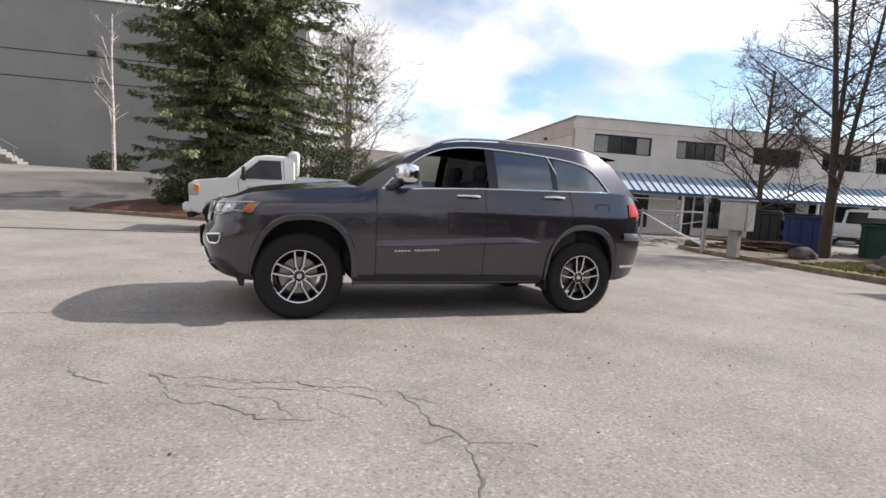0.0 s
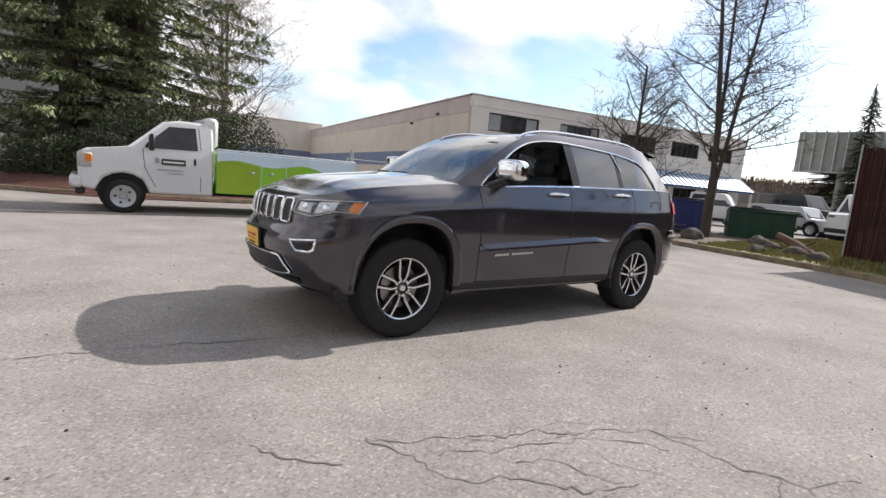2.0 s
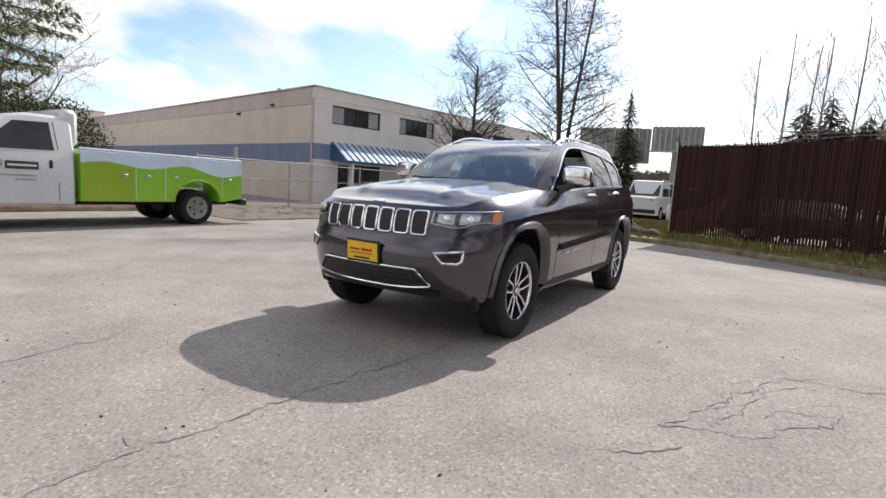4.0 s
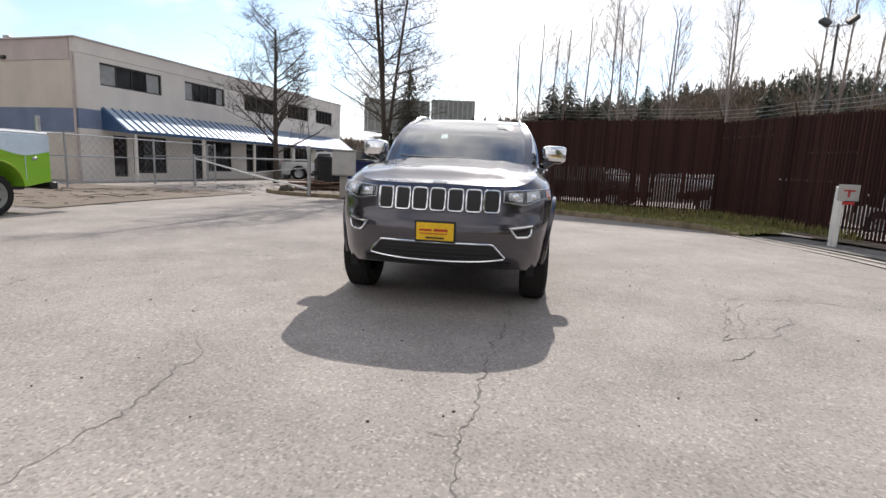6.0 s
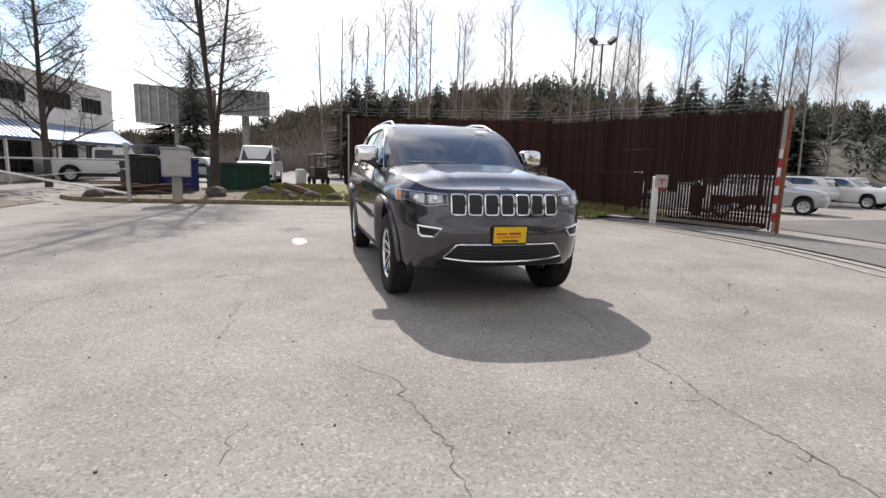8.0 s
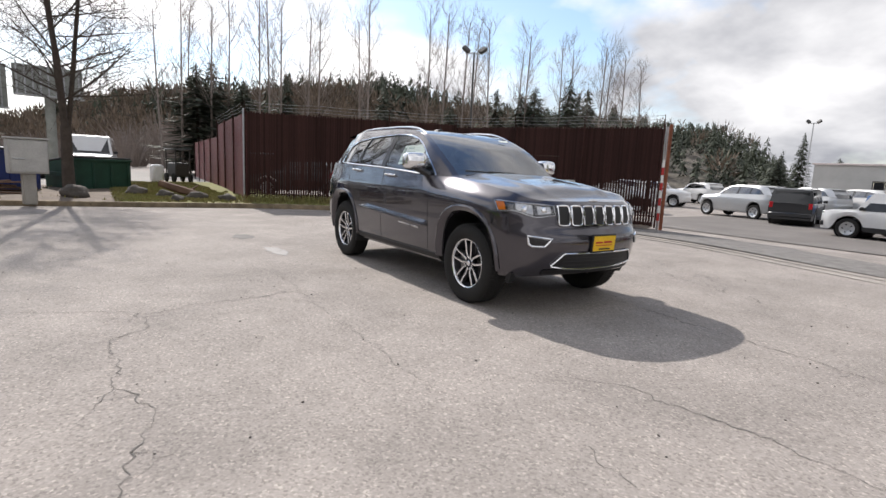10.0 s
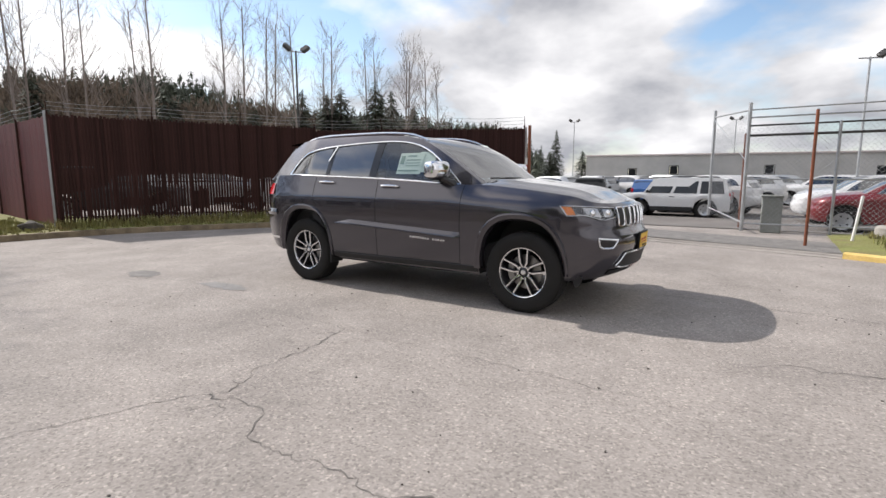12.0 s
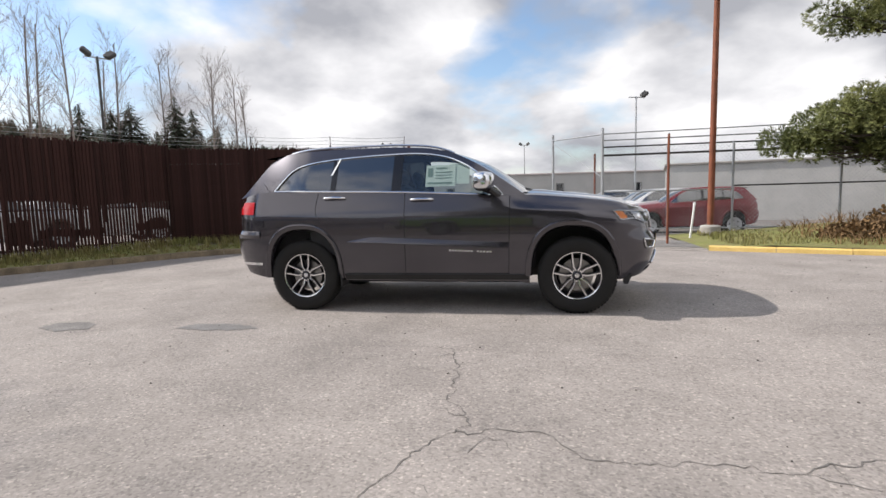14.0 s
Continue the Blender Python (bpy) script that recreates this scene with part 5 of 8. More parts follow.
# grit
random.seed(8)
g = Shape()
for _ in range(420):
    x, y = random.uniform(-8, 6.5), random.uniform(-6, 6)
    r = random.uniform(0.003, 0.007)
    g.box((x, y, r * 0.5), (r * 2, r * 1.4, r), Matrix.Rotation(random.uniform(0, 3), 3, "Z"))
lone("grit", g, ROCK, "loose grit on the asphalt", "gravel", "stuff", smooth=0)
# dirt strip and street beyond the yard
lone("dirt_strip", Shape().grid([[(x, y + 0.05 * x * 0.3, land(x, y) + 0.02 + 0.04 * noise.noise((x, y, 0)) * (1 if 0.1 < w < 0.9 else 0)) for w, y in zip(np.linspace(0, 1, 10), np.linspace(-8.6, -15.6, 10))] for x in np.linspace(-11.2, -2.8, 24)]), DIRT, "bare dirt strip before the shop building", "soil", "structure")
lone("street", Shape().grid([[(x, y, land(x, y) + 0.012) for x in (-20, -24, -30, -46)] for y in np.linspace(-11, 10, 12)]), PAVE, "pale street surface behind the verge", "road", "structure")
lone("driveway", Shape().grid([[(x, y, land(x, y) + 0.014) for y in np.linspace(-22.4 + (x - 5) * 0.28, min(-33.6 + (x - 6.8) * 0.72, -24.0), 12)] for x in np.linspace(2.0, 19.0, 14)]), LOT, "darker asphalt drive climbing to the grey hall", "road", "structure")
lone("lot_surface", Shape().grid([[(x, y, land(x, y) + 0.010) for x in np.linspace(-9.5, 22, 12)] for y in np.linspace(9.6, 42, 40)]), LOT, "darker worn asphalt of the sales lot", "pavement", "structure")
# a plain dark strip along the truck's near wheels, uneven in width
lone("dark_strip", Shape().ribbon([(8.0 - 0.5 * k, -7.78 - 0.02 * noise.noise((k * 0.7, 1, 0)) - 0.012 * k, 0.004) for k in range(22)], [0.30 + 0.06 * noise.noise((k * 0.9, 4, 0)) for k in range(22)], (0, 0, 1)), STRIP_DK, "long dark strip on the asphalt beside the parked truck", "patch", "structure", smooth=0)

# ---- the brown slatted fence ----
def fence_run(root, a, b, top, slat_mat, openings=(), slits=(), bars=(), pitch=0.072, foot=0.16, wide=(0.057, 0.057, 0.0), back_side=1, tilt=0.25, rusty=SLAT_SHADED, wires=True):
    """Vertical slats in a chain-link fence, doubled so that no light comes through.
    openings: (s, height) along the run up to which the second layer is missing; slits: (s, s, height) of missing second-layer ends; bars: (s, s, low, high) of fallen slats lying across."""
    a, b = Vector((*a, 0)), Vector((*b, 0))
    L = (b - a).length
    d = (b - a) / L
    ang = math.degrees(math.atan2(d.y, d.x))
    n = int(L / pitch)
    base = {}
    for k in range(n):
        s = (k + 0.5) * pitch
        p = a + d * s
        jag = round(random.uniform(-0.02, 0.02), 2)
        z0 = foot
        wd = wide[0] if s < wide[2] else wide[1]
        key = (jag, wd)
        if key not in base:
            base[key] = Shape().box((0, 0, (top + jag - z0) / 2), (wd, 0.010, top + jag - z0), None, 0.003).mesh("slat", slat_mat, 0)
        ob = new("slat", base[key])
        ob.parent = root
        ob.matrix_basis = pose(p.x, p.y, z0, random.uniform(-tilt, tilt), random.uniform(-tilt, tilt) * 0.8, ang)
    back = Shape()
    nrm = Vector((d.y, -d.x, 0)) * back_side
    rot = Matrix.Rotation(radians(ang), 3, "Z")
    for k in range(n + 1):
        s = k * pitch
        p = a + d * s - nrm * 0.02
        lo = foot
        if openings and openings[0][0] <= s <= openings[-1][0]:
            lo = float(np.interp(s, [o[0] for o in openings], [o[1] for o in openings])) + random.uniform(-0.015, 0.015)
            if random.random() < 0.16:
                lo = max(foot, lo - random.uniform(0.2, 1.1))
        cuts = sorted(z for u, v, z in slits if u <= s <= v and z > lo + 0.1)
        z = lo
        for c in cuts + [top - 0.04]:
            back.box((p.x, p.y, (z + c) / 2), (0.052, 0.008, c - z), rot)
            z = c + 0.035
    for u, v, z0, z1 in bars:
        m_ = int((v - u) / 0.11)
        for k in range(m_):
            p = a + d * (u + (k + 0.5) * 0.11) - nrm * 0.03
            w = 0.04 * noise.noise((u + k * 0.3, 2.0, z0))
            back.box((p.x, p.y, (z0 + z1) / 2 + w), (0.112, 0.006, (z1 - z0) * random.uniform(0.7, 1.15)), rot)
    b_ = part("rear_slats", back, slat_mat, root, smooth=0)
    tagged(b_, kind="stuff")
    m = int(L / 3.0) + 1
    for k in range(m + 1):
        p = a + d * (L * k / m) + nrm * 0.035
        part("post", Shape().tube([(p.x, p.y, 0), (p.x, p.y, top + 0.06)], 0.025, 10), rusty, root)
        if wires:
            part("wire_arm", Shape().tube([(p.x, p.y, top + 0.05), (p.x + nrm.x * 0.10, p.y + nrm.y * 0.10, top + 0.30)], 0.010, 6), SLAT_SHADED, root)
    for z, o in ((top + 0.10, 0.05), (top + 0.19, 0.08), (top + 0.28, 0.11)) if wires else ():
        pts = []
        for k in range(41):
            p = a + d * (L * k / 40) + nrm * o
            pts.append((p.x, p.y, z - 0.035 * math.sin(math.pi * ((k * m / 40) % 1.0))))
        part("barbed_wire", Shape().tube(pts, 0.0055, 4), WIRE, root)
    for z in (0.30, 1.15, top - 0.12):
        part("rail", Shape().tube([tuple(a + nrm * -0.045 + Vector((0, 0, z))), tuple(b + nrm * -0.045 + Vector((0, 0, z)))], 0.017, 6), SLAT_SHADED, root)


random.seed(21)
fence = thing("slat_fence", "tall dark brown slatted privacy fence topped with barbed wire", "fence")
# these runs face away from the sun; their shade is in the dark slat colour
fence_run(fence, FENCE_A, FENCE_B, 2.72, SLAT_SHADED, ((0.12, 0.85), (1.0, 1.05), (1.2, 1.29), (2.2, 1.33), (3.0, 1.36), (3.95, 1.32), (4.4, 1.19), (4.9, 1.24), (6.4, 1.28)), ((0.1, 0.8, 1.49),), ((1.3, 2.3, 0.55, 0.75), (2.9, 3.4, 0.35, 1.0), (3.5, 4.9, 0.52, 0.72), (5.5, 6.3, 0.55, 0.8)))
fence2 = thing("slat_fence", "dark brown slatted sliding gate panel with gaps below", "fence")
fence_run(fence2, FENCE_B, FENCE_C, 2.64, SLAT_SHADED, ((3.15, 1.02), (4.2, 0.98), (4.8, 1.10), (5.3, 1.25), (6.3, 1.22)), ((0.05, 1.8, 2.21), (1.73, 3.11, 1.20), (2.4, 3.5, 1.80)), ((3.2, 4.1, 0.75, 1.0), (4.4, 4.8, 0.2, 0.95), (4.9, 6.2, 0.52, 0.74), (3.2, 6.2, 0.03, 0.14)), foot=0.05, wide=(0.062, 0.052, 2.9))
fence3 = thing("slat_fence", "red-brown board fence beside the grass, sunlight put into its colour", "fence")
# the sunlit runs carry the sun's brightness in a redder, lighter slat colour
fence_run(fence3, FENCE_A, FENCE_R, 2.68, SLAT_SUNLIT, (), ((0.6, 0.9, 1.05), (1.9, 2.2, 1.25), (3.0, 3.3, 0.9)), wide=(0.0705, 0.0705, 0.0), back_side=-1, tilt=0.05)
part("corner_post", Shape().tube([(FENCE_A[0], FENCE_A[1] - 0.05, 0), (FENCE_A[0], FENCE_A[1] - 0.05, 2.80)], 0.032, 10), GALV, fence3, "grey steel corner post")
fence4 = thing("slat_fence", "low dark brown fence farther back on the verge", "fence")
fence_run(fence4, FENCE_R, (-29.5, 1.4), 2.2, SLAT_SUNLIT, wide=(0.0705, 0.0705, 0.0), back_side=-1, tilt=0.05, wires=False)
for f in (fence, fence2, fence3, fence4):
    tagged(f, group="slatted fences")

# gate end post with red and white bands
gate_post = thing("gate_post", "leaning steel gate post banded in red and white", "post", pose(-2.62, 8.58, -0.05))
part("pipe", Shape().tube([(0, 0, 0), (0, 0, 2.75)], 0.045, 12), RUST, gate_post)
part("second_pipe", Shape().tube([(-0.14, 0.05, 0), (-0.14, 0.05, 2.7)], 0.035, 12), GALV, gate_post)
for k in range(8):
    part("band", Shape().tube([(-0.07, -0.06, 0.25 + 0.2 * k), (-0.07, -0.06, 0.445 + 0.2 * k)], 0.04, 12), (SIGN_RED, SIGN_WHITE)[k % 2], gate_post, ("red band", "white band")[k % 2])
sign = thing("sign_post", "white post with a small faded sign by the fence", "sign", pose(-4.22, 6.55, 0.0))
part("post", Shape().box((0, 0, 0.55), (0.13, 0.11, 1.16), None, 0.012), SIGN_WHITE, sign)
part("sign_board", Shape().box((0.075, 0.10, 1.02), (0.02, 0.36, 0.30), None, 0.005), BOX_GREY, sign)
part("sign_mark", Shape().box((0.088, 0.10, 1.06), (0.006, 0.20, 0.03)).box((0.088, 0.10, 1.0), (0.006, 0.035, 0.12)), SIGN_RED, sign)
part("red_tag", Shape().box((0.075, 0.12, 0.83), (0.012, 0.2, 0.05)), SIGN_RED, sign)


# ---- chain-link enclosure of the sales lot ----
def mesh_panel(root, a, b, low, high, gap=0.075, r=0.0022):
    """Diamond wire between two ends."""
    s = Shape()
    L = math.dist(a, b)
    h = high - low
    def at(u, v):
        return (lerp(a[0], b[0], u / L), lerp(a[1], b[1], u / L), low + v)
    u = -h
    while u < L:
        for sgn in (1, -1):
            u0, v0, u1, v1 = (u, 0.0, u + h, h) if sgn > 0 else (u, h, u + h, 0.0)
            if u0 < 0:
                v0 += sgn * (0 - u0)
                u0 = 0
            if u1 > L:
                v1 -= sgn * (u1 - L)
                u1 = L
            if u1 > u0:
                s.tube([at(u0, v0), at(u1, v1)], r, 3, caps=False)
        u += gap * 1.414
    p = part("wire_mesh", s, WIRE, root, smooth=0)
    tagged(p, kind="stuff")


lot_fence = thing("chain_link_fence", "galvanised chain-link fence round the sales lot", "fence")
for x, y, top, m_, r in ((2.78, 8.5, 2.90, GALV, 0.04), (1.6, 13.4, 3.3, GALV, 0.045), (4.45, 8.52, 2.42, GALV, 0.03), (6.06, 8.54, 2.42, GALV, 0.03), (8.6, 8.6, 2.42, GALV, 0.03), (11.2, 8.65, 2.42, GALV, 0.03), (13.8, 8.75, 2.42, GALV, 0.03), (3.93, 6.18, 2.45, RUST, 0.028), (2.68, 9.5, 2.3, RUST, 0.03)):
    part("post", Shape().tube([(x, y, 0), (x, y, top)], r, 10), m_, lot_fence)
    part("post_cap", Shape().lathe([(0.0, 0.02), (r * 0.8, 0.012), (r * 1.1, 0.0)], 10, Matrix.Rotation(radians(90), 3, "X")), GALV, lot_fence, m=pose(x, y, top))
for p, q, r, m_ in (((2.78, 8.5, 2.58), (14, 8.75, 2.62), 0.018, GALV), ((2.78, 8.5, 2.40), (14, 8.75, 2.42), 0.02, FRAME_DK), ((2.78, 8.5, 2.18), (14, 8.75, 2.2), 0.028, FRAME_DK), ((2.78, 8.5, 0.18), (14, 8.75, 0.18), 0.018, GALV), ((1.6, 13.4, 3.1), (2.78, 8.5, 2.75), 0.022, GALV), ((2.78, 8.5, 2.75), (14, 8.7, 2.85), 0.016, GALV), ((2.78, 8.5, 1.2), (6.06, 8.54, 1.2), 0.018, GALV), ((6.06, 8.54, 1.28), (14, 8.75, 1.28), 0.02, FRAME_DK), ((1.6, 13.4, 0.25), (2.78, 8.5, 0.2), 0.02, GALV), ((1.6, 13.4, 3.0), (2.78, 8.5, 1.6), 0.01, GALV)):
    part("rail", Shape().tube([p, q], r, 8), m_, lot_fence)
mesh_panel(lot_fence, (2.78, 8.5), (14.0, 8.75), 0.05, 2.42)
mesh_panel(lot_fence, (1.6, 13.4), (2.78, 8.5), 0.1, 2.7, 0.11, 0.002)

rust_pole = thing("lamp_pole", "tall rust-brown steel pole on a concrete foot", "pole", pose(5.36, 7.95, -0.03))
part("shaft", Shape().tube([(0, 0, 0), (0.03, 0, 6.0), (0.05, 0, 11.5)], [0.082, 0.066, 0.055], 16), RUST, rust_pole)
part("foot", Shape().lathe([(0.0, 0.34), (0.20, 0.32), (0.24, 0.28), (0.26, -0.05)], 20, Matrix.Rotation(radians(90), 3, "X")), CONCRETE, rust_pole)
bollard = thing("bollard", "thin leaning white bollard beside the pole", "bollard", pose(4.72, 7.35, -0.03, 0, 6, 0))
part("shaft", Shape().tube([(0, 0, 0), (0, 0, 0.92)], 0.028, 10), SIGN_WHITE, bollard)
part("cap", Shape().lathe([(0.0, 0.02), (0.026, 0.01), (0.03, 0.0)], 10, Matrix.Rotation(radians(90), 3, "X")), GALV, bollard, m=pose(0, 0, 0.92))
bin_ = thing("screened_bin", "grey slatted meter box inside the fence", "box", pose(3.35, 9.1, -0.06))
part("body", Shape().box((0, 0, 0.42), (0.42, 0.4, 0.84), None, 0.02), BOARD_BACK, bin_)
part("lid", Shape().box((0, 0, 0.86), (0.46, 0.44, 0.05), None, 0.012), BOARD_BACK, bin_)

# ---- the two-storey shop building with a ribbed awning ----
shops = thing("shop_building", "cream two-storey shop building with blue band and ribbed awning", "building", pose(-13.02, -17.31, -0.20, 0, 0, 170.9))
LEN, DEEP = 22.0, 40.0


def wall_with_holes(u0, u1, z0, z1, holes, y0, y1):
    """A wall slab from u0 to u1 with openings (u, u, z, z) cut right through."""
    s = Shape()
    us = sorted({u0, u1, *[h[0] for h in holes], *[h[1] for h in holes]})
    for a, b in zip(us, us[1:]):
        mid = (a + b) / 2
        cuts = sorted((h[2], h[3]) for h in holes if h[0] < mid < h[1])
        z = z0
        for lo, hi in cuts + [(z1, z1)]:
            if lo - z > 1e-6:
                s.box(((a + b) / 2, (y0 + y1) / 2, (z + lo) / 2), (b - a, y1 - y0, lo - z))
            z = hi
    s.weld = True
    return s


UPPER = [(1.05, 4.27), (5.72, 8.63), (10.3, 13.3), (14.7, 17.3), (18.3, 20.7)]
SHOP = [(1.5, 2.2, 0.3, 2.1), (2.5, 4.4, 0.45, 2.15), (6.1, 7.0, 0.1, 2.2), (7.1, 9.1, 0.55, 2.2), (10.4, 13.4, 0.55, 2.2), (14.2, 15.1, 0.1, 2.2), (15.4, 17.6, 0.55, 2.2), (18.4, 20.9, 0.55, 2.2)]
part("front_wall", wall_with_holes(0, LEN, 0, 2.3, SHOP, 0, 0.25), WHITE_WALL, shops)
part("upper_wall", wall_with_holes(0, LEN, 3.1, 5.30, [(a, b, 4.16, 5.10) for a, b in UPPER], 0, 0.25), WHITE_WALL, shops)
part("blue_band", Shape().box((LEN / 2, 0.125, 2.70), (LEN, 0.25, 0.80)), BLUE_BAND, shops)
part("parapet", Shape().box((LEN / 2, 0.12, 5.58), (LEN + 0.06, 0.30, 0.56), None, 0.02), WHITE_WALL, shops)
part("side_wall", Shape().box((0.125, DEEP / 2 + 0.25, 1.06), (0.25, DEEP, 2.12)).box((0.125, DEEP / 2 + 0.25, 4.05), (0.25, DEEP, 1.9)), CREAM, shops)
part("side_band", Shape().box((0.125, DEEP / 2 + 0.25, 2.61), (0.25, DEEP, 0.98)), BLUE_BAND, shops)
part("side_parapet", Shape().box((0.12, DEEP / 2 + 0.30, 5.43), (0.29, DEEP, 0.86), None, 0.02), PINKISH, shops)
part("coping", Shape().box((LEN / 2, 0.12, 5.88), (LEN + 0.2, 0.42, 0.06), None, 0.01).box((0.12, DEEP / 2, 5.88), (0.42, DEEP, 0.06), None, 0.01), PINKISH, shops)
part("roof", Shape().box((LEN / 2, DEEP / 2, 5.35), (LEN - 0.5, DEEP - 0.5, 0.2)), CONCRETE, shops)
part("end_wall", Shape().box((LEN - 0.12, DEEP / 2, 2.9), (0.25, DEEP - 0.5, 5.7)), WHITE_WALL, shops)
part("downpipe", Shape().tube([(-0.05, 0.15, 0.2), (-0.05, 0.15, 5.3)], 0.05, 8), PINKISH, shops)


def glazed(root, name, u0, u1, z0, z1, panes, y=0.10, blind=True):
    w = part(name, Shape().box(((u0 + u1) / 2, y, z0 + 0.03), (u1 - u0, 0.09, 0.06)).box(((u0 + u1) / 2, y, z1 - 0.03), (u1 - u0, 0.09, 0.06)).box((u0 + 0.03, y, (z0 + z1) / 2), (0.06, 0.09, z1 - z0 - 0.12)).box((u1 - 0.03, y, (z0 + z1) / 2), (0.06, 0.09, z1 - z0 - 0.12)), FRAME_DK, root)
    for k in range(panes):
        a, b = lerp(u0 + 0.06, u1 - 0.06, k / panes), lerp(u0 + 0.06, u1 - 0.06, (k + 1) / panes)
        mt = BLIND if blind and (k in (0, panes - 1)) else PANE_DK
        part("pane", Shape().box(((a + b) / 2, y + 0.02, (z0 + z1) / 2), (b - a - 0.05, 0.02, z1 - z0 - 0.13)), mt, w)
        if k:
            part("mullion", Shape().box((a, y, (z0 + z1) / 2), (0.05, 0.07, z1 - z0 - 0.12)), FRAME_DK, w)
    return w


for k, (a, b) in enumerate(UPPER):
    glazed(shops, "window", a, b, 4.16, 5.10, 4 if k == 0 else 5, blind=k < 2)
for a, b, z0, z1 in SHOP:
    glazed(shops, "door" if b - a < 1 else "shop_window", a, b, z0, z1, 1 if b - a < 1 else 3, blind=False)
awn_rows = [[(u, y, z) for y, z in ((-0.02, 3.22), (-1.35, 2.32), (-1.35, 2.24), (-0.02, 3.10))] for u in np.linspace(1.05, LEN - 0.3, 60)]
awning = part("awning", Shape().grid(awn_rows), AWN, shops, "pale blue ribbed metal awning")
for k in range(50):
    u = 1.08 + k * (LEN - 1.4) / 49
    part("awning_rib", Shape().box((0, 0, 0), (0.042, 1.62, 0.045), Matrix.Rotation(math.atan2(0.90, 1.33), 3, "X")), AWN_RIB, awning, m=pose(u, -0.685, 2.795))
part("awning_end", Shape().prism([(-0.0, 3.22), (-1.37, 2.34), (-1.37, 2.2), (0.0, 2.3)], "x", 1.0, 1.06), AWN_RIB, shops)
part("awning_fascia", Shape().box((LEN / 2 + 0.4, -1.37, 2.26), (LEN - 1.3, 0.03, 0.13)), AWN_RIB, shops)
for k in range(6):
    part("awning_post", Shape().box((1.5 + 4 * k, -1.25, 1.15), (0.12, 0.12, 2.2), None, 0.01), WHITE_WALL, shops)
for u, z in ((0.6, 5.5), (1.9, 5.2)):
    part("wall_lamp", Shape().box((-0.08, 2.2 + u * 3, z - 0.35), (0.14, 0.3, 0.14), None, 0.03), FRAME_DK, shops)
for k in range(4):
    part("roof_vent", Shape().tube([(1.5 + k * 0.4, 6 + 7 * k, 5.4), (1.5 + k * 0.4, 6 + 7 * k, 6.4)], 0.06, 8).box((1.5 + k * 0.4, 6 + 7 * k, 6.4), (0.25, 0.25, 0.12), None, 0.03), GALV, shops)

wing = thing("warehouse", "long cream warehouse wing behind the yard", "building", pose(-19.6, -56.5, 0))
part("wall", Shape().box((14, -6, 3.2), (30, 12, 6.4)), CREAM, wing)
part("band", Shape().box((14, 0.02, 2.7), (30, 0.06, 0.9)), BLUE_BAND, wing)
part("coping", Shape().box((14, -6, 6.45), (30.2, 12.2, 0.14), None, 0.02), PINKISH, wing)

# ---- the grey hall on the rise ----
hall = thing("grey_hall", "tall windowless grey concrete hall on a rise", "building", pose(5.0, -37, 1.5, 0, 0, -7))
part("wall", Shape().box((14, -10, 6), (40, 20, 12)), GREY_WALL, hall)
part("coping", Shape().box((14, -10, 12.05), (40.2, 20.2, 0.12), None, 0.02), CONCRETE, hall)
for z in (6.4, 8.2):
    part("reveal_joint", Shape().box((14, 0.012, z), (40, 0.03, 0.06)), FRAME_DK, hall)
part("wall_lamp", Shape().box((8.5, 0.15, 8.4), (0.5, 0.3, 0.3), None, 0.05), FRAME_DK, hall)
stair = thing("outside_stair", "concrete steps with a pipe rail against the hall", "stairs", pose(16.4, -34.2, 1.75, 0, 0, -7))
for k in range(8):
    part("step", Shape().box((0.3 * k, 0, 0.1 + 0.18 * k), (0.32, 1.2, 0.2 + 0.36 * k * 0), None, 0.01), CONCRETE, stair)
part("handrail", Shape().tube([(-0.2, 0.6, 0.95), (2.3, 0.6, 2.45)], 0.025, 8), GALV, stair)
for k in (0, 4, 7):
    part("baluster", Shape().tube([(0.3 * k, 0.6, 0.2 + 0.18 * k), (0.3 * k, 0.6, 1.05 + 0.18 * k)], 0.02, 8), GALV, stair)

# ---- the long low building behind the sales lot ----
low_hall = thing("low_hall", "long low off-white flat-roofed building behind the lot", "building", pose(-9.85, 36.8, -0.08, 0, 0, 9.0))
wins = [(3.2, 3.9, 0.2, 1.9), (6.2, 6.9, 1.4, 2.1), (12.5, 13.2, 1.4, 2.1), (19, 19.7, 0.2, 2.0)]
part("front_wall", wall_with_holes(0, 40, -0.5, 2.86, wins, 0, 0.3), PALE_WALL, low_hall)
part("roof", Shape().box((20, 7, 2.8), (40, 13.6, 0.2)), CONCRETE, low_hall)
part("coping", Shape().box((20, 0.1, 2.92), (40.2, 0.5, 0.12), None, 0.01), PINKISH, low_hall)
part("side_wall", Shape().box((0.15, 7, 1.18), (0.3, 13.4, 3.36)), PALE_WALL, low_hall)
for a, b, z0, z1 in wins:
    glazed(low_hall, "window" if z0 > 1 else "door", a, b, z0, z1, 1, blind=False)
near_wall = thing("white_shed", "off-white flat-roofed shed behind the chain-link fence", "building", pose(8.0, 24.0, -0.49, 0, 0, -12))
part("front_wall", wall_with_holes(0, 16, 0, 3.0, [(11, 12.2, 1.1, 2.1)], 0, 0.25), PALE_WALL, near_wall)
part("side_wall", Shape().box((0.12, 4.2, 1.5), (0.25, 8, 3.0)), PALE_WALL, near_wall)
part("roof", Shape().box((8, 4.2, 3.05), (16.3, 8.6, 0.12), None, 0.02), CONCRETE, near_wall)
glazed(near_wall, "window", 11, 12.2, 1.1, 2.1, 2, blind=False)


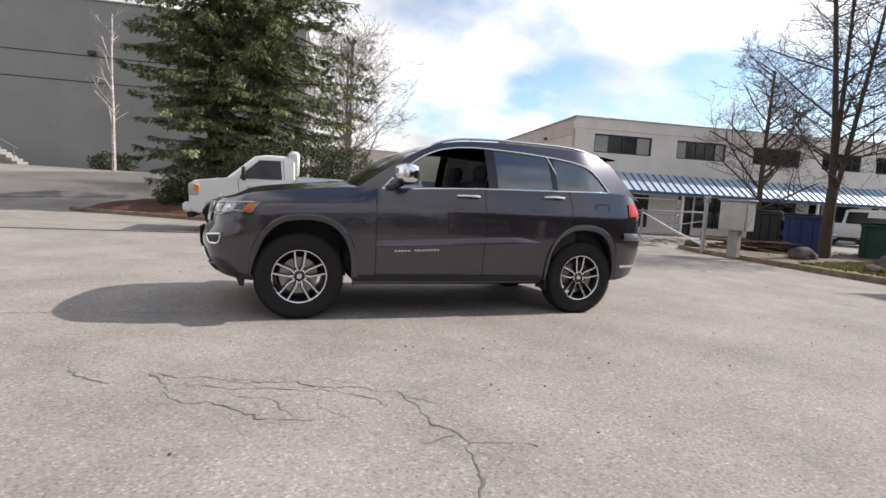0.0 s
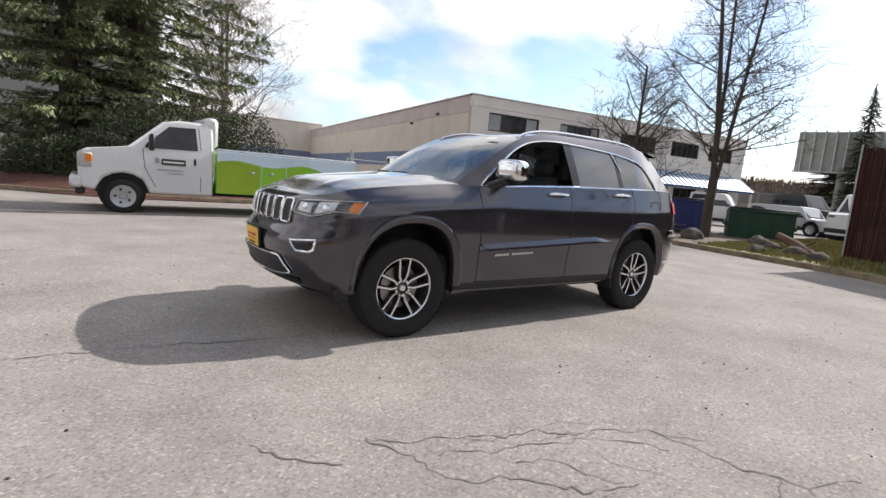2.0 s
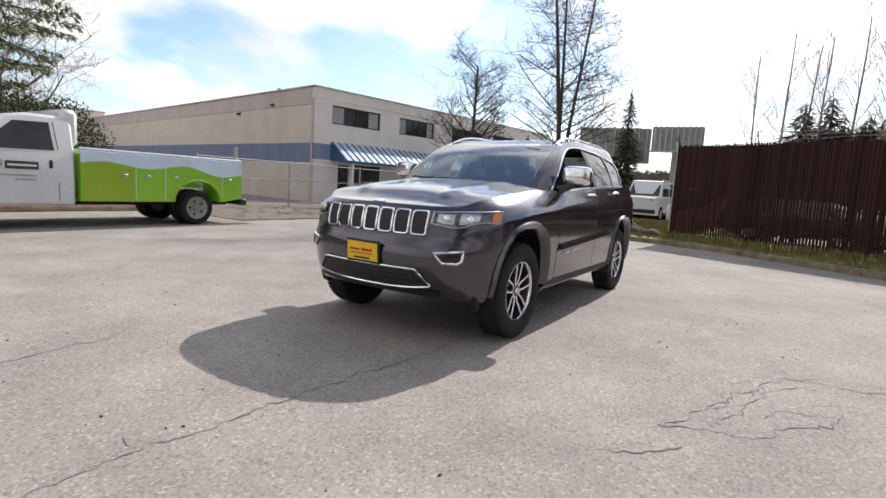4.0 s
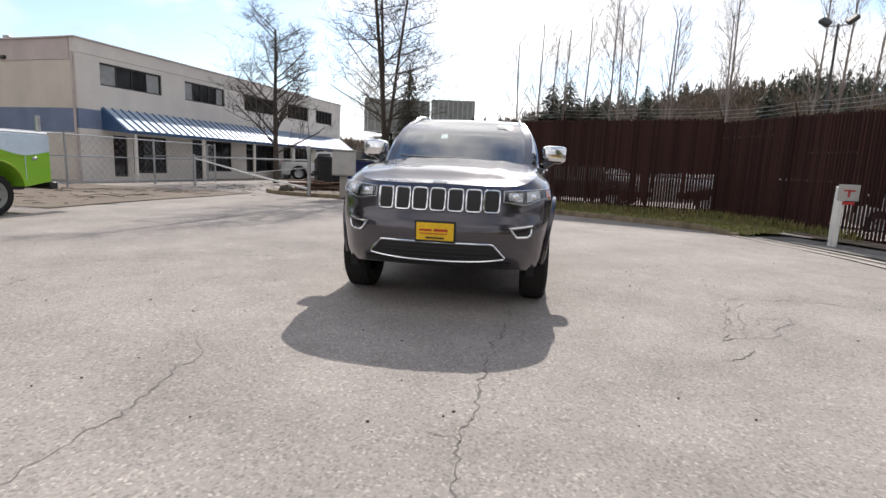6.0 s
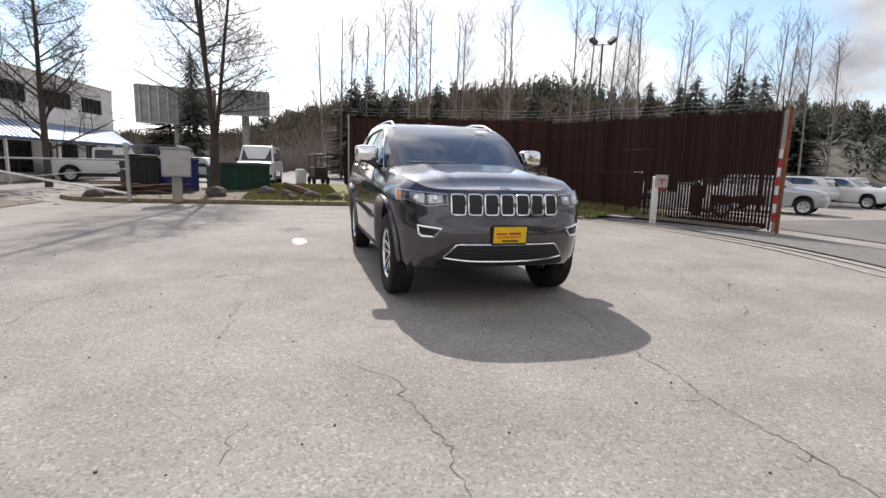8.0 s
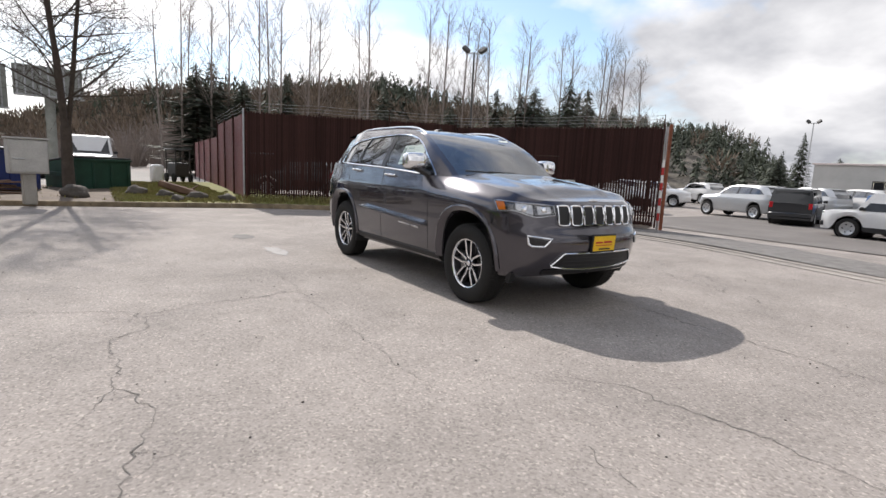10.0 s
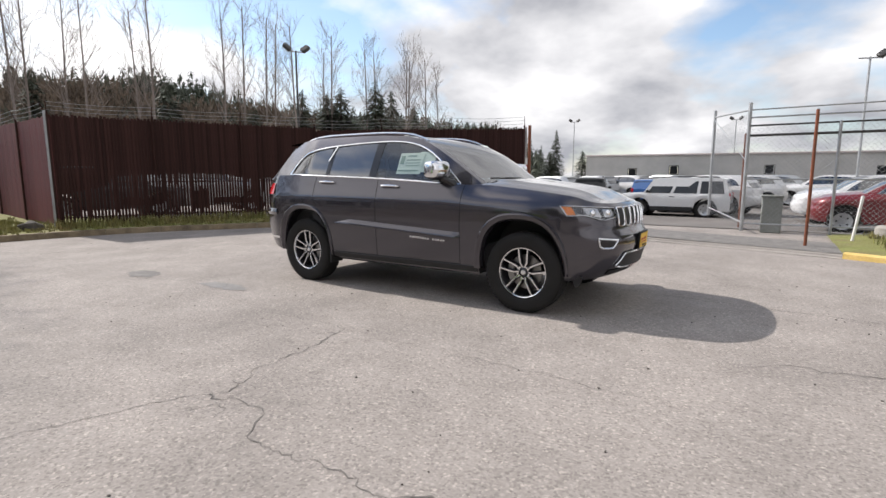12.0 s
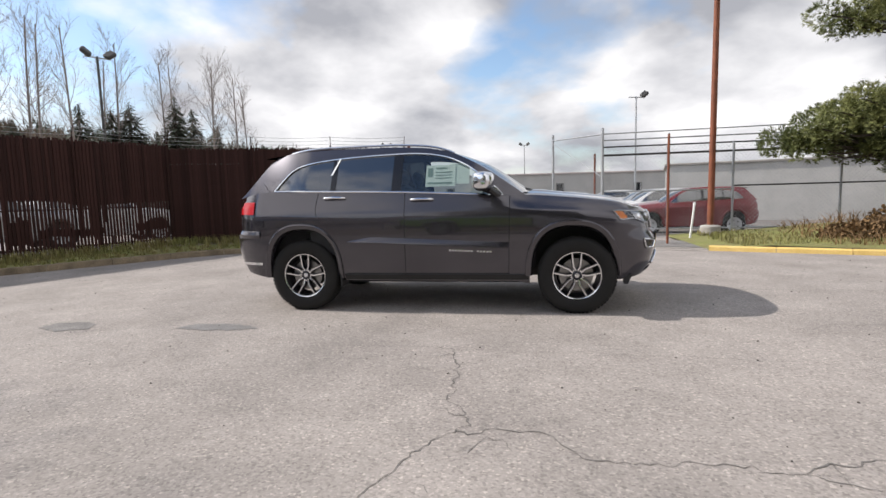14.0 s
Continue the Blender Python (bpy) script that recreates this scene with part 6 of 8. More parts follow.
# ---- billboards ----
def billboard(x0, y0, x1, y1, lo, hi, label):
    b = thing("billboard", label, "billboard", pose((x0 + x1) / 2, (y0 + y1) / 2, 0, 0, 0, math.degrees(math.atan2(y1 - y0, x1 - x0))), group="billboards")
    w = math.dist((x0, y0), (x1, y1))
    part("panel", Shape().box((0, 0, (lo + hi) / 2), (w, 0.25, hi - lo), None, 0.02), BOARD_BACK, b)
    for k in range(9):
        part("stringer", Shape().box((lerp(-w / 2, w / 2, (k + 0.5) / 9), -0.2, (lo + hi) / 2), (0.1, 0.15, hi - lo + 0.3)), GALV, b)
    part("walkway", Shape().box((0, -0.7, lo - 0.1), (w, 1.0, 0.08)), GALV, b)
    part("column", Shape().tube([(0, 0, 0), (0, 0, lo)], 0.35, 14), BOARD_BACK, b)


billboard(-49.2, -16.2, -50.7, -9.3, 4.7, 8.1, "back of a large roadside billboard on a column")
billboard(-48.3, -8.7, -48.8, -4.2, 5.7, 8.0, "smaller roadside billboard seen from behind")

# ---- trees ----
def bare_tree(name, label, x, y, z, height, seed, r0, material, levels=4, lead=2, spread_=0.55, first=0.28, sides_=6, twigs=True, m=None, limbs_=13, reach=0.62, thick=0.38, fan=(7, 5, 4), lift_=0.07, fine_=0.004, round_=0.45, fork=None):
    rng = random.Random(seed)
    trunk, limbs = Shape(), Shape()

    def grow(p, d, length, r, level):
        pts, rad = [p], [r]
        n = 5 if level < 2 else 4
        for k in range(n):
            d = (d + Vector((rng.gauss(0, (0.022, 0.08, 0.11, 0.14, 0.14)[level]), rng.gauss(0, (0.022, 0.08, 0.11, 0.14, 0.14)[level]), rng.gauss(lift_, 0.05) if level else 0.03))).normalized()
            p = p + d * length / n
            pts.append(p)
            rad.append(r * lerp(1, 0.45 if level else 0.35, (k + 1) / n))
        tgt = trunk if level == 0 else limbs
        tgt.tube(pts, rad, max(3, sides_ - level), caps=False)
        if level >= levels:
            return
        kids = {0: limbs_, 1: fan[0], 2: fan[1], 3: fan[2]}[level] if twigs else {0: 9, 1: 5, 2: 3, 3: 3}[level]
        for k in range(kids):
            s = lerp(first if level == 0 else 0.22, 1.0, (k + rng.random()) / kids)
            i = min(int(s * n), n - 1)
            q = pts[i].lerp(pts[i + 1], s * n - i)
            side = Vector((rng.gauss(0, 1), rng.gauss(0, 1), rng.uniform(-0.2, 0.5))).normalized()
            axis = (pts[i + 1] - pts[i]).normalized()
            out = (side - axis * side.dot(axis)).normalized()
            ang = rng.uniform(0.6, 1.05) * spread_ * 1.6
            dd = (axis * math.cos(ang) + out * math.sin(ang) + Vector((0, 0, 0.12))).normalized()
            ln = length * (reach * lerp(1.0, round_, s) * rng.uniform(0.8, 1.15) if level == 0 else rng.uniform(0.38, 0.62))
            grow(q, dd, ln, max(rad[i] * (thick if level == 0 else 0.5), 0.006 if not twigs else fine_), level + 1)

    root = thing(name, label, "tree", m if m is not None else pose(x, y, z))
    if fork:
        trunk.tube([(0, 0, 0), (0.02, 0, fork * 0.5), (0, 0.02, fork)], [r0 * 1.15, r0, r0 * 0.9], 9, caps=False)
        for k in range(lead):
            a = 2 * math.pi * (k + rng.uniform(-0.15, 0.15)) / lead
            lean = rng.uniform(0.09, 0.20) if k else 0.02
            grow(Vector((0.02 * math.cos(a), 0.02 * math.sin(a), fork - rng.uniform(0.0, 0.5) * (k > 0))), Vector((math.cos(a) * lean, math.sin(a) * lean, 1)).normalized(), (height - fork) * (rng.uniform(0.78, 0.95) if k else 1), r0 * (0.50 if k else 0.62), 0)
        lead = 0
    for k in range(lead):
        tilt = Vector((0.02, 0.0, 1)).normalized()
        grow(Vector((0, 0, 0)) if k == 0 else Vector((0.02 * k, 0.03, height * 0.16)), tilt if k == 0 else (tilt + Vector((0.02, -0.13, 0))).normalized(), height * (1 if k == 0 else 0.84), r0 * (1 if k == 0 else 0.8), 0)
    part("trunk", trunk, material, root)
    part("crown", limbs, material, root)
    return root


bare_tree("street_tree", "leafless tall tree with several upright stems in the grass verge", -13.05, -4.45, 0.02, 10.2, 5, 0.15, BARK, 3, 3, 0.98, 0.06, limbs_=22, reach=0.36, thick=0.34, fan=(8, 6, 3), lift_=0.05, fine_=0.0062, round_=0.26, fork=2.0)
bare_tree("street_tree", "leafless rounded tree before the shop building", -19.4, -11.9, -0.08, 7.7, 11, 0.15, BARK, 4, 1, 0.88, 0.20, limbs_=24, reach=0.46, thick=0.42, fan=(8, 5, 4), lift_=0.04, fine_=0.006, round_=0.45)
bare_tree("young_birch", "dead white birch in front of the grey wall", 10.6, -31.5, 1.7, 9.4, 6, 0.14, BIRCH, 2, 1, 0.62, 0.22, twigs=False, reach=0.26, thick=0.45)
bare_tree("spreading_tree", "leafless spreading tree beyond the conifers", -2.8, -25, 0.2, 9.5, 17, 0.15, BARK_FAR, 4, 2, 0.8, 0.10, limbs_=20, reach=0.5, fan=(7, 5, 4), fine_=0.008)

# bare birches behind the fence: four grown, the rest copied
GROVE = [(-38.6, 1.9, 13.0), (-43.2, 6.0, 15.0), (-38.7, 8.4, 14.5), (-42.4, 10.3, 14.7), (-43.6, 13.4, 15.1), (-34.6, 15.1, 14.8), (-33.4, 22.0, 15.2), (-30.3, 25.0, 13.8), (-34.2, 31.5, 13.7), (-28.9, 31.6, 13.2), (-25.8, 33.5, 13.0), (-24.4, 35.1, 12.2), (-32.6, 23.6, 14.6), (-32.0, 30.3, 14.4), (-30.2, 34.8, 13.7), (-29.3, 38.1, 13.4), (-28.1, 42.5, 12.7), (-37.3, 0.4, 11.5), (-38.7, 4.0, 12.7), (-39.9, 7.8, 15.0), (-35.3, 26.7, 15.2), (-34.8, 20.9, 14.9), (-41, 17.5, 15.0), (-37, 12.0, 13.5), (-46, 3.5, 14.0)]
random.seed(31)
grown = []
for k, (x, y, h) in enumerate(GROVE):
    if k < 4:
        t = bare_tree("birch", "tall leafless birch behind the fence", x, y, land(x, y) - 0.03, 14.0, 40 + k, 0.11, BARK_FAR, 3, 1, 0.54, 0.38, 5, limbs_=17, reach=0.24, thick=0.36, fan=(6, 4, 3), lift_=0.09, fine_=0.0082, round_=0.5)
        tagged(t, group="birches behind the fence")
        grown.append(t)
        t.scale = (h / 14.0,) * 3
    else:
        src = grown[k % 4]
        keep = tuple(src.scale)
        src.scale = (h / 14.0,) * 3
        copy_thing(src, pose(x, y, land(x, y) - 0.03, 0, 0, random.uniform(0, 360)))
        src.scale = keep


def spray(s, p, d, size, rng, flat=0.25):
    """A drooping fan of needle leaves."""
    side = d.cross(Vector((0, 0, 1)))
    side = side.normalized() if side.length > 1e-4 else Vector((1, 0, 0))
    up = side.cross(d).normalized()
    for k in range(3):
        a = rng.uniform(-0.9, 0.9)
        dd = (d * math.cos(a) + side * math.sin(a) + up * rng.uniform(-flat, flat) - Vector((0, 0, rng.uniform(0.0, 0.45)))).normalized()
        ln = size * rng.uniform(0.6, 1.15)
        w = dd.cross(up).normalized() * ln * rng.uniform(0.10, 0.2)
        q = p + dd * ln
        mid = p + dd * ln * 0.5
        s.add([p, mid + w, q - Vector((0, 0, 0.08 * ln)), mid - w], [(0, 1, 2, 3)])


def big_conifer(name, label, x, y, z, height, radius, seed, whorls, gap_low, material=NEEDLE, per=6, density=1.0):
    """Limbs in uneven whorls, each a drooping shelf of needle sprays with sky between the shelves."""
    rng = random.Random(seed)
    root = thing(name, label, "tree", pose(x, y, z))
    wood, leaves = Shape(), Shape()
    wood.tube([(0, 0, 0), (0.05, 0, height * 0.5), (0, 0.04, height)], [0.30, 0.2, 0.03], 9)
    for wv in range(whorls):
        q = wv / (whorls - 1)
        h = lerp(gap_low, height * 0.99, q) + rng.gauss(0, 0.15)
        reach = radius * (1 - q) ** 0.7 * lerp(0.62, 1.0, min(q * 3.5, 1)) + 0.15
        turn = rng.random()
        for k in range(per):
            a = 2 * math.pi * (k + turn + rng.uniform(-0.35, 0.35)) / per
            r = reach * rng.choice((0.55, 0.75, 0.9, 1.0, 1.08, 1.2))
            d = Vector((math.cos(a), math.sin(a), rng.uniform(-0.12, 0.22)))
            pts = []
            n = 6
            for j in range(n + 1):
                s = j / n
                pts.append(Vector((0, 0, h)) + Vector((d.x * r * s, d.y * r * s, r * (d.z * s - 0.36 * s * s + 0.24 * s ** 3))))
            wood.tube(pts, [lerp(0.036, 0.006, j / n) * (0.4 + radius / 9) for j in range(n + 1)], 4, caps=False)
            for _ in range(int((8 + r * 15) * density)):
                s = rng.random() ** 0.6
                i = min(int(s * n), n - 1)
                p = pts[i].lerp(pts[i + 1], s * n - i)
                ax = (pts[i + 1] - pts[i]).normalized()
                sd = ax.cross(Vector((0, 0, 1))).normalized() * rng.choice((-1, 1))
                off = sd * rng.random() ** 1.4 * 0.42 * min(r * 0.34, 0.95) * (1.2 - s * 0.6)
                c = p + off - Vector((0, 0, off.length * rng.uniform(0.05, 0.55)))
                spray(leaves, c, (ax + sd * rng.uniform(0.2, 0.9)).normalized(), rng.uniform(0.13, 0.28), rng, 0.5)
                spray(leaves, c - Vector((0, 0, 0.06)), (ax * 0.6 + sd * rng.uniform(-0.5, 0.9)).normalized(), rng.uniform(0.12, 0.26), rng, 0.9)
    part("trunk", wood, BARK, root)
    part("crown", leaves, material, root, smooth=0)
    return root


big_conifer("spruce", "large dark green drooping conifer beside the truck", 3.7, -17.3, 0.3, 19.0, 3.5, 2, 48, 0.7, per=8, density=1.45)
big_conifer("spruce", "second tall conifer grown into its neighbour", 1.7, -18.6, 0.3, 20.0, 4.8, 9, 48, 0.7, per=8, density=1.35)


def far_conifer(s, x, y, z, h, r, rng, tiers=15, per=12, leaf=0.55, ragged=0.5):
    for t in range(tiers):
        q = t / tiers
        tier = r * (1 - q) ** 0.75 * lerp(0.8, 1.0, min(q * 5, 1)) * rng.uniform(0.7, 1.12) + 0.1
        for k in range(per):
            z0 = z + h * lerp(0.06, 0.97, q) + h / tiers * rng.uniform(-ragged, ragged)
            a = 2 * math.pi * (k + rng.random()) / per
            l = tier * rng.uniform(0.35, 1.2)
            w = leaf * l * rng.uniform(0.5, 1.1)
            dx, dy = math.cos(a), math.sin(a)
            dz = h / tiers * rng.uniform(-1.4, 0.5)
            i = rng.uniform(0.0, 0.5) * l
            s.add([(x + dx * i, y + dy * i, z0 + h / tiers * 0.3), (x + dx * l * 0.65 - dy * w * 0.5, y + dy * l * 0.65 + dx * w * 0.5, z0 + dz * 0.4), (x + dx * l, y + dy * l, z0 + dz), (x + dx * l * 0.65 + dy * w * 0.5, y + dy * l * 0.65 - dx * w * 0.5, z0 + dz * 0.4)], [(0, 1, 2, 3)])


rng_f = random.Random(77)
ROW = [(-43.3, 4.9, 9.7, 2.2), (-47.0, 12.4, 10.4, 1.7), (-52.7, 9.7, 9.9, 2.0), (-48.2, 23.9, 11.2, 2.0), (-32.4, 27.2, 9.6, 1.7), (-31.7, 31.3, 10.3, 2.2), (-28.2, 32.2, 10.7, 1.7), (-29.7, 36.4, 10.5, 1.6), (-32.6, 22.2, 7.5, 1.7), (-32.8, 30.6, 9.7, 2.0), (-32.1, 37.8, 10.6, 1.5), (-32.2, 43.8, 9.9, 1.6), (-39.9, 3.2, 8.8, 2.3), (-42.1, 7.1, 8.3, 2.0), (-54.0, -14.3, 8.7, 2.6), (-48.9, -11.2, 12.2, 1.25), (-22.0, 59.9, 5.0, 1.5), (-32.9, 44.3, 9.8, 1.8), (-2.5, -62, 9.5, 1.6), (-51.0, 139.0, 15.0, 1.9), (-44.5, 143.0, 9.0, 2.2)]
for x, y, h, r in ROW:
    t = thing("fir", "dark narrow fir standing beyond the fence", "tree", pose(x, y, land(x, y) - 0.02), group="firs beyond the fence")
    part("trunk", Shape().tube([(0, 0, 0), (0, 0, h * 0.97)], [0.2, 0.03], 6), BARK, t)
    c = Shape()
    far_conifer(c, 0, 0, 0, h, r * 1.85, rng_f, 34, 30, 0.32, 1.3)
    part("crown", c, NEEDLE_FAR, t, smooth=0)

# wooded hills
CREST_AT = (111, 112.7, 115.3, 118, 125, 140, 146, 150, 156, 162, 168, 174, 179, 186, 212)
CREST = (0.0, 3.0, 9.0, 13.0, 14.0, 15.0, 18.0, 22.0, 22.0, 20.0, 17.0, 15.5, 12.0, 5.0, 3.5)


def ridge(name, label, a0, a1, dist, base, seed, depth=60):
    rows = []
    n = 70
    for k in range(n + 1):
        a = radians(lerp(a0, a1, k / n))
        tall = float(np.interp(lerp(a0, a1, k / n), CREST_AT, CREST))
        row = []
        for w in np.linspace(0, 1, 8):
            r = dist + depth * w
            hgt = base + (tall - base) * math.sin(w * math.pi * 0.5) + 1.2 * noise.noise((a * 40, w * 3, seed))
            row.append((r * math.cos(a), r * math.sin(a), hgt))
        rows.append(row)
    lone(name, Shape().grid(rows), HILL, label, "hill", "structure")
    return rows


hill_rows = ridge("hill_west", "wooded hillside behind the fence", 111, 212, 105, -1, 2.0, 80)
woods, bare_woods = Shape(), Shape()
for k in range(3000):
    station = rng_f.randrange(1, 70)
    row = hill_rows[station]
    low = ease(48, 54, station)
    p = row[rng_f.randrange(1, 8) if k % 2 else rng_f.randrange(4, 8)]
    x, y = p[0] + rng_f.uniform(-6, 6), p[1] + rng_f.uniform(-6, 6)
    dens = noise.noise((x * 0.03, y * 0.03, 5)) + rng_f.gauss(0, 0.12)
    if dens > (-0.4 if station < 12 else -0.12 if station < 34 else 0.14) + 0.2 * low:
        h = rng_f.uniform(4.5, 13.0) * lerp(1, 0.5, low) * lerp(0.62, 1.0, ease(2, 26, station))
        far_conifer(woods, x, y, p[2] - 0.8, h, h * rng_f.uniform(0.26, 0.42), rng_f, 7, 8)
    else:
        h, r = rng_f.uniform(5.0, 8.5) * lerp(1, 0.6, low), rng_f.uniform(2.0, 3.4)
        for _ in range(46):
            u = Vector((rng_f.gauss(0, 1), rng_f.gauss(0, 1), rng_f.gauss(0.3, 0.8))).normalized() * rng_f.uniform(0.4, 1.0)
            c = Vector((x, y, p[2] + h * 0.5)) + Vector((u.x * r, u.y * r, u.z * h * 0.5))
            w = Vector((rng_f.gauss(0, 1), rng_f.gauss(0, 1), rng_f.gauss(0, 0.5))).normalized() * 0.22
            d = (u + Vector((0, 0, 0.8))).normalized() * rng_f.uniform(0.9, 1.8)
            bare_woods.add([c - w, c + w, c + d], [(0, 1, 2)])
lone("woods", woods, NEEDLE_FAR, "distant mixed conifer woods on the hillside", "woods", "stuff", smooth=0)
lone("bare_woods", bare_woods, TWIG_FAR, "distant leafless brown woods on the hillside", "woods", "stuff", smooth=0)
scrub = Shape()
for k in range(420):
    a, r = radians(rng_f.uniform(140, 205)), rng_f.uniform(60, 100)
    x, y, h = r * math.cos(a), r * math.sin(a), rng_f.uniform(3.0, 7.0) * lerp(1.0, 0.5, ease(radians(176), radians(186), a))
    for _ in range(14):
        dx, dy = rng_f.gauss(0, 0.9), rng_f.gauss(0, 0.9)
        scrub.tube([(x + dx * 0.2, y + dy * 0.2, 0), (x + dx * 0.7, y + dy * 0.7, h * 0.55), (x + dx * 1.5, y + dy * 1.5, h * rng_f.uniform(0.75, 1.1))], [0.07, 0.05, 0.02], 3, caps=False)
lone("scrub", scrub, BARK_FAR, "leafless brown scrub before the hills", "scrub", "stuff", smooth=0)


# hedges, mulch, dry grass, pine
def leafy(name, label, blobs, material, seed, leaf=0.09, count=900, category="hedge"):
    rng = random.Random(seed)
    root = thing(name, label, category)
    s, tw = Shape(), Shape()
    for cx, cy, cz, rx, ry, rz in blobs:
        for _ in range(14):
            u = Vector((rng.gauss(0, 1), rng.gauss(0, 1), abs(rng.gauss(0, 1)))).normalized()
            tw.tube([(cx, cy, cz - rz * 0.8), (cx + u.x * rx * 0.5, cy + u.y * ry * 0.5, cz + (u.z - 0.4) * rz * 0.5), (cx + u.x * rx, cy + u.y * ry, cz + u.z * rz)], [0.03, 0.02, 0.006], 4, caps=False)
        for _ in range(count):
            u = Vector((rng.gauss(0, 1), rng.gauss(0, 1), rng.gauss(0, 1))).normalized() * rng.uniform(0.25, 1.08) ** 0.5
            k = 1 + 0.25 * noise.noise((u.x * 2 + cx, u.y * 2 + cy, u.z * 2))
            p = Vector((cx + u.x * rx * k, cy + u.y * ry * k, max(cz + u.z * rz * k, cz - rz * 0.9)))
            d = (u + Vector((rng.gauss(0, 0.6), rng.gauss(0, 0.6), rng.gauss(0.2, 0.5)))).normalized()
            w = d.orthogonal().normalized()
            w = (Matrix.Rotation(rng.uniform(0, 6.28), 3, d) @ w) * leaf * 0.4
            s.add([p, p + d * leaf * 0.5 + w, p + d * leaf, p + d * leaf * 0.5 - w], [(0, 1, 2, 3)])
    part("branching", tw, BARK, root)
    part("leaves", s, material, root, smooth=0)
    return root


leafy("hedge", "dark clipped evergreen hedge below the conifers", [(4.4, -15.2, 0.6, 1.0, 0.9, 0.7), (3.4, -14.6, 0.8, 1.3, 1.0, 0.9), (1.8, -14.4, 1.3, 1.5, 1.1, 1.5), (0.2, -14.8, 1.5, 1.5, 1.2, 1.7), (-1.4, -15.6, 1.4, 1.4, 1.1, 1.6)], SHRUB, 4, 0.07, 8000)
leafy("shrub", "low round evergreen shrubs at the hall's foot", [(11.2, -33.6, 2.2, 1.3, 0.9, 0.75), (6.2, -33.0, 2.1, 1.5, 0.9, 0.75), (4.6, -32.0, 2.0, 1.3, 0.9, 0.8)], SHRUB, 5, 0.14, 1500, "shrub")
mul = []
for k in range(25):
    row = []
    for j in range(13):
        u, v = k / 24, j / 12
        x, y = lerp(8.0, -2.5, u), lerp(-11.9 - 3.2 * ease(0.55, 0.0, u), -19.5, v)
        hump = math.sin(math.pi * min(u * 1.0, 1)) ** 0.5 * math.sin(math.pi * v) ** 0.7
        row.append((x, y, land(x, y) + 0.02 + 0.62 * hump + 0.05 * noise.noise((x * 2, y * 2, 0))))
    mul.append(row)
lone("mulch_bed", Shape().grid(mul), MULCH, "raised bed of red-brown bark mulch under the conifers", "flower bed", "structure")
kerb("kerb_bed", "low concrete edging round the mulch bed", [(8.2, -15.6), (5.5, -13.6), (2.5, -12.2), (-2.4, -11.8)], KERB_DIRTY, 8, "kerb_stone")
random.seed(14)
spots = []
for _ in range(1500):
    u, v = random.random(), random.random() ** 1.3
    x = lerp(6.6, 13.0, u)
    y = lerp(4.9 - (x - 6.4) * 0.42, 8.0, v)
    spots.append((x, y, 0.05 + 0.35 * v * ease(6.3, 8.2, x)))
lone("dry_bank", Shape().grid([[(lerp(4.4, 13.0, u), lerp(lerp(4.85, 1.0, ease(0, 1, u)) if u > 0.15 else 4.85, 8.6, v), 0.004 + ease(0.0, 0.14, u) * (0.078 + 0.33 * v * ease(0.15, 0.5, u) * math.sin(math.pi * min(v * 0.7 + 0.1, 1)))) for v in np.linspace(0, 1, 9)] for u in np.linspace(0, 1, 16)]), GRASS, "grass strip behind the yellow kerb", "grass", "structure")
blades("dry_grass", "clumps of tall dry tan grass behind the yellow kerb", spots[:700], 0.26, DRY, 1.8, 0.008)
leafy("dry_brush", "low tangled heap of dry tan brush behind the yellow kerb", [(7.7, 5.9, 0.18, 0.7, 0.6, 0.26), (8.7, 5.6, 0.26, 0.9, 0.8, 0.40), (9.9, 5.3, 0.30, 1.0, 0.9, 0.48), (11.2, 5.0, 0.32, 1.1, 0.9, 0.52), (9.2, 6.7, 0.30, 1.0, 0.8, 0.5), (10.7, 6.4, 0.34, 1.1, 0.9, 0.55)], DRY, 12, 0.085, 2600, "brush")
spots = [(random.uniform(5.0, 7.2), random.uniform(5.0, 8.4), 0.06) for _ in range(500)]
blades("strip_grass", "short green grass round the pole's foot", spots, 0.12, BLADE, 0.6, 0.010)


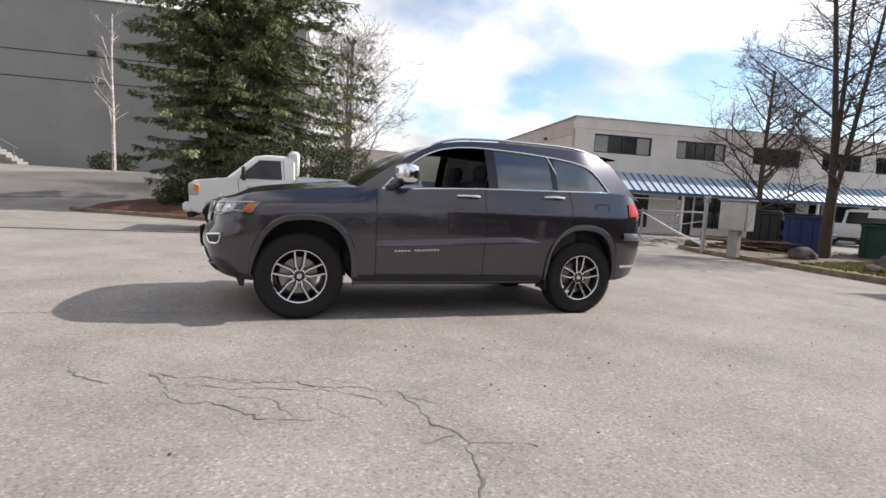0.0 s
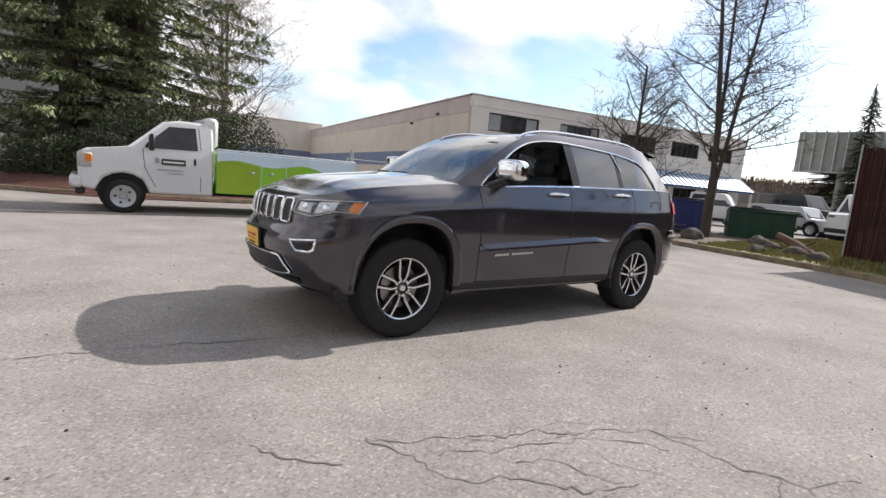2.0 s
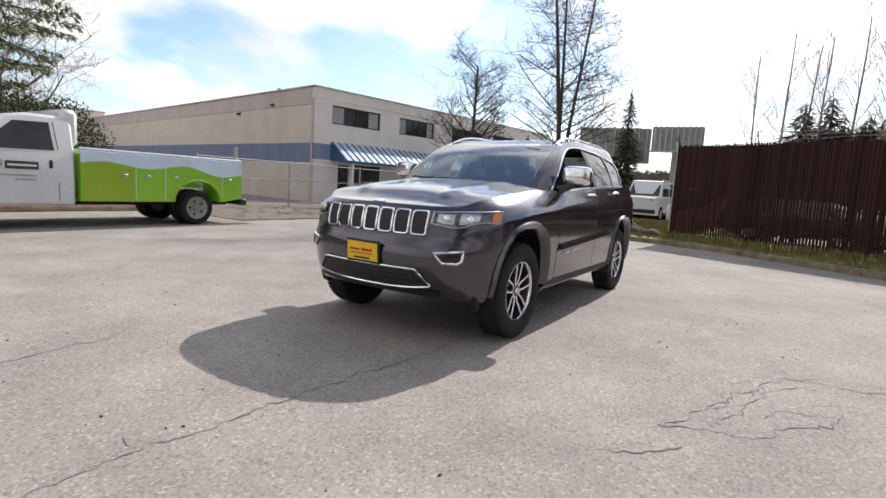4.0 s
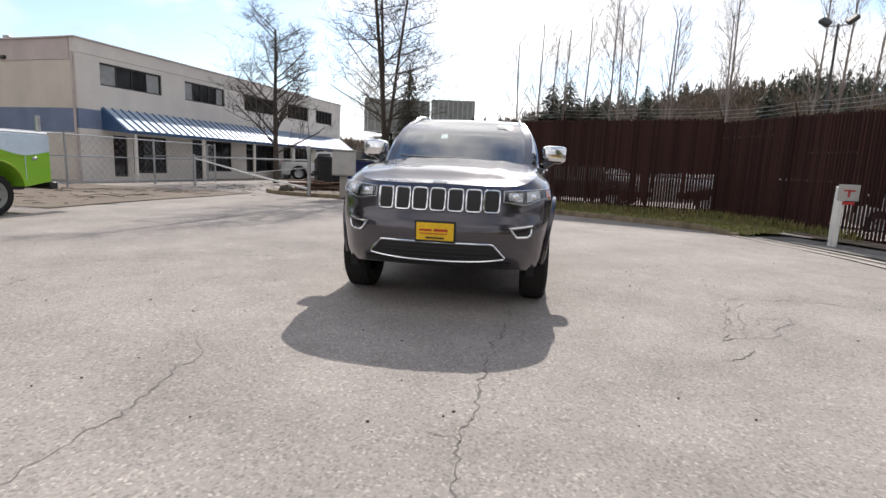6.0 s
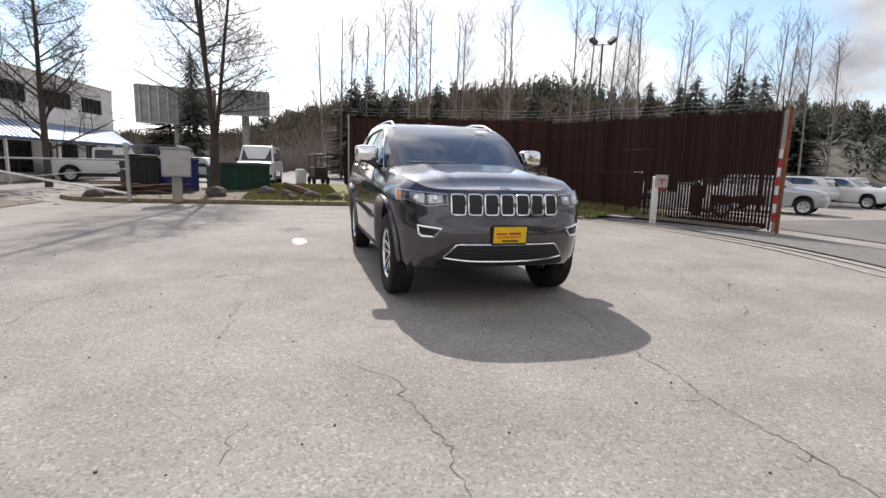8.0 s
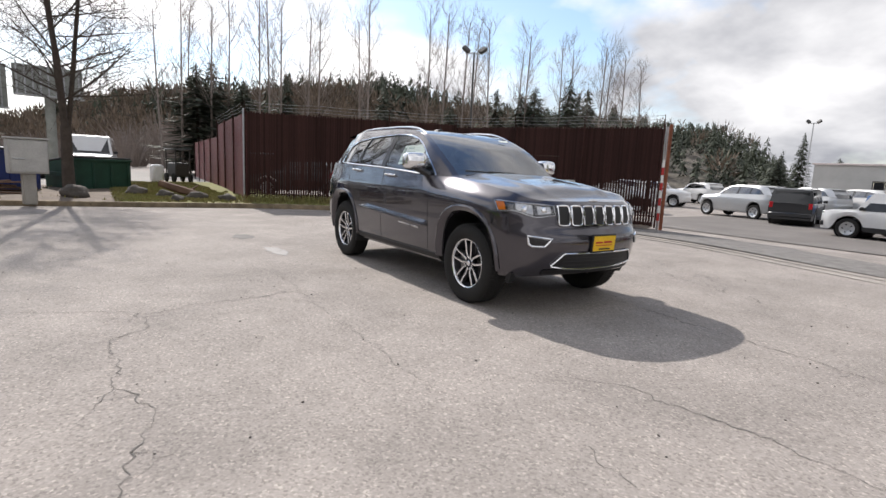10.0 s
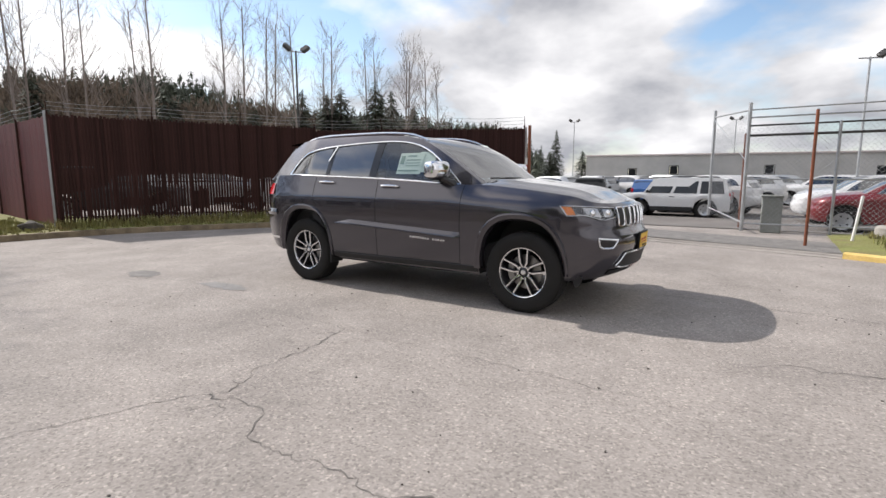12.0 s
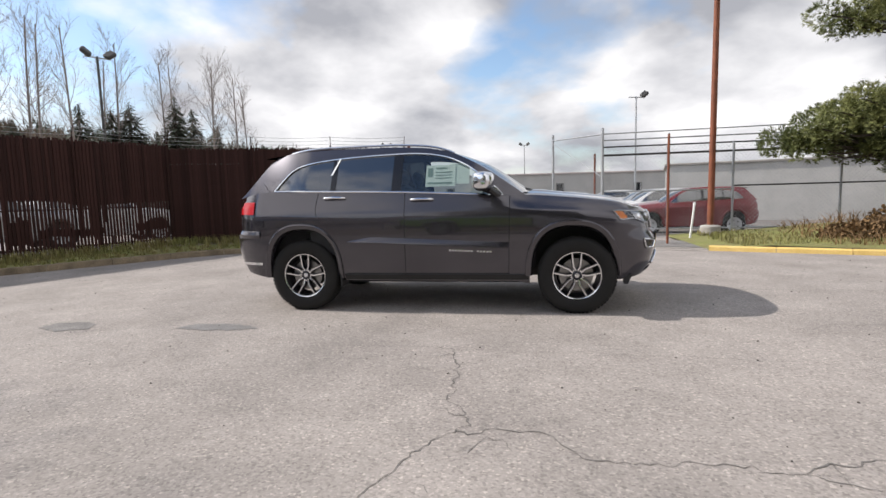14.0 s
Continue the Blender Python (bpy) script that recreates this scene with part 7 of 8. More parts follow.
def pine_tree(x, y, z, seed):
    """A broad pine: shelves of tufted foliage on long limbs."""
    rng = random.Random(seed)
    root = thing("pine", "bushy green pine reaching over the fence", "tree", pose(x, y, z))
    wood, leaves = Shape(), Shape()
    wood.tube([(0.3, 0.2, 0), (0.2, 0.1, 2.0), (0.0, 0.0, 4.5), (-0.1, 0, 8.2)], [0.2, 0.17, 0.12, 0.04], 9)
    shelves = ((-1.6, 0.0, 2.65, 1.4, 1.4, 0.75), (-3.05, -0.1, 2.2, 0.75, 0.9, 0.36), (-2.35, 0.0, 2.75, 0.9, 0.9, 0.50), (1.2, 0.2, 2.8, 1.7, 1.6, 0.95), (-0.5, 0.0, 3.35, 1.2, 1.4, 0.75), (-0.8, 0.0, 2.0, 1.5, 1.3, 0.4), (-2.0, 0.2, 4.95, 0.95, 0.8, 0.30), (0.1, 0.0, 5.7, 1.8, 1.7, 0.8), (0.1, 0.0, 7.2, 1.2, 1.2, 0.8), (0.9, 0.0, 3.75, 1.2, 1.3, 0.65), (1.5, 0.1, 4.5, 0.9, 1.0, 0.6))
    for cx, cy, cz, rx, ry, rz in shelves:
        for _ in range(int(12 * rx * ry) + 4):
            u = Vector((rng.gauss(0, 1), rng.gauss(0, 1), rng.gauss(0, 1))).normalized() * rng.uniform(0.3, 1.0)
            hub = Vector((cx + u.x * rx, cy + u.y * ry, cz + u.z * rz))
            size = rng.uniform(0.26, 0.46)
            p0 = Vector((hub.x * 0.45, hub.y * 0.45, hub.z - 0.12)) if rng.random() < 0.8 else Vector((0, 0, max(hub.z - 0.3, 1.2)))
            wood.tube([p0, p0.lerp(hub, 0.55) - Vector((0, 0, 0.12)), hub], [0.05, 0.03, 0.01], 4, caps=False)
            for _ in range(int(900 * size * size)):
                v = Vector((rng.gauss(0, 1), rng.gauss(0, 1), rng.gauss(0.2, 0.8))).normalized()
                c = hub + Vector((v.x, v.y, v.z * 0.75)) * size * rng.uniform(0.45, 1.0) ** 0.5
                axis = (v + Vector((0, 0, 0.6))).normalized()
                for _ in range(9):
                    d = (axis + Vector((rng.gauss(0, 0.6), rng.gauss(0, 0.6), rng.gauss(0, 0.6)))).normalized()
                    w = d.orthogonal().normalized() * 0.011
                    ln = rng.uniform(0.06, 0.13)
                    leaves.add([c - w, c + w, c + d * ln], [(0, 1, 2)])
    part("trunk", wood, BARK, root)
    part("crown", leaves, PINE, root, smooth=0)


pine_tree(10.2, 7.2, 0.0, 3)

# ---- lamps on poles ----
def flood(x, y, h, turn, label, material=FRAME_DK, heads=2):
    p = thing("flood_lamp", label, "lamp", pose(x, y, land(x, y), 0, 0, turn), group="flood lamps")
    h = h - land(x, y)
    part("pole", Shape().tube([(0, 0, 0), (0, 0, h)], [0.06, 0.045], 10), material, p)
    part("crossbar", Shape().tube([(-0.45, 0, h - 0.05), (0.45, 0, h - 0.05)], 0.03, 8), GALV, p)
    for sgn in ((-1, 1) if heads == 2 else (1,)):
        hd = part("lamp_head", Shape().box((0, 0, 0), (0.42, 0.34, 0.17), None, 0.05), FRAME_DK, p, m=pose(sgn * 0.42, -0.12, h + 0.10, 40, sgn * -38, 0))
        part("lamp_glass", Shape().box((0, 0, -0.088), (0.35, 0.28, 0.012), None, 0.003), BLIND, hd)


flood(-16.4, 12.4, 7.2, 60, "twin flood lamp on a tall pole behind the fence")
flood(6.4, 24.5, 6.4, 20, "flood lamp on a pole inside the lot", GALV, 1)
flood(-0.6, 55.9, 6.9, 0, "distant twin flood lamp beyond the lot", GALV)
flood(-16.5, 53.0, 7.3, 20, "distant twin flood lamp on a slanting pole", GALV)


# ---- bins, cabinet, barrier and clutter on the verge ----
def dumpster(x, y, z, turn, w, d, h, material, label, lid=True):
    b = thing("dumpster", label, "dumpster", pose(x, y, z, 0, 0, turn), group="waste bins")
    part("body", Shape().prism([(-d / 2, 0.12), (d / 2, 0.12), (d / 2, h), (-d / 2, h * 0.86)], "x", -w / 2, w / 2), material, b)
    for k in range(4):
        part("rib", Shape().box((lerp(-w / 2 + 0.1, w / 2 - 0.1, k / 3), d / 2 + 0.02, h * 0.5), (0.07, 0.05, h * 0.8), None, 0.01), material, b)
    part("rim", Shape().box((0, d / 2 + 0.02, h - 0.03), (w + 0.06, 0.08, 0.07), None, 0.01), material, b)
    if lid:
        part("lid", Shape().box((0, 0, h * 0.95 + 0.02), (w + 0.04, d + 0.05, 0.05), Matrix.Rotation(math.atan2(h * 0.14, d), 3, "X"), 0.015), BLACK, b)
    for sx in (-1, 1):
        part("fork_pocket", Shape().box((sx * (w / 2 + 0.05), 0, h * 0.55), (0.10, d * 0.8, 0.14), None, 0.01), material, b)
        part("skid", Shape().box((sx * w * 0.38, 0, 0.06), (0.12, d, 0.12)), FRAME_DK, b)


dumpster(-15.5, -3.95, -0.05, -60, 1.9, 1.4, 1.15, GREEN_STEEL, "dark green steel dumpster standing on grass")
dumpster(-14.45, -5.95, -0.05, -62, 1.15, 1.2, 1.3, BLUE_STEEL, "blue steel dumpster with black lid beside the tree")
dumpster(-14.05, -7.05, -0.05, -62, 0.95, 1.1, 1.35, BLACK, "black waste bin standing beside the blue one")

cab = thing("utility_cabinet", "pale grey utility cabinet on a concrete plinth", "cabinet", pose(-10.5, -5.15, 0.03, 0, 0, -75))
part("plinth", Shape().box((0, 0, 0.33), (0.26, 0.26, 0.74), None, 0.02), CONCRETE, cab)
part("body", Shape().box((0, 0, 1.10), (0.76, 0.42, 0.80), None, 0.02), BOX_GREY, cab)
part("door", Shape().box((0, 0.235, 1.10), (0.69, 0.02, 0.72), None, 0.006), BOX_GREY, cab)
part("top", Shape().box((0, 0, 1.525), (0.82, 0.49, 0.04), None, 0.01), BOX_GREY, cab)
part("latch", Shape().box((0.2, 0.255, 1.05), (0.22, 0.02, 0.03), None, 0.005), GALV, cab)

bar = thing("pipe_barrier", "open swing barrier of white and galvanised pipe", "barrier", pose(-10.8, -6.5, -0.02))
part("post", Shape().tube([(0, 0, 0), (0.02, 0, 1.55)], 0.06, 12), GALV, bar)
part("post_head", Shape().box((0.0, 0, 1.6), (0.16, 0.16, 0.2), None, 0.02), GALV, bar)
part("lower_arm", Shape().tube([(0, 0, 0.22), (-1.2, -2.6, 0.55), (-2.9, -6.2, 1.1)], 0.035, 8), SIGN_WHITE, bar)
part("upper_arm", Shape().tube([(0, 0, 1.2), (-2.9, -6.2, 1.15), (-4.6, -9.8, 1.1)], 0.03, 8), GALV, bar)
part("rest_post", Shape().tube([(-2.9, -6.2, -0.05), (-2.9, -6.2, 1.25)], 0.05, 10), GALV, bar)
part("stay", Shape().tube([(0, 0, 0.95), (-1.5, -3.2, 0.62)], 0.018, 8), GALV, bar)

yard_fence = thing("pipe_fence", "low chain-link fence on pipe posts before the shops", "fence")
ends = [(-4.6, -13.6), (-8.4, -13.6), (-12.2, -13.4), (-16.0, -13.2), (-17.3, -14.4)]
for k, (x, y) in enumerate(ends):
    part("post", Shape().tube([(x, y, 0), (x, y, 1.75)], 0.035, 8), GALV, yard_fence)
for (a, b) in zip(ends, ends[1:]):
    for z in (0.15, 1.0, 1.68):
        part("rail", Shape().tube([(*a, z), (*b, z)], 0.02, 6), GALV, yard_fence)
    mesh_panel(yard_fence, a, b, 0.12, 1.68, 0.2, 0.003)

random.seed(44)
pile = thing("timber_pile", "heap of weathered boards and branches on the ground", "timber", pose(-12.9, -6.8, 0.02))
for k in range(22):
    L = random.uniform(1.2, 2.4)
    part("board", Shape().box((0, 0, 0), (L, random.uniform(0.08, 0.2), 0.04), None, 0.006), WOOD, pile, m=pose(random.uniform(-0.5, 0.5), random.uniform(-0.6, 0.6), 0.04 + 0.035 * (k // 2), random.uniform(-5, 5), random.uniform(-4, 4), random.uniform(-35, 35) - 70))

random.seed(91)
sticks = Shape()
for k in range(150):
    # most lie in drifts along the edge of the dirt, a few stray out
    x = random.choice((-15.2, -12.0, -9.6, -6.1)) + random.gauss(0, 1.5)
    y = random.gauss(-10.6, 1.1) + 0.25 * math.sin(x)
    a, L, r = random.gauss(0.4, 0.9), random.choice((0.12, 0.18, 0.3, 0.45, 0.8)) * random.uniform(0.7, 1.2), random.uniform(0.004, 0.013)
    z, bend = land(x, y) + 0.04, random.gauss(0, 0.5)
    mid = (x + L * 0.5 * math.cos(a), y + L * 0.5 * math.sin(a), z + L * random.uniform(0.0, 0.10))
    sticks.tube([(x, y, z), mid, (mid[0] + L * 0.5 * math.cos(a + bend), mid[1] + L * 0.5 * math.sin(a + bend), z)], [r, r * 0.8, r * 0.4], 5)
lone("fallen_branches", sticks, BARK, "fallen branches and debris strewn on the dirt", "debris", "stuff")


def boulder(x, y, z, r, seed, label):
    bm = bmesh.new()
    bmesh.ops.create_icosphere(bm, subdivisions=3, radius=1)
    for v in bm.verts:
        k = 1 + 0.35 * noise.noise(v.co * 1.3 + Vector((seed, 0, 0))) + 0.12 * noise.noise(v.co * 4 + Vector((0, seed, 0)))
        v.co = Vector((v.co.x * r * 1.25 * k, v.co.y * r * k, max(v.co.z, -0.4) * r * 0.75 * k))
    s = Shape()
    s.add([tuple(v.co) for v in bm.verts], [tuple(v.index for v in f.verts) for f in bm.faces])
    bm.free()
    lone("boulder", s, ROCK, label, "rock", smooth=60, m=pose(x, y, z + r * 0.2, 0, 0, seed * 40), group="boulders on the verge")


for k, (x, y, r) in enumerate(((-13.0, -2.8, 0.34), (-11.6, -1.3, 0.30), (-11.0, -0.55, 0.26), (-10.9, -1.9, 0.22), (-12.0, -4.3, 0.42), (-11.6, -7.7, 0.3), (-12.2, -2.1, 0.25))):
    boulder(x, y, verge_height(x, y), r * 0.78, k + 1, "rough grey-brown boulder lying in the grass")
logs = thing("driftwood_log", "broken weathered log leaning on the boulders", "log", pose(-12.4, -1.6, 0.25, 0, 18, 60))
part("stem", Shape().tube([(-0.7, 0, 0), (0, 0.05, 0.02), (0.8, -0.05, 0.1)], [0.10, 0.13, 0.08], 9), WOOD, logs)
part("stub", Shape().tube([(0.2, 0, 0.05), (0.35, 0.2, 0.32)], [0.05, 0.02], 7), WOOD, logs)
mach = thing("garden_machine", "dark compact machine with a white tank on the verge", "machine", pose(-20.3, -0.7, 0.19, 0, 0, 15))
part("engine_box", Shape().box((0, 0, 0.55), (0.9, 0.6, 0.6), None, 0.05), FRAME_DK, mach)
part("frame", Shape().tube([(-0.5, -0.3, 0.1), (-0.5, -0.3, 1.4), (0.5, -0.3, 1.4), (0.5, -0.3, 0.1)], 0.03, 8).tube([(-0.5, 0.3, 0.1), (-0.5, 0.3, 1.4), (0.5, 0.3, 1.4), (0.5, 0.3, 0.1)], 0.03, 8), FRAME_DK, mach)
part("canopy", Shape().box((0, 0, 1.43), (1.1, 0.75, 0.05), None, 0.02), FRAME_DK, mach)
for sx in (-0.4, 0.4):
    for sy in (-0.35, 0.35):
        part("wheel", Shape().lathe([(0.0, 0.05), (0.14, 0.06), (0.2, 0.03), (0.2, -0.03), (0.14, -0.06), (0.0, -0.05)], 16), RUBBER, mach, m=pose(sx, sy, 0.2))
part("tank", Shape().box((-0.1, -0.85, 0.37), (0.45, 0.45, 0.75), None, 0.08), SIGN_WHITE, mach)


# ---- parked vehicles ----
def road_wheel(parent, x, y, r, material=SILVER_CAR, w=0.22):
    wh = new("wheel")
    wh.parent = parent
    wh.matrix_basis = pose(x, y, r)
    part("tyre", Shape().lathe([(r * 0.62, w * 0.35), (r * 0.72, w * 0.5), (r * 0.93, w * 0.48), (r, w * 0.35), (r, -w * 0.35), (r * 0.93, -w * 0.48), (r * 0.72, -w * 0.5), (r * 0.62, -w * 0.35)], 28, closed=True), RUBBER, wh)
    sg = 1 if y > 0 else -1
    part("rim", Shape().lathe([(0.0, sg * w * 0.34), (r * 0.16, sg * w * 0.36), (r * 0.2, sg * w * 0.2), (r * 0.45, sg * w * 0.28), (r * 0.58, sg * w * 0.36), (r * 0.66, sg * w * 0.42), (r * 0.62, -sg * w * 0.3)], 28), material, wh)
    for k in range(5):
        a = 2 * math.pi * k / 5
        part("rim_hole", Shape().box((r * 0.4 * math.cos(a), sg * w * 0.285, r * 0.4 * math.sin(a)), (r * 0.13, 0.012, r * 0.13), Matrix.Rotation(-a, 3, "Y")), BLACK, wh)


def boxy_car(name, label, m, paint, L=4.4, W=1.76, H=1.66, hood=1.0, wheel=0.36, base=2.63, group="cars on the lot", category="car", bed=False, cab_end=None):
    """An upright car, front towards +x: body with hood and cabin, panes, lamps, bumpers and wheels."""
    c = thing(name, label, category, m, group=group)
    xf, xr = L / 2, -L / 2
    belt = H * 0.60
    wx = (base / 2 + 0.03, -base / 2 + 0.03)
    lower = []
    for x in np.linspace(xf, xr, 45):
        nose_ = 1 - 0.10 * ease(xf - 0.35, xf, x) - 0.05 * ease(xr + 0.3, xr, x)
        top = lerp(belt, belt * 0.96, ease(xf - hood, xf, x)) - 0.05 * ease(xf - 0.12, xf, x)
        lo = 0.30
        for w_ in wx:
            if abs(x - w_) < wheel + 0.10:
                lo = max(lo, wheel + math.sqrt(max((wheel + 0.10) ** 2 - (x - w_) ** 2, 0)))
        hw = W / 2 * nose_
        lower.append([(x, -hw * 0.97, lo), (x, -hw, lerp(lo, top, 0.35)), (x, -hw, lerp(lo, top, 0.8)), (x, -hw * 0.96, top), (x, 0, top + 0.035), (x, hw * 0.96, top), (x, hw, lerp(lo, top, 0.8)), (x, hw, lerp(lo, top, 0.35)), (x, hw * 0.97, lo)])
    s = Shape().grid(lower)
    s.f.append(tuple(range(9)))
    s.f.append(tuple(44 * 9 + k for k in range(9)))
    part("body", s, paint, c, smooth=35)
    part("underbody", Shape().box((0, 0, 0.42), (L * 0.94, W * 0.78, 0.32), None, 0.05), BLACK, c)
    for w_ in wx:
        part("wheel_well", Shape().lathe([(wheel + 0.09, W * 0.42), (wheel + 0.09, -W * 0.42)], 24), BLACK, c, m=pose(w_, 0, wheel))
    a0 = xf - hood
    a1 = a0 - H * 0.25
    b0 = cab_end if cab_end is not None else xr + 0.06
    b1 = b0 + (0.12 if cab_end is None else 0.08)
    ww, wt = W / 2 * 0.95, W / 2 * 0.82
    cabin = Shape()
    zt = H
    sec = [(a0, ww, belt), (a1, wt, zt - 0.05), (a1 - 0.2, wt * 0.96, zt), (b1 + 0.2, wt * 0.96, zt), (b1, wt, zt - 0.05), (b0, ww, belt)]
    cabin.grid([[(x, -y, z), (x, -y * 0.5, z + 0.015), (x, y * 0.5, z + 0.015), (x, y, z)] for x, y, z in sec])
    for sg in (1, -1):
        cabin.add([(x, sg * y, z) for x, y, z in sec], [(0, 1, 2, 3, 4, 5)])
    part("cabin", cabin, paint, c, smooth=30)
    # panes stand a little proud of the cabin
    def side_pt(x, q, sg, out=0.006):
        y = lerp(ww, wt, q)
        return (x, sg * (y + out), lerp(belt + 0.03, zt - 0.13, q))
    n = 3 if cab_end is None else 1
    x_lo0, x_hi0, x_lo1, x_hi1 = a0 - 0.15, a1 - 0.06, b0 + 0.10, b1 + 0.08
    for sg in (1, -1):
        for k in range(n):
            u0, u1 = k / n + 0.02, (k + 1) / n - 0.02
            part("side_window", Shape().add([side_pt(lerp(x_lo0, x_lo1, u0), 0, sg), side_pt(lerp(x_lo0, x_lo1, u1), 0, sg), side_pt(lerp(x_hi0, x_hi1, u1), 1, sg), side_pt(lerp(x_hi0, x_hi1, u0), 1, sg)], [(0, 1, 2, 3)]), PANE_DK, c)
        part("door_mirror", Shape().box((a0 - 0.22, sg * (W / 2 + 0.07), belt + 0.10), (0.12, 0.18, 0.13), None, 0.03), BLACK, c)
        part("door_handle", Shape().box((a0 - 1.2, sg * (W / 2 + 0.004), belt - 0.12), (0.2, 0.03, 0.035), None, 0.008), BLACK, c)
        part("headlamp", Shape().box((xf - 0.05, sg * W * 0.36, belt * 0.86), (0.10, 0.30, 0.16), None, 0.02), REFLECT, c)
        part("tail_lamp", Shape().box((xr + 0.03, sg * W * 0.42, belt * 0.92), (0.08, 0.16, 0.26), None, 0.02), RED_LENS, c)
    part("windscreen", Shape().add([(a0 - 0.02 + 0.008, -ww * 0.88, belt + 0.035), (a0 - 0.02 + 0.008, ww * 0.88, belt + 0.035), (a1 + 0.035, wt * 0.90, zt - 0.10), (a1 + 0.035, -wt * 0.90, zt - 0.10)], [(0, 1, 2, 3)]), PANE_DK, c)
    part("rear_window", Shape().add([(b0 - 0.004 + 0.03, -ww * 0.84, belt + 0.08), (b0 - 0.004 + 0.03, ww * 0.84, belt + 0.08), (b1 - 0.02, wt * 0.88, zt - 0.12), (b1 - 0.02, -wt * 0.88, zt - 0.12)], [(0, 1, 2, 3)]), PANE_DK, c)
    part("grille", Shape().box((xf - 0.045, 0, belt * 0.85), (0.05, W * 0.38, 0.18), None, 0.01), BLACK, c)
    part("front_bumper", Shape().box((xf - 0.04, 0, 0.50), (0.16, W * 0.94, 0.22), None, 0.05), BLACK if paint is WHITE_CAR else paint, c)
    part("rear_bumper", Shape().box((xr + 0.02, 0, 0.50), (0.16, W * 0.94, 0.22), None, 0.05), BLACK if paint is WHITE_CAR else paint, c)
    for sg in (1, -1):
        part("sill_cladding", Shape().box((0.03, sg * W / 2 * 0.985, 0.37), (base - 2 * wheel - 0.22, 0.05, 0.17), None, 0.015), BLACK, c)
        if cab_end is None:
            part("roof_rail", Shape().tube([(a1 - 0.35, sg * wt * 0.86, zt + 0.01), (a1 - 0.5, sg * wt * 0.86, zt + 0.06), (b1 + 0.5, sg * wt * 0.86, zt + 0.06), (b1 + 0.35, sg * wt * 0.86, zt + 0.01)], 0.018, 6), BLACK, c)
    for w_ in wx:
        for sg in (1, -1):
            road_wheel(c, w_, sg * (W / 2 - 0.11), wheel)
    return c


boxy_car("compact_off_roader", "white boxy compact off-roader on the sales lot", pose(-0.35, 19.4, land(0, 20) - 0.02, 0, 0, 180), WHITE_CAR)
dark_box = boxy_car("compact_off_roader", "charcoal compact off-roader seen from behind on the lot", pose(-5.4, 23.8, land(0, 20) - 0.02, 0, 0, 104), DARK_CAR)
boxy_car("compact_off_roader", "blue compact car parked among others on the lot", pose(-3.0, 30.0, land(0, 20), 0, 0, 75), BLUE_CAR, 4.0, 1.7, 1.5)
red_suv = thing("estate_car", "dark red off-road estate car behind the chain-link fence", "car", pose(6.6, 15.1, land(6.6, 15.1), 0, 0, 180), group="cars on the lot")
suv(red_suv, RED_CAR, detail=False, side_glass=GLASS_TINT)
white_suv = thing("estate_car", "white off-road estate car parked on the sales lot", "car", pose(6.2, 18.6, land(6, 18), 0, 0, 181), group="cars on the lot")
suv(white_suv, WHITE_CAR, detail=False, side_glass=GLASS_TINT)
silver_suv = thing("estate_car", "silver off-road estate car parked on the sales lot", "car", pose(6.4, 22.4, land(6, 18), 0, 0, 178), group="cars on the lot")
suv(silver_suv, SILVER_CAR, detail=False, side_glass=GLASS_TINT)
for car_ in (red_suv, white_suv, silver_suv):
    for wx_ in (1.4575, -1.4575):
        for sg in (1, -1):
            road_wheel(car_, wx_, sg * 0.84, 0.385)
random.seed(3)
for x, y, turn, src in ((-18.5, 27.5, 200, white_suv), (-22.0, 36.0, 160, white_suv), (-19.0, 39.0, 160, white_suv), (-8.6, 33.0, 165, silver_suv), (-6.5, 34.5, 160, white_suv), (-17.0, 30.0, 20, white_suv), (-4.0, 35.5, 160, silver_suv), (-24.5, 33.0, 200, white_suv), (-20.5, 29.0, 15, white_suv), (-1.0, 33.5, 170, white_suv), (2.5, 32.5, 175, silver_suv), (5.5, 31.0, 175, white_suv), (1.5, 27.5, 180, white_suv), (-15.6, 3.2, 75, dark_box), (-13.9, 9.4, 60, white_suv), (-13.5, 20.5, 35, silver_suv), (-15.0, 6.4, 70, silver_suv), (-12.2, 14.0, 60, white_suv), (0.5, 21.5, 165, white_suv), (-8.8, 25.5, 165, silver_suv)):
    copy_thing(src, pose(x, y, land(x, y), 0, 0, turn + random.uniform(-4, 4)))
boxy_car("pickup", "white crew-cab pickup parked before the shops", pose(-26.8, -11.9, -0.07, 0, 0, 108), WHITE_CAR, 5.6, 1.95, 1.85, 1.2, 0.40, 3.5, "cars on the street", "pickup", cab_end=-0.75)
boxy_car("van", "white delivery van parked on the street", pose(-27.0, -3.8, -0.06, 0, 0, -4), WHITE_CAR, 5.6, 2.0, 2.2, 0.9, 0.36, 3.5, "cars on the street", "van")
boxy_car("saloon", "silver car parked on the street behind the verge", pose(-28.0, -7.6, -0.06, 0, 0, 80), SILVER_CAR, 4.5, 1.75, 1.45, 1.1, 0.33, 2.7, "cars on the street")
boxy_car("saloon", "dark car parked farther along the street", pose(-41.0, -9.5, -0.06, 0, 0, 85), DARK_CAR, 4.5, 1.75, 1.45, 1.1, 0.33, 2.7, "cars on the street")
boxy_car("van", "dark tank lorry parked across the street", pose(-37.0, -11.5, -0.06, 0, 0, 75), DARK_CAR, 7.0, 2.2, 2.3, 1.2, 0.42, 4.2, "cars on the street", "lorry")

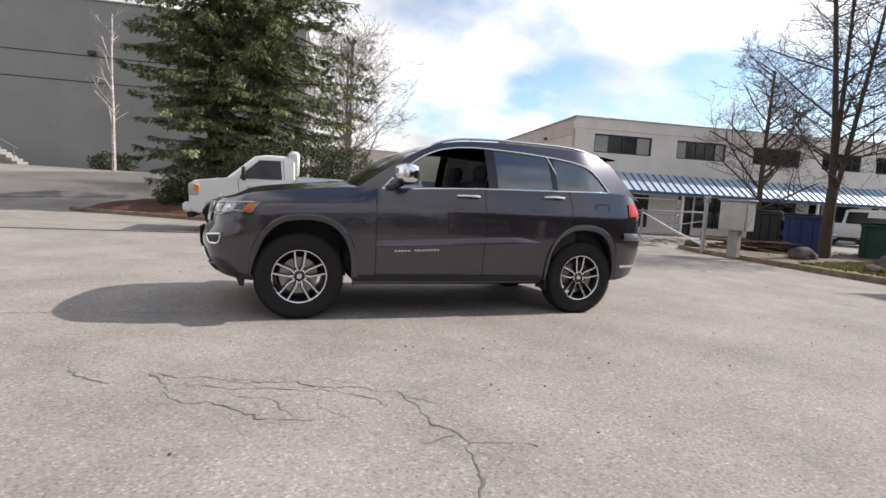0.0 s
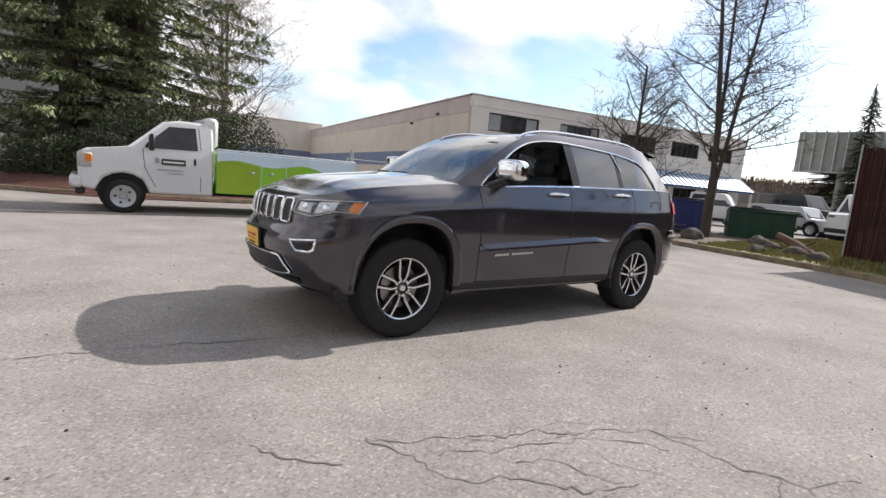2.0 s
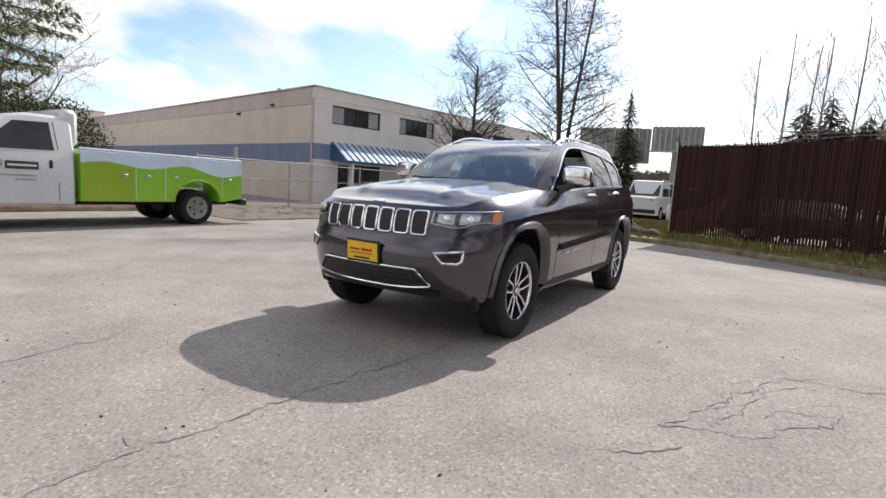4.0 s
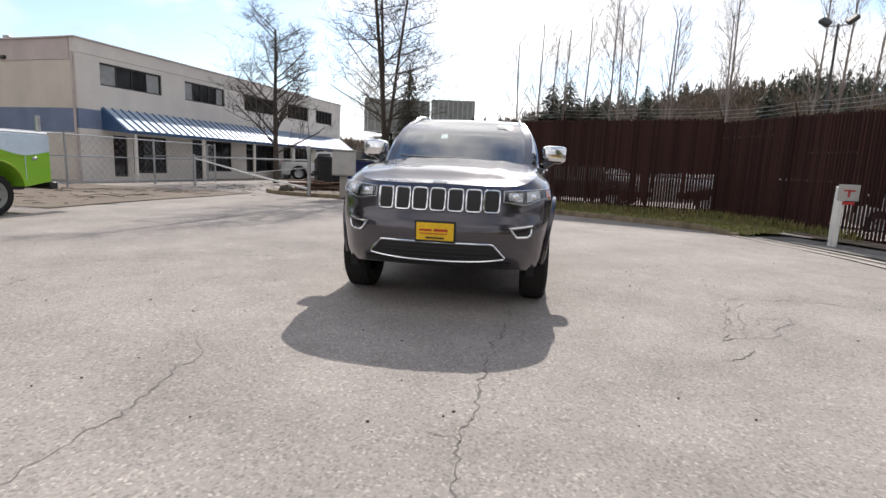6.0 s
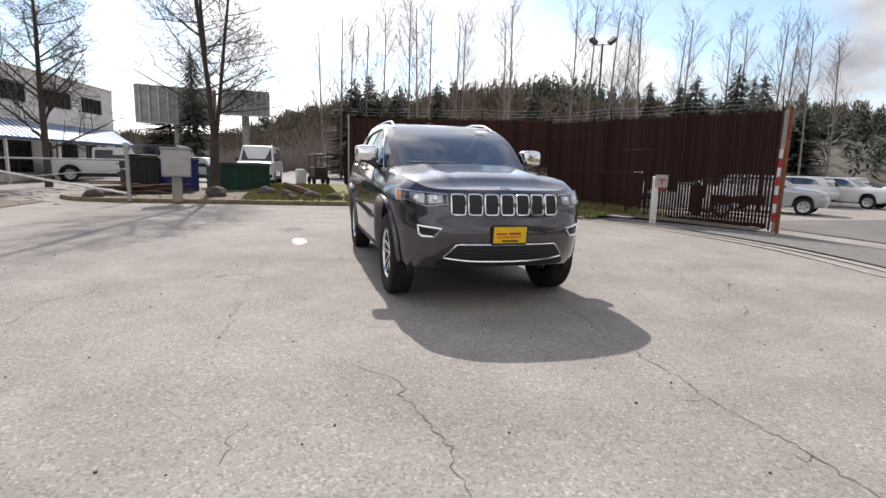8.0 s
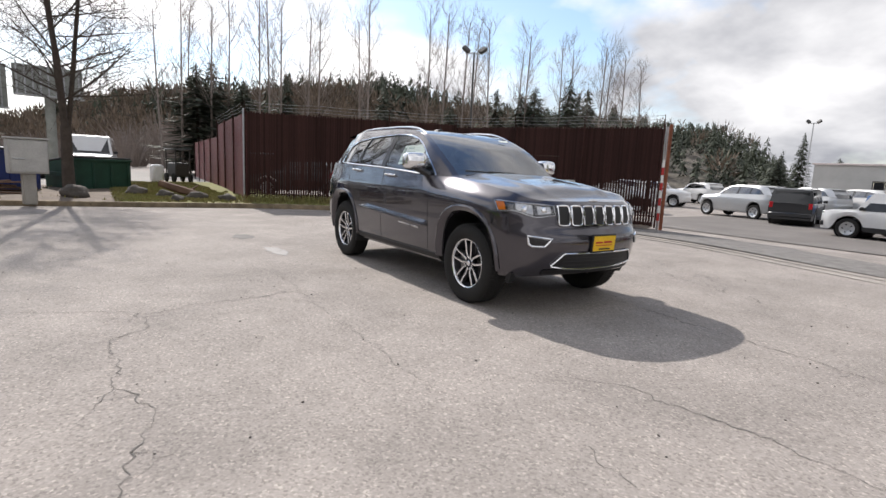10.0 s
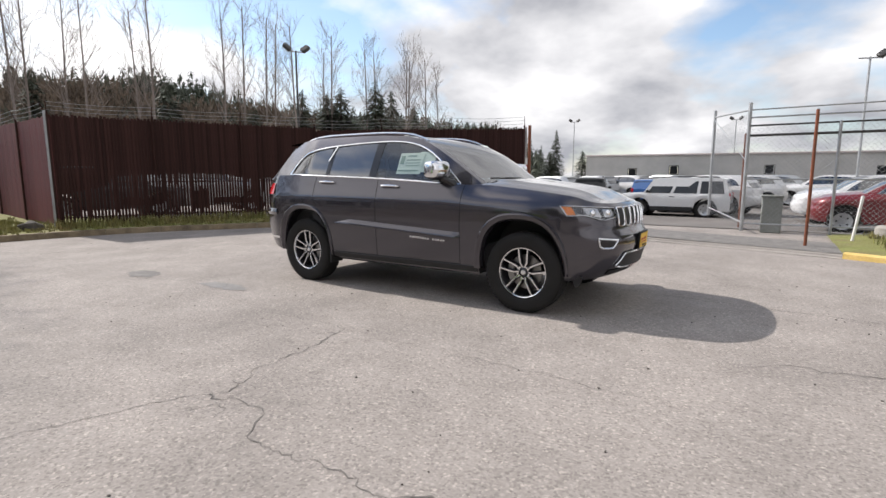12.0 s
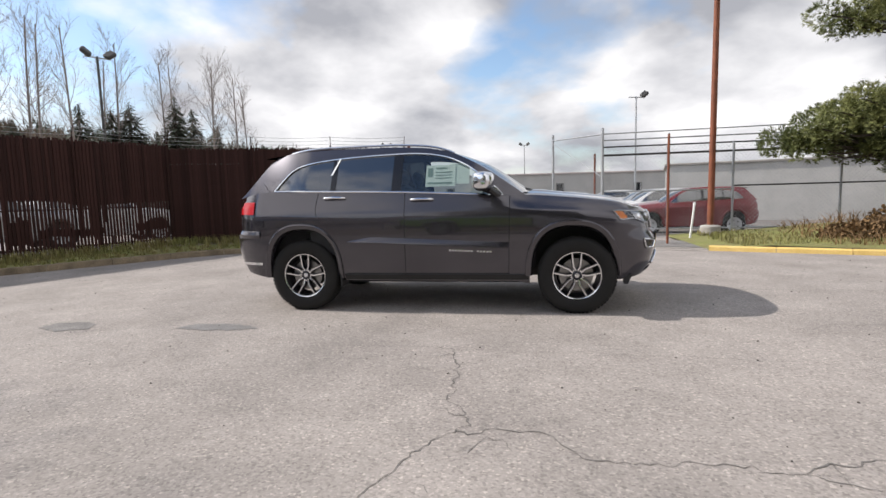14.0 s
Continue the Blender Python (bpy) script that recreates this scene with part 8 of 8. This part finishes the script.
# ---- the white and green service truck ----
truck = thing("service_truck", "white cab truck with lime green service body", "truck", pose(0.74, -9.12, 0, 0, 0, 0))
TW = 0.98
# cab: outline in side view, front towards +x; origin between the axles
cab_out = [(2.88, 0.50), (2.92, 0.62), (2.95, 0.98), (2.86, 1.20), (2.70, 1.26), (1.92, 1.36), (1.28, 1.93), (0.98, 1.99), (0.42, 1.99), (0.30, 1.90), (0.30, 1.361), (0.30, 0.42), (1.54, 0.42), (1.57, 0.55), (1.66, 0.70), (1.82, 0.79), (2.0, 0.82), (2.18, 0.79), (2.34, 0.70), (2.43, 0.55), (2.47, 0.44)]

cab_out = [(x if x < 2.48 else 2.48 + (x - 2.48) * 0.6, z) for x, z in cab_out]


def cab_side(y, inset):
    out = []
    for x, z in cab_out:
        k = max(z - 1.30, 0) * 0.20
        out.append((x, y - math.copysign(k + inset, y), z))
    return out


s = Shape()
left, right = cab_side(TW, 0), cab_side(-TW, 0)
n = len(cab_out)
waist = [i for i, (x, z) in enumerate(cab_out) if z in (1.36, 1.361)]
low = [i for i in range(n) if i <= waist[0] or i >= waist[1]]
high = list(range(waist[0], waist[1] + 1))
s.add(left + right, [tuple(low), tuple(high), tuple(n + i for i in reversed(low)), tuple(n + i for i in reversed(high))] + [(i, (i + 1) % n, n + (i + 1) % n, n + i) for i in range(n)])
cabm = part("cab", s, WHITE_CAR, truck, smooth=25)
bev = cabm.modifiers.new("rounded_edges", "BEVEL")
bev.width, bev.segments, bev.limit_method, bev.angle_limit = 0.05, 2, "ANGLE", radians(35)
part("cab_fairing", Shape().box((0.33, 0, 1.80), (0.28, 1.72, 0.66), None, 0.07), WHITE_CAR, truck)
for sg in (1, -1):
    def cs(x, z, out=0.006):
        return (x, sg * (TW - max(z - 1.30, 0) * 0.20 + out), z)
    part("side_window", Shape().add([cs(0.62, 1.38), cs(1.62, 1.36), cs(1.60, 1.44), cs(1.17, 1.84), cs(0.66, 1.86)], [(0, 1, 2, 3, 4)]), PANE_DK, truck)
    gap = Shape().ribbon([cs(0.56, 0.50, 0.002), cs(0.56, 1.40, 0.002), cs(0.60, 1.88, 0.002)], 0.012, (0, sg, 0)).ribbon([cs(1.66, 1.34, 0.002), cs(1.62, 0.95, 0.002), cs(1.42, 0.56, 0.002)], 0.012, (0, sg, 0))
    part("door_gap", gap, SEAM, truck)
    part("door_handle", Shape().box((0.68, sg * (TW + 0.015), 1.14), (0.05, 0.03, 0.14), None, 0.01), BLACK, truck)
    mirror = part("door_mirror", Shape().box((1.52, sg * (TW + 0.20), 1.48), (0.10, 0.20, 0.34), None, 0.03), BLACK, truck)
    part("mirror_arm", Shape().tube([(1.55, sg * (TW - 0.02), 1.40), (1.52, sg * (TW + 0.18), 1.42)], 0.02, 8), BLACK, mirror)
    part("headlamp", Shape().box((2.63, sg * 0.745, 1.03), (0.27, 0.51, 0.34), None, 0.05), BOX_GREY, truck)
    part("turn_signal", Shape().box((2.58, sg * 0.998, 1.07), (0.11, 0.02, 0.15), None, 0.008), AMBER, truck)
    lines = Shape()
    for z, a, b, h in ((1.10, 0.86, 1.32, 0.13),):
        lines.box(((a + b) / 2, sg * (TW + 0.004), z), (b - a, 0.008, h))
    part("door_panel_sign", lines, FRAME_DK, truck, "dark lettering panel on the door")
    bars_ = Shape().box((1.09, sg * (TW + 0.009), 1.10), (0.40, 0.004, 0.035))
    part("door_sign_bar", bars_, SIGN_WHITE, truck)
    part("door_emblem", Shape().box((1.40, sg * (TW + 0.004), 1.12), (0.09, 0.008, 0.11), None, 0.003), BLIND, truck)
    for k in range(2):
        part("door_lettering_bar", Shape().box((1.15 - 0.1 * k, sg * (TW + 0.004), 0.93 - 0.07 * k), (0.5 - 0.2 * k, 0.006, 0.025)), BLIND, truck)
part("windscreen", Shape().add([(1.90, -0.82, 1.39), (1.90, 0.82, 1.39), (1.30, 0.76, 1.92), (1.30, -0.76, 1.92)], [(0, 1, 2, 3)]), PANE_DK, truck)
part("grille", Shape().box((2.745, 0, 0.98), (0.06, 1.0, 0.34), None, 0.02), BLACK, truck)
part("front_bumper", Shape().box((2.78, 0, 0.60), (0.22, 1.96, 0.24), None, 0.05), WHITE_CAR, truck)
part("bumper_valance", Shape().box((2.72, 0, 0.42), (0.16, 1.8, 0.14), None, 0.03), BLACK, truck)
part("chassis", Shape().box((-0.3, 0, 0.50), (5.6, 0.9, 0.20), None, 0.02), BLACK, truck)
# service body: tool lockers along both sides
BX0, BX1, BZ0, BZ1 = 0.24, -3.10, 0.50, 1.42
for sg in (1, -1):
    prof = Shape()
    out = [(BX0, BZ0)] + [(-1.44, BZ0)] + [(-2.02 + 0.52 * math.cos(a), 0.50 + 0.46 * math.sin(a)) for a in np.linspace(0, math.pi, 13)] + [(-2.60, BZ0), (BX1, 0.58), (BX1, BZ1), (BX0, BZ1)]
    y0, y1 = sg * 0.50, sg * 1.02
    m_ = len(out)
    prof.add([(x, y1, z) for x, z in out] + [(x, y0, z) for x, z in out], [tuple(range(m_)), tuple(range(2 * m_ - 1, m_ - 1, -1))] + [(i, (i + 1) % m_, m_ + (i + 1) % m_, m_ + i) for i in range(m_)])
    locker = part("locker_body", prof, LIME, truck, "lime green tool lockers", smooth=25)
    top = Shape()
    rows = []
    for k in range(41):
        x = lerp(BX0, BX1, k / 40)
        lowz = 1.20 + 0.05 * math.sin(k * 0.33) - 0.10 * ease(0.55, 0.9, k / 40)
        rows.append([(x, sg * 1.026, lowz), (x, sg * 1.026, BZ1 + 0.004), (x, sg * 0.98, BZ1 + 0.016)])
    part("sky_blue_stripe", top.grid(rows), SKYBLUE, locker, "pale blue upper stripe")
    rows = []
    for k in range(16):
        x = lerp(BX0 - 0.02, BX0 - 0.92, k / 15)
        rows.append([(x, sg * 1.024, 0.52), (x, sg * 1.024, 1.19 + 0.05 * math.sin(k * 0.33))])
    part("locker_door", Shape().grid(rows), OLIVE, locker, "yellow-green locker door")
    part("rail_top", Shape().tube([(BX0, sg * 0.97, BZ1 + 0.035), (BX1, sg * 0.97, BZ1 + 0.035)], 0.03, 8), GALV, locker)
    for x in (-0.72, -1.30, -2.60):
        part("door_gap", Shape().ribbon([(x, sg * 1.030, 0.53 if x > -1.4 else 0.62), (x, sg * 1.030, 1.40)], 0.012, (0, sg, 0)), SKYBLUE, locker)
    for x in (-0.52, -0.95, -1.52, -2.78):
        part("latch", Shape().box((x, sg * 1.034, 1.0), (0.09, 0.02, 0.06), None, 0.008), GALV, locker)
    part("belt_line", Shape().ribbon([(-1.42, sg * 1.031, 1.04), (-2.58, sg * 1.031, 1.04)], 0.012, (0, sg, 0)), OLIVE, locker)
    flare = Shape().tube([(-2.02 + 0.53 * math.cos(a), sg * 1.03, 0.50 + 0.47 * math.sin(a)) for a in np.linspace(0, math.pi, 17)], 0.012, 8)
    part("wheel_arch_trim", flare, OLIVE, locker)
    part("tail_lamp", Shape().box((BX1 - 0.01, sg * 0.86, 0.72), (0.04, 0.14, 0.14), None, 0.01), RED_LENS, truck)
part("bed_floor", Shape().box((-1.43, 0, 0.72), (3.3, 1.0, 0.06)), GALV, truck)
part("tailgate", Shape().box((-3.08, 0, 0.95), (0.06, 1.0, 0.44), None, 0.01), LIME, truck)
part("rear_bumper", Shape().box((-3.18, 0, 0.50), (0.18, 2.0, 0.14), None, 0.02), BLACK, truck)
part("rear_mast", Shape().tube([(-3.02, 0.9, 1.4), (-3.02, 0.9, 1.78)], 0.045, 10), GALV, truck)
for sg in (1, -1):
    road_wheel(truck, 2.0, sg * 0.87, 0.345, SILVER_CAR, 0.24)
    part("wheel_well", Shape().lathe([(0.0, 0.12), (0.43, 0.12), (0.43, -0.12), (0.0, -0.12)], 28), BLACK, truck, m=pose(2.0, sg * 0.62, 0.42))
    road_wheel(truck, -2.02, sg * 0.88, 0.37, BOARD_BACK, 0.24)
    road_wheel(truck, -2.02, sg * 0.60, 0.385, GALV, 0.24)
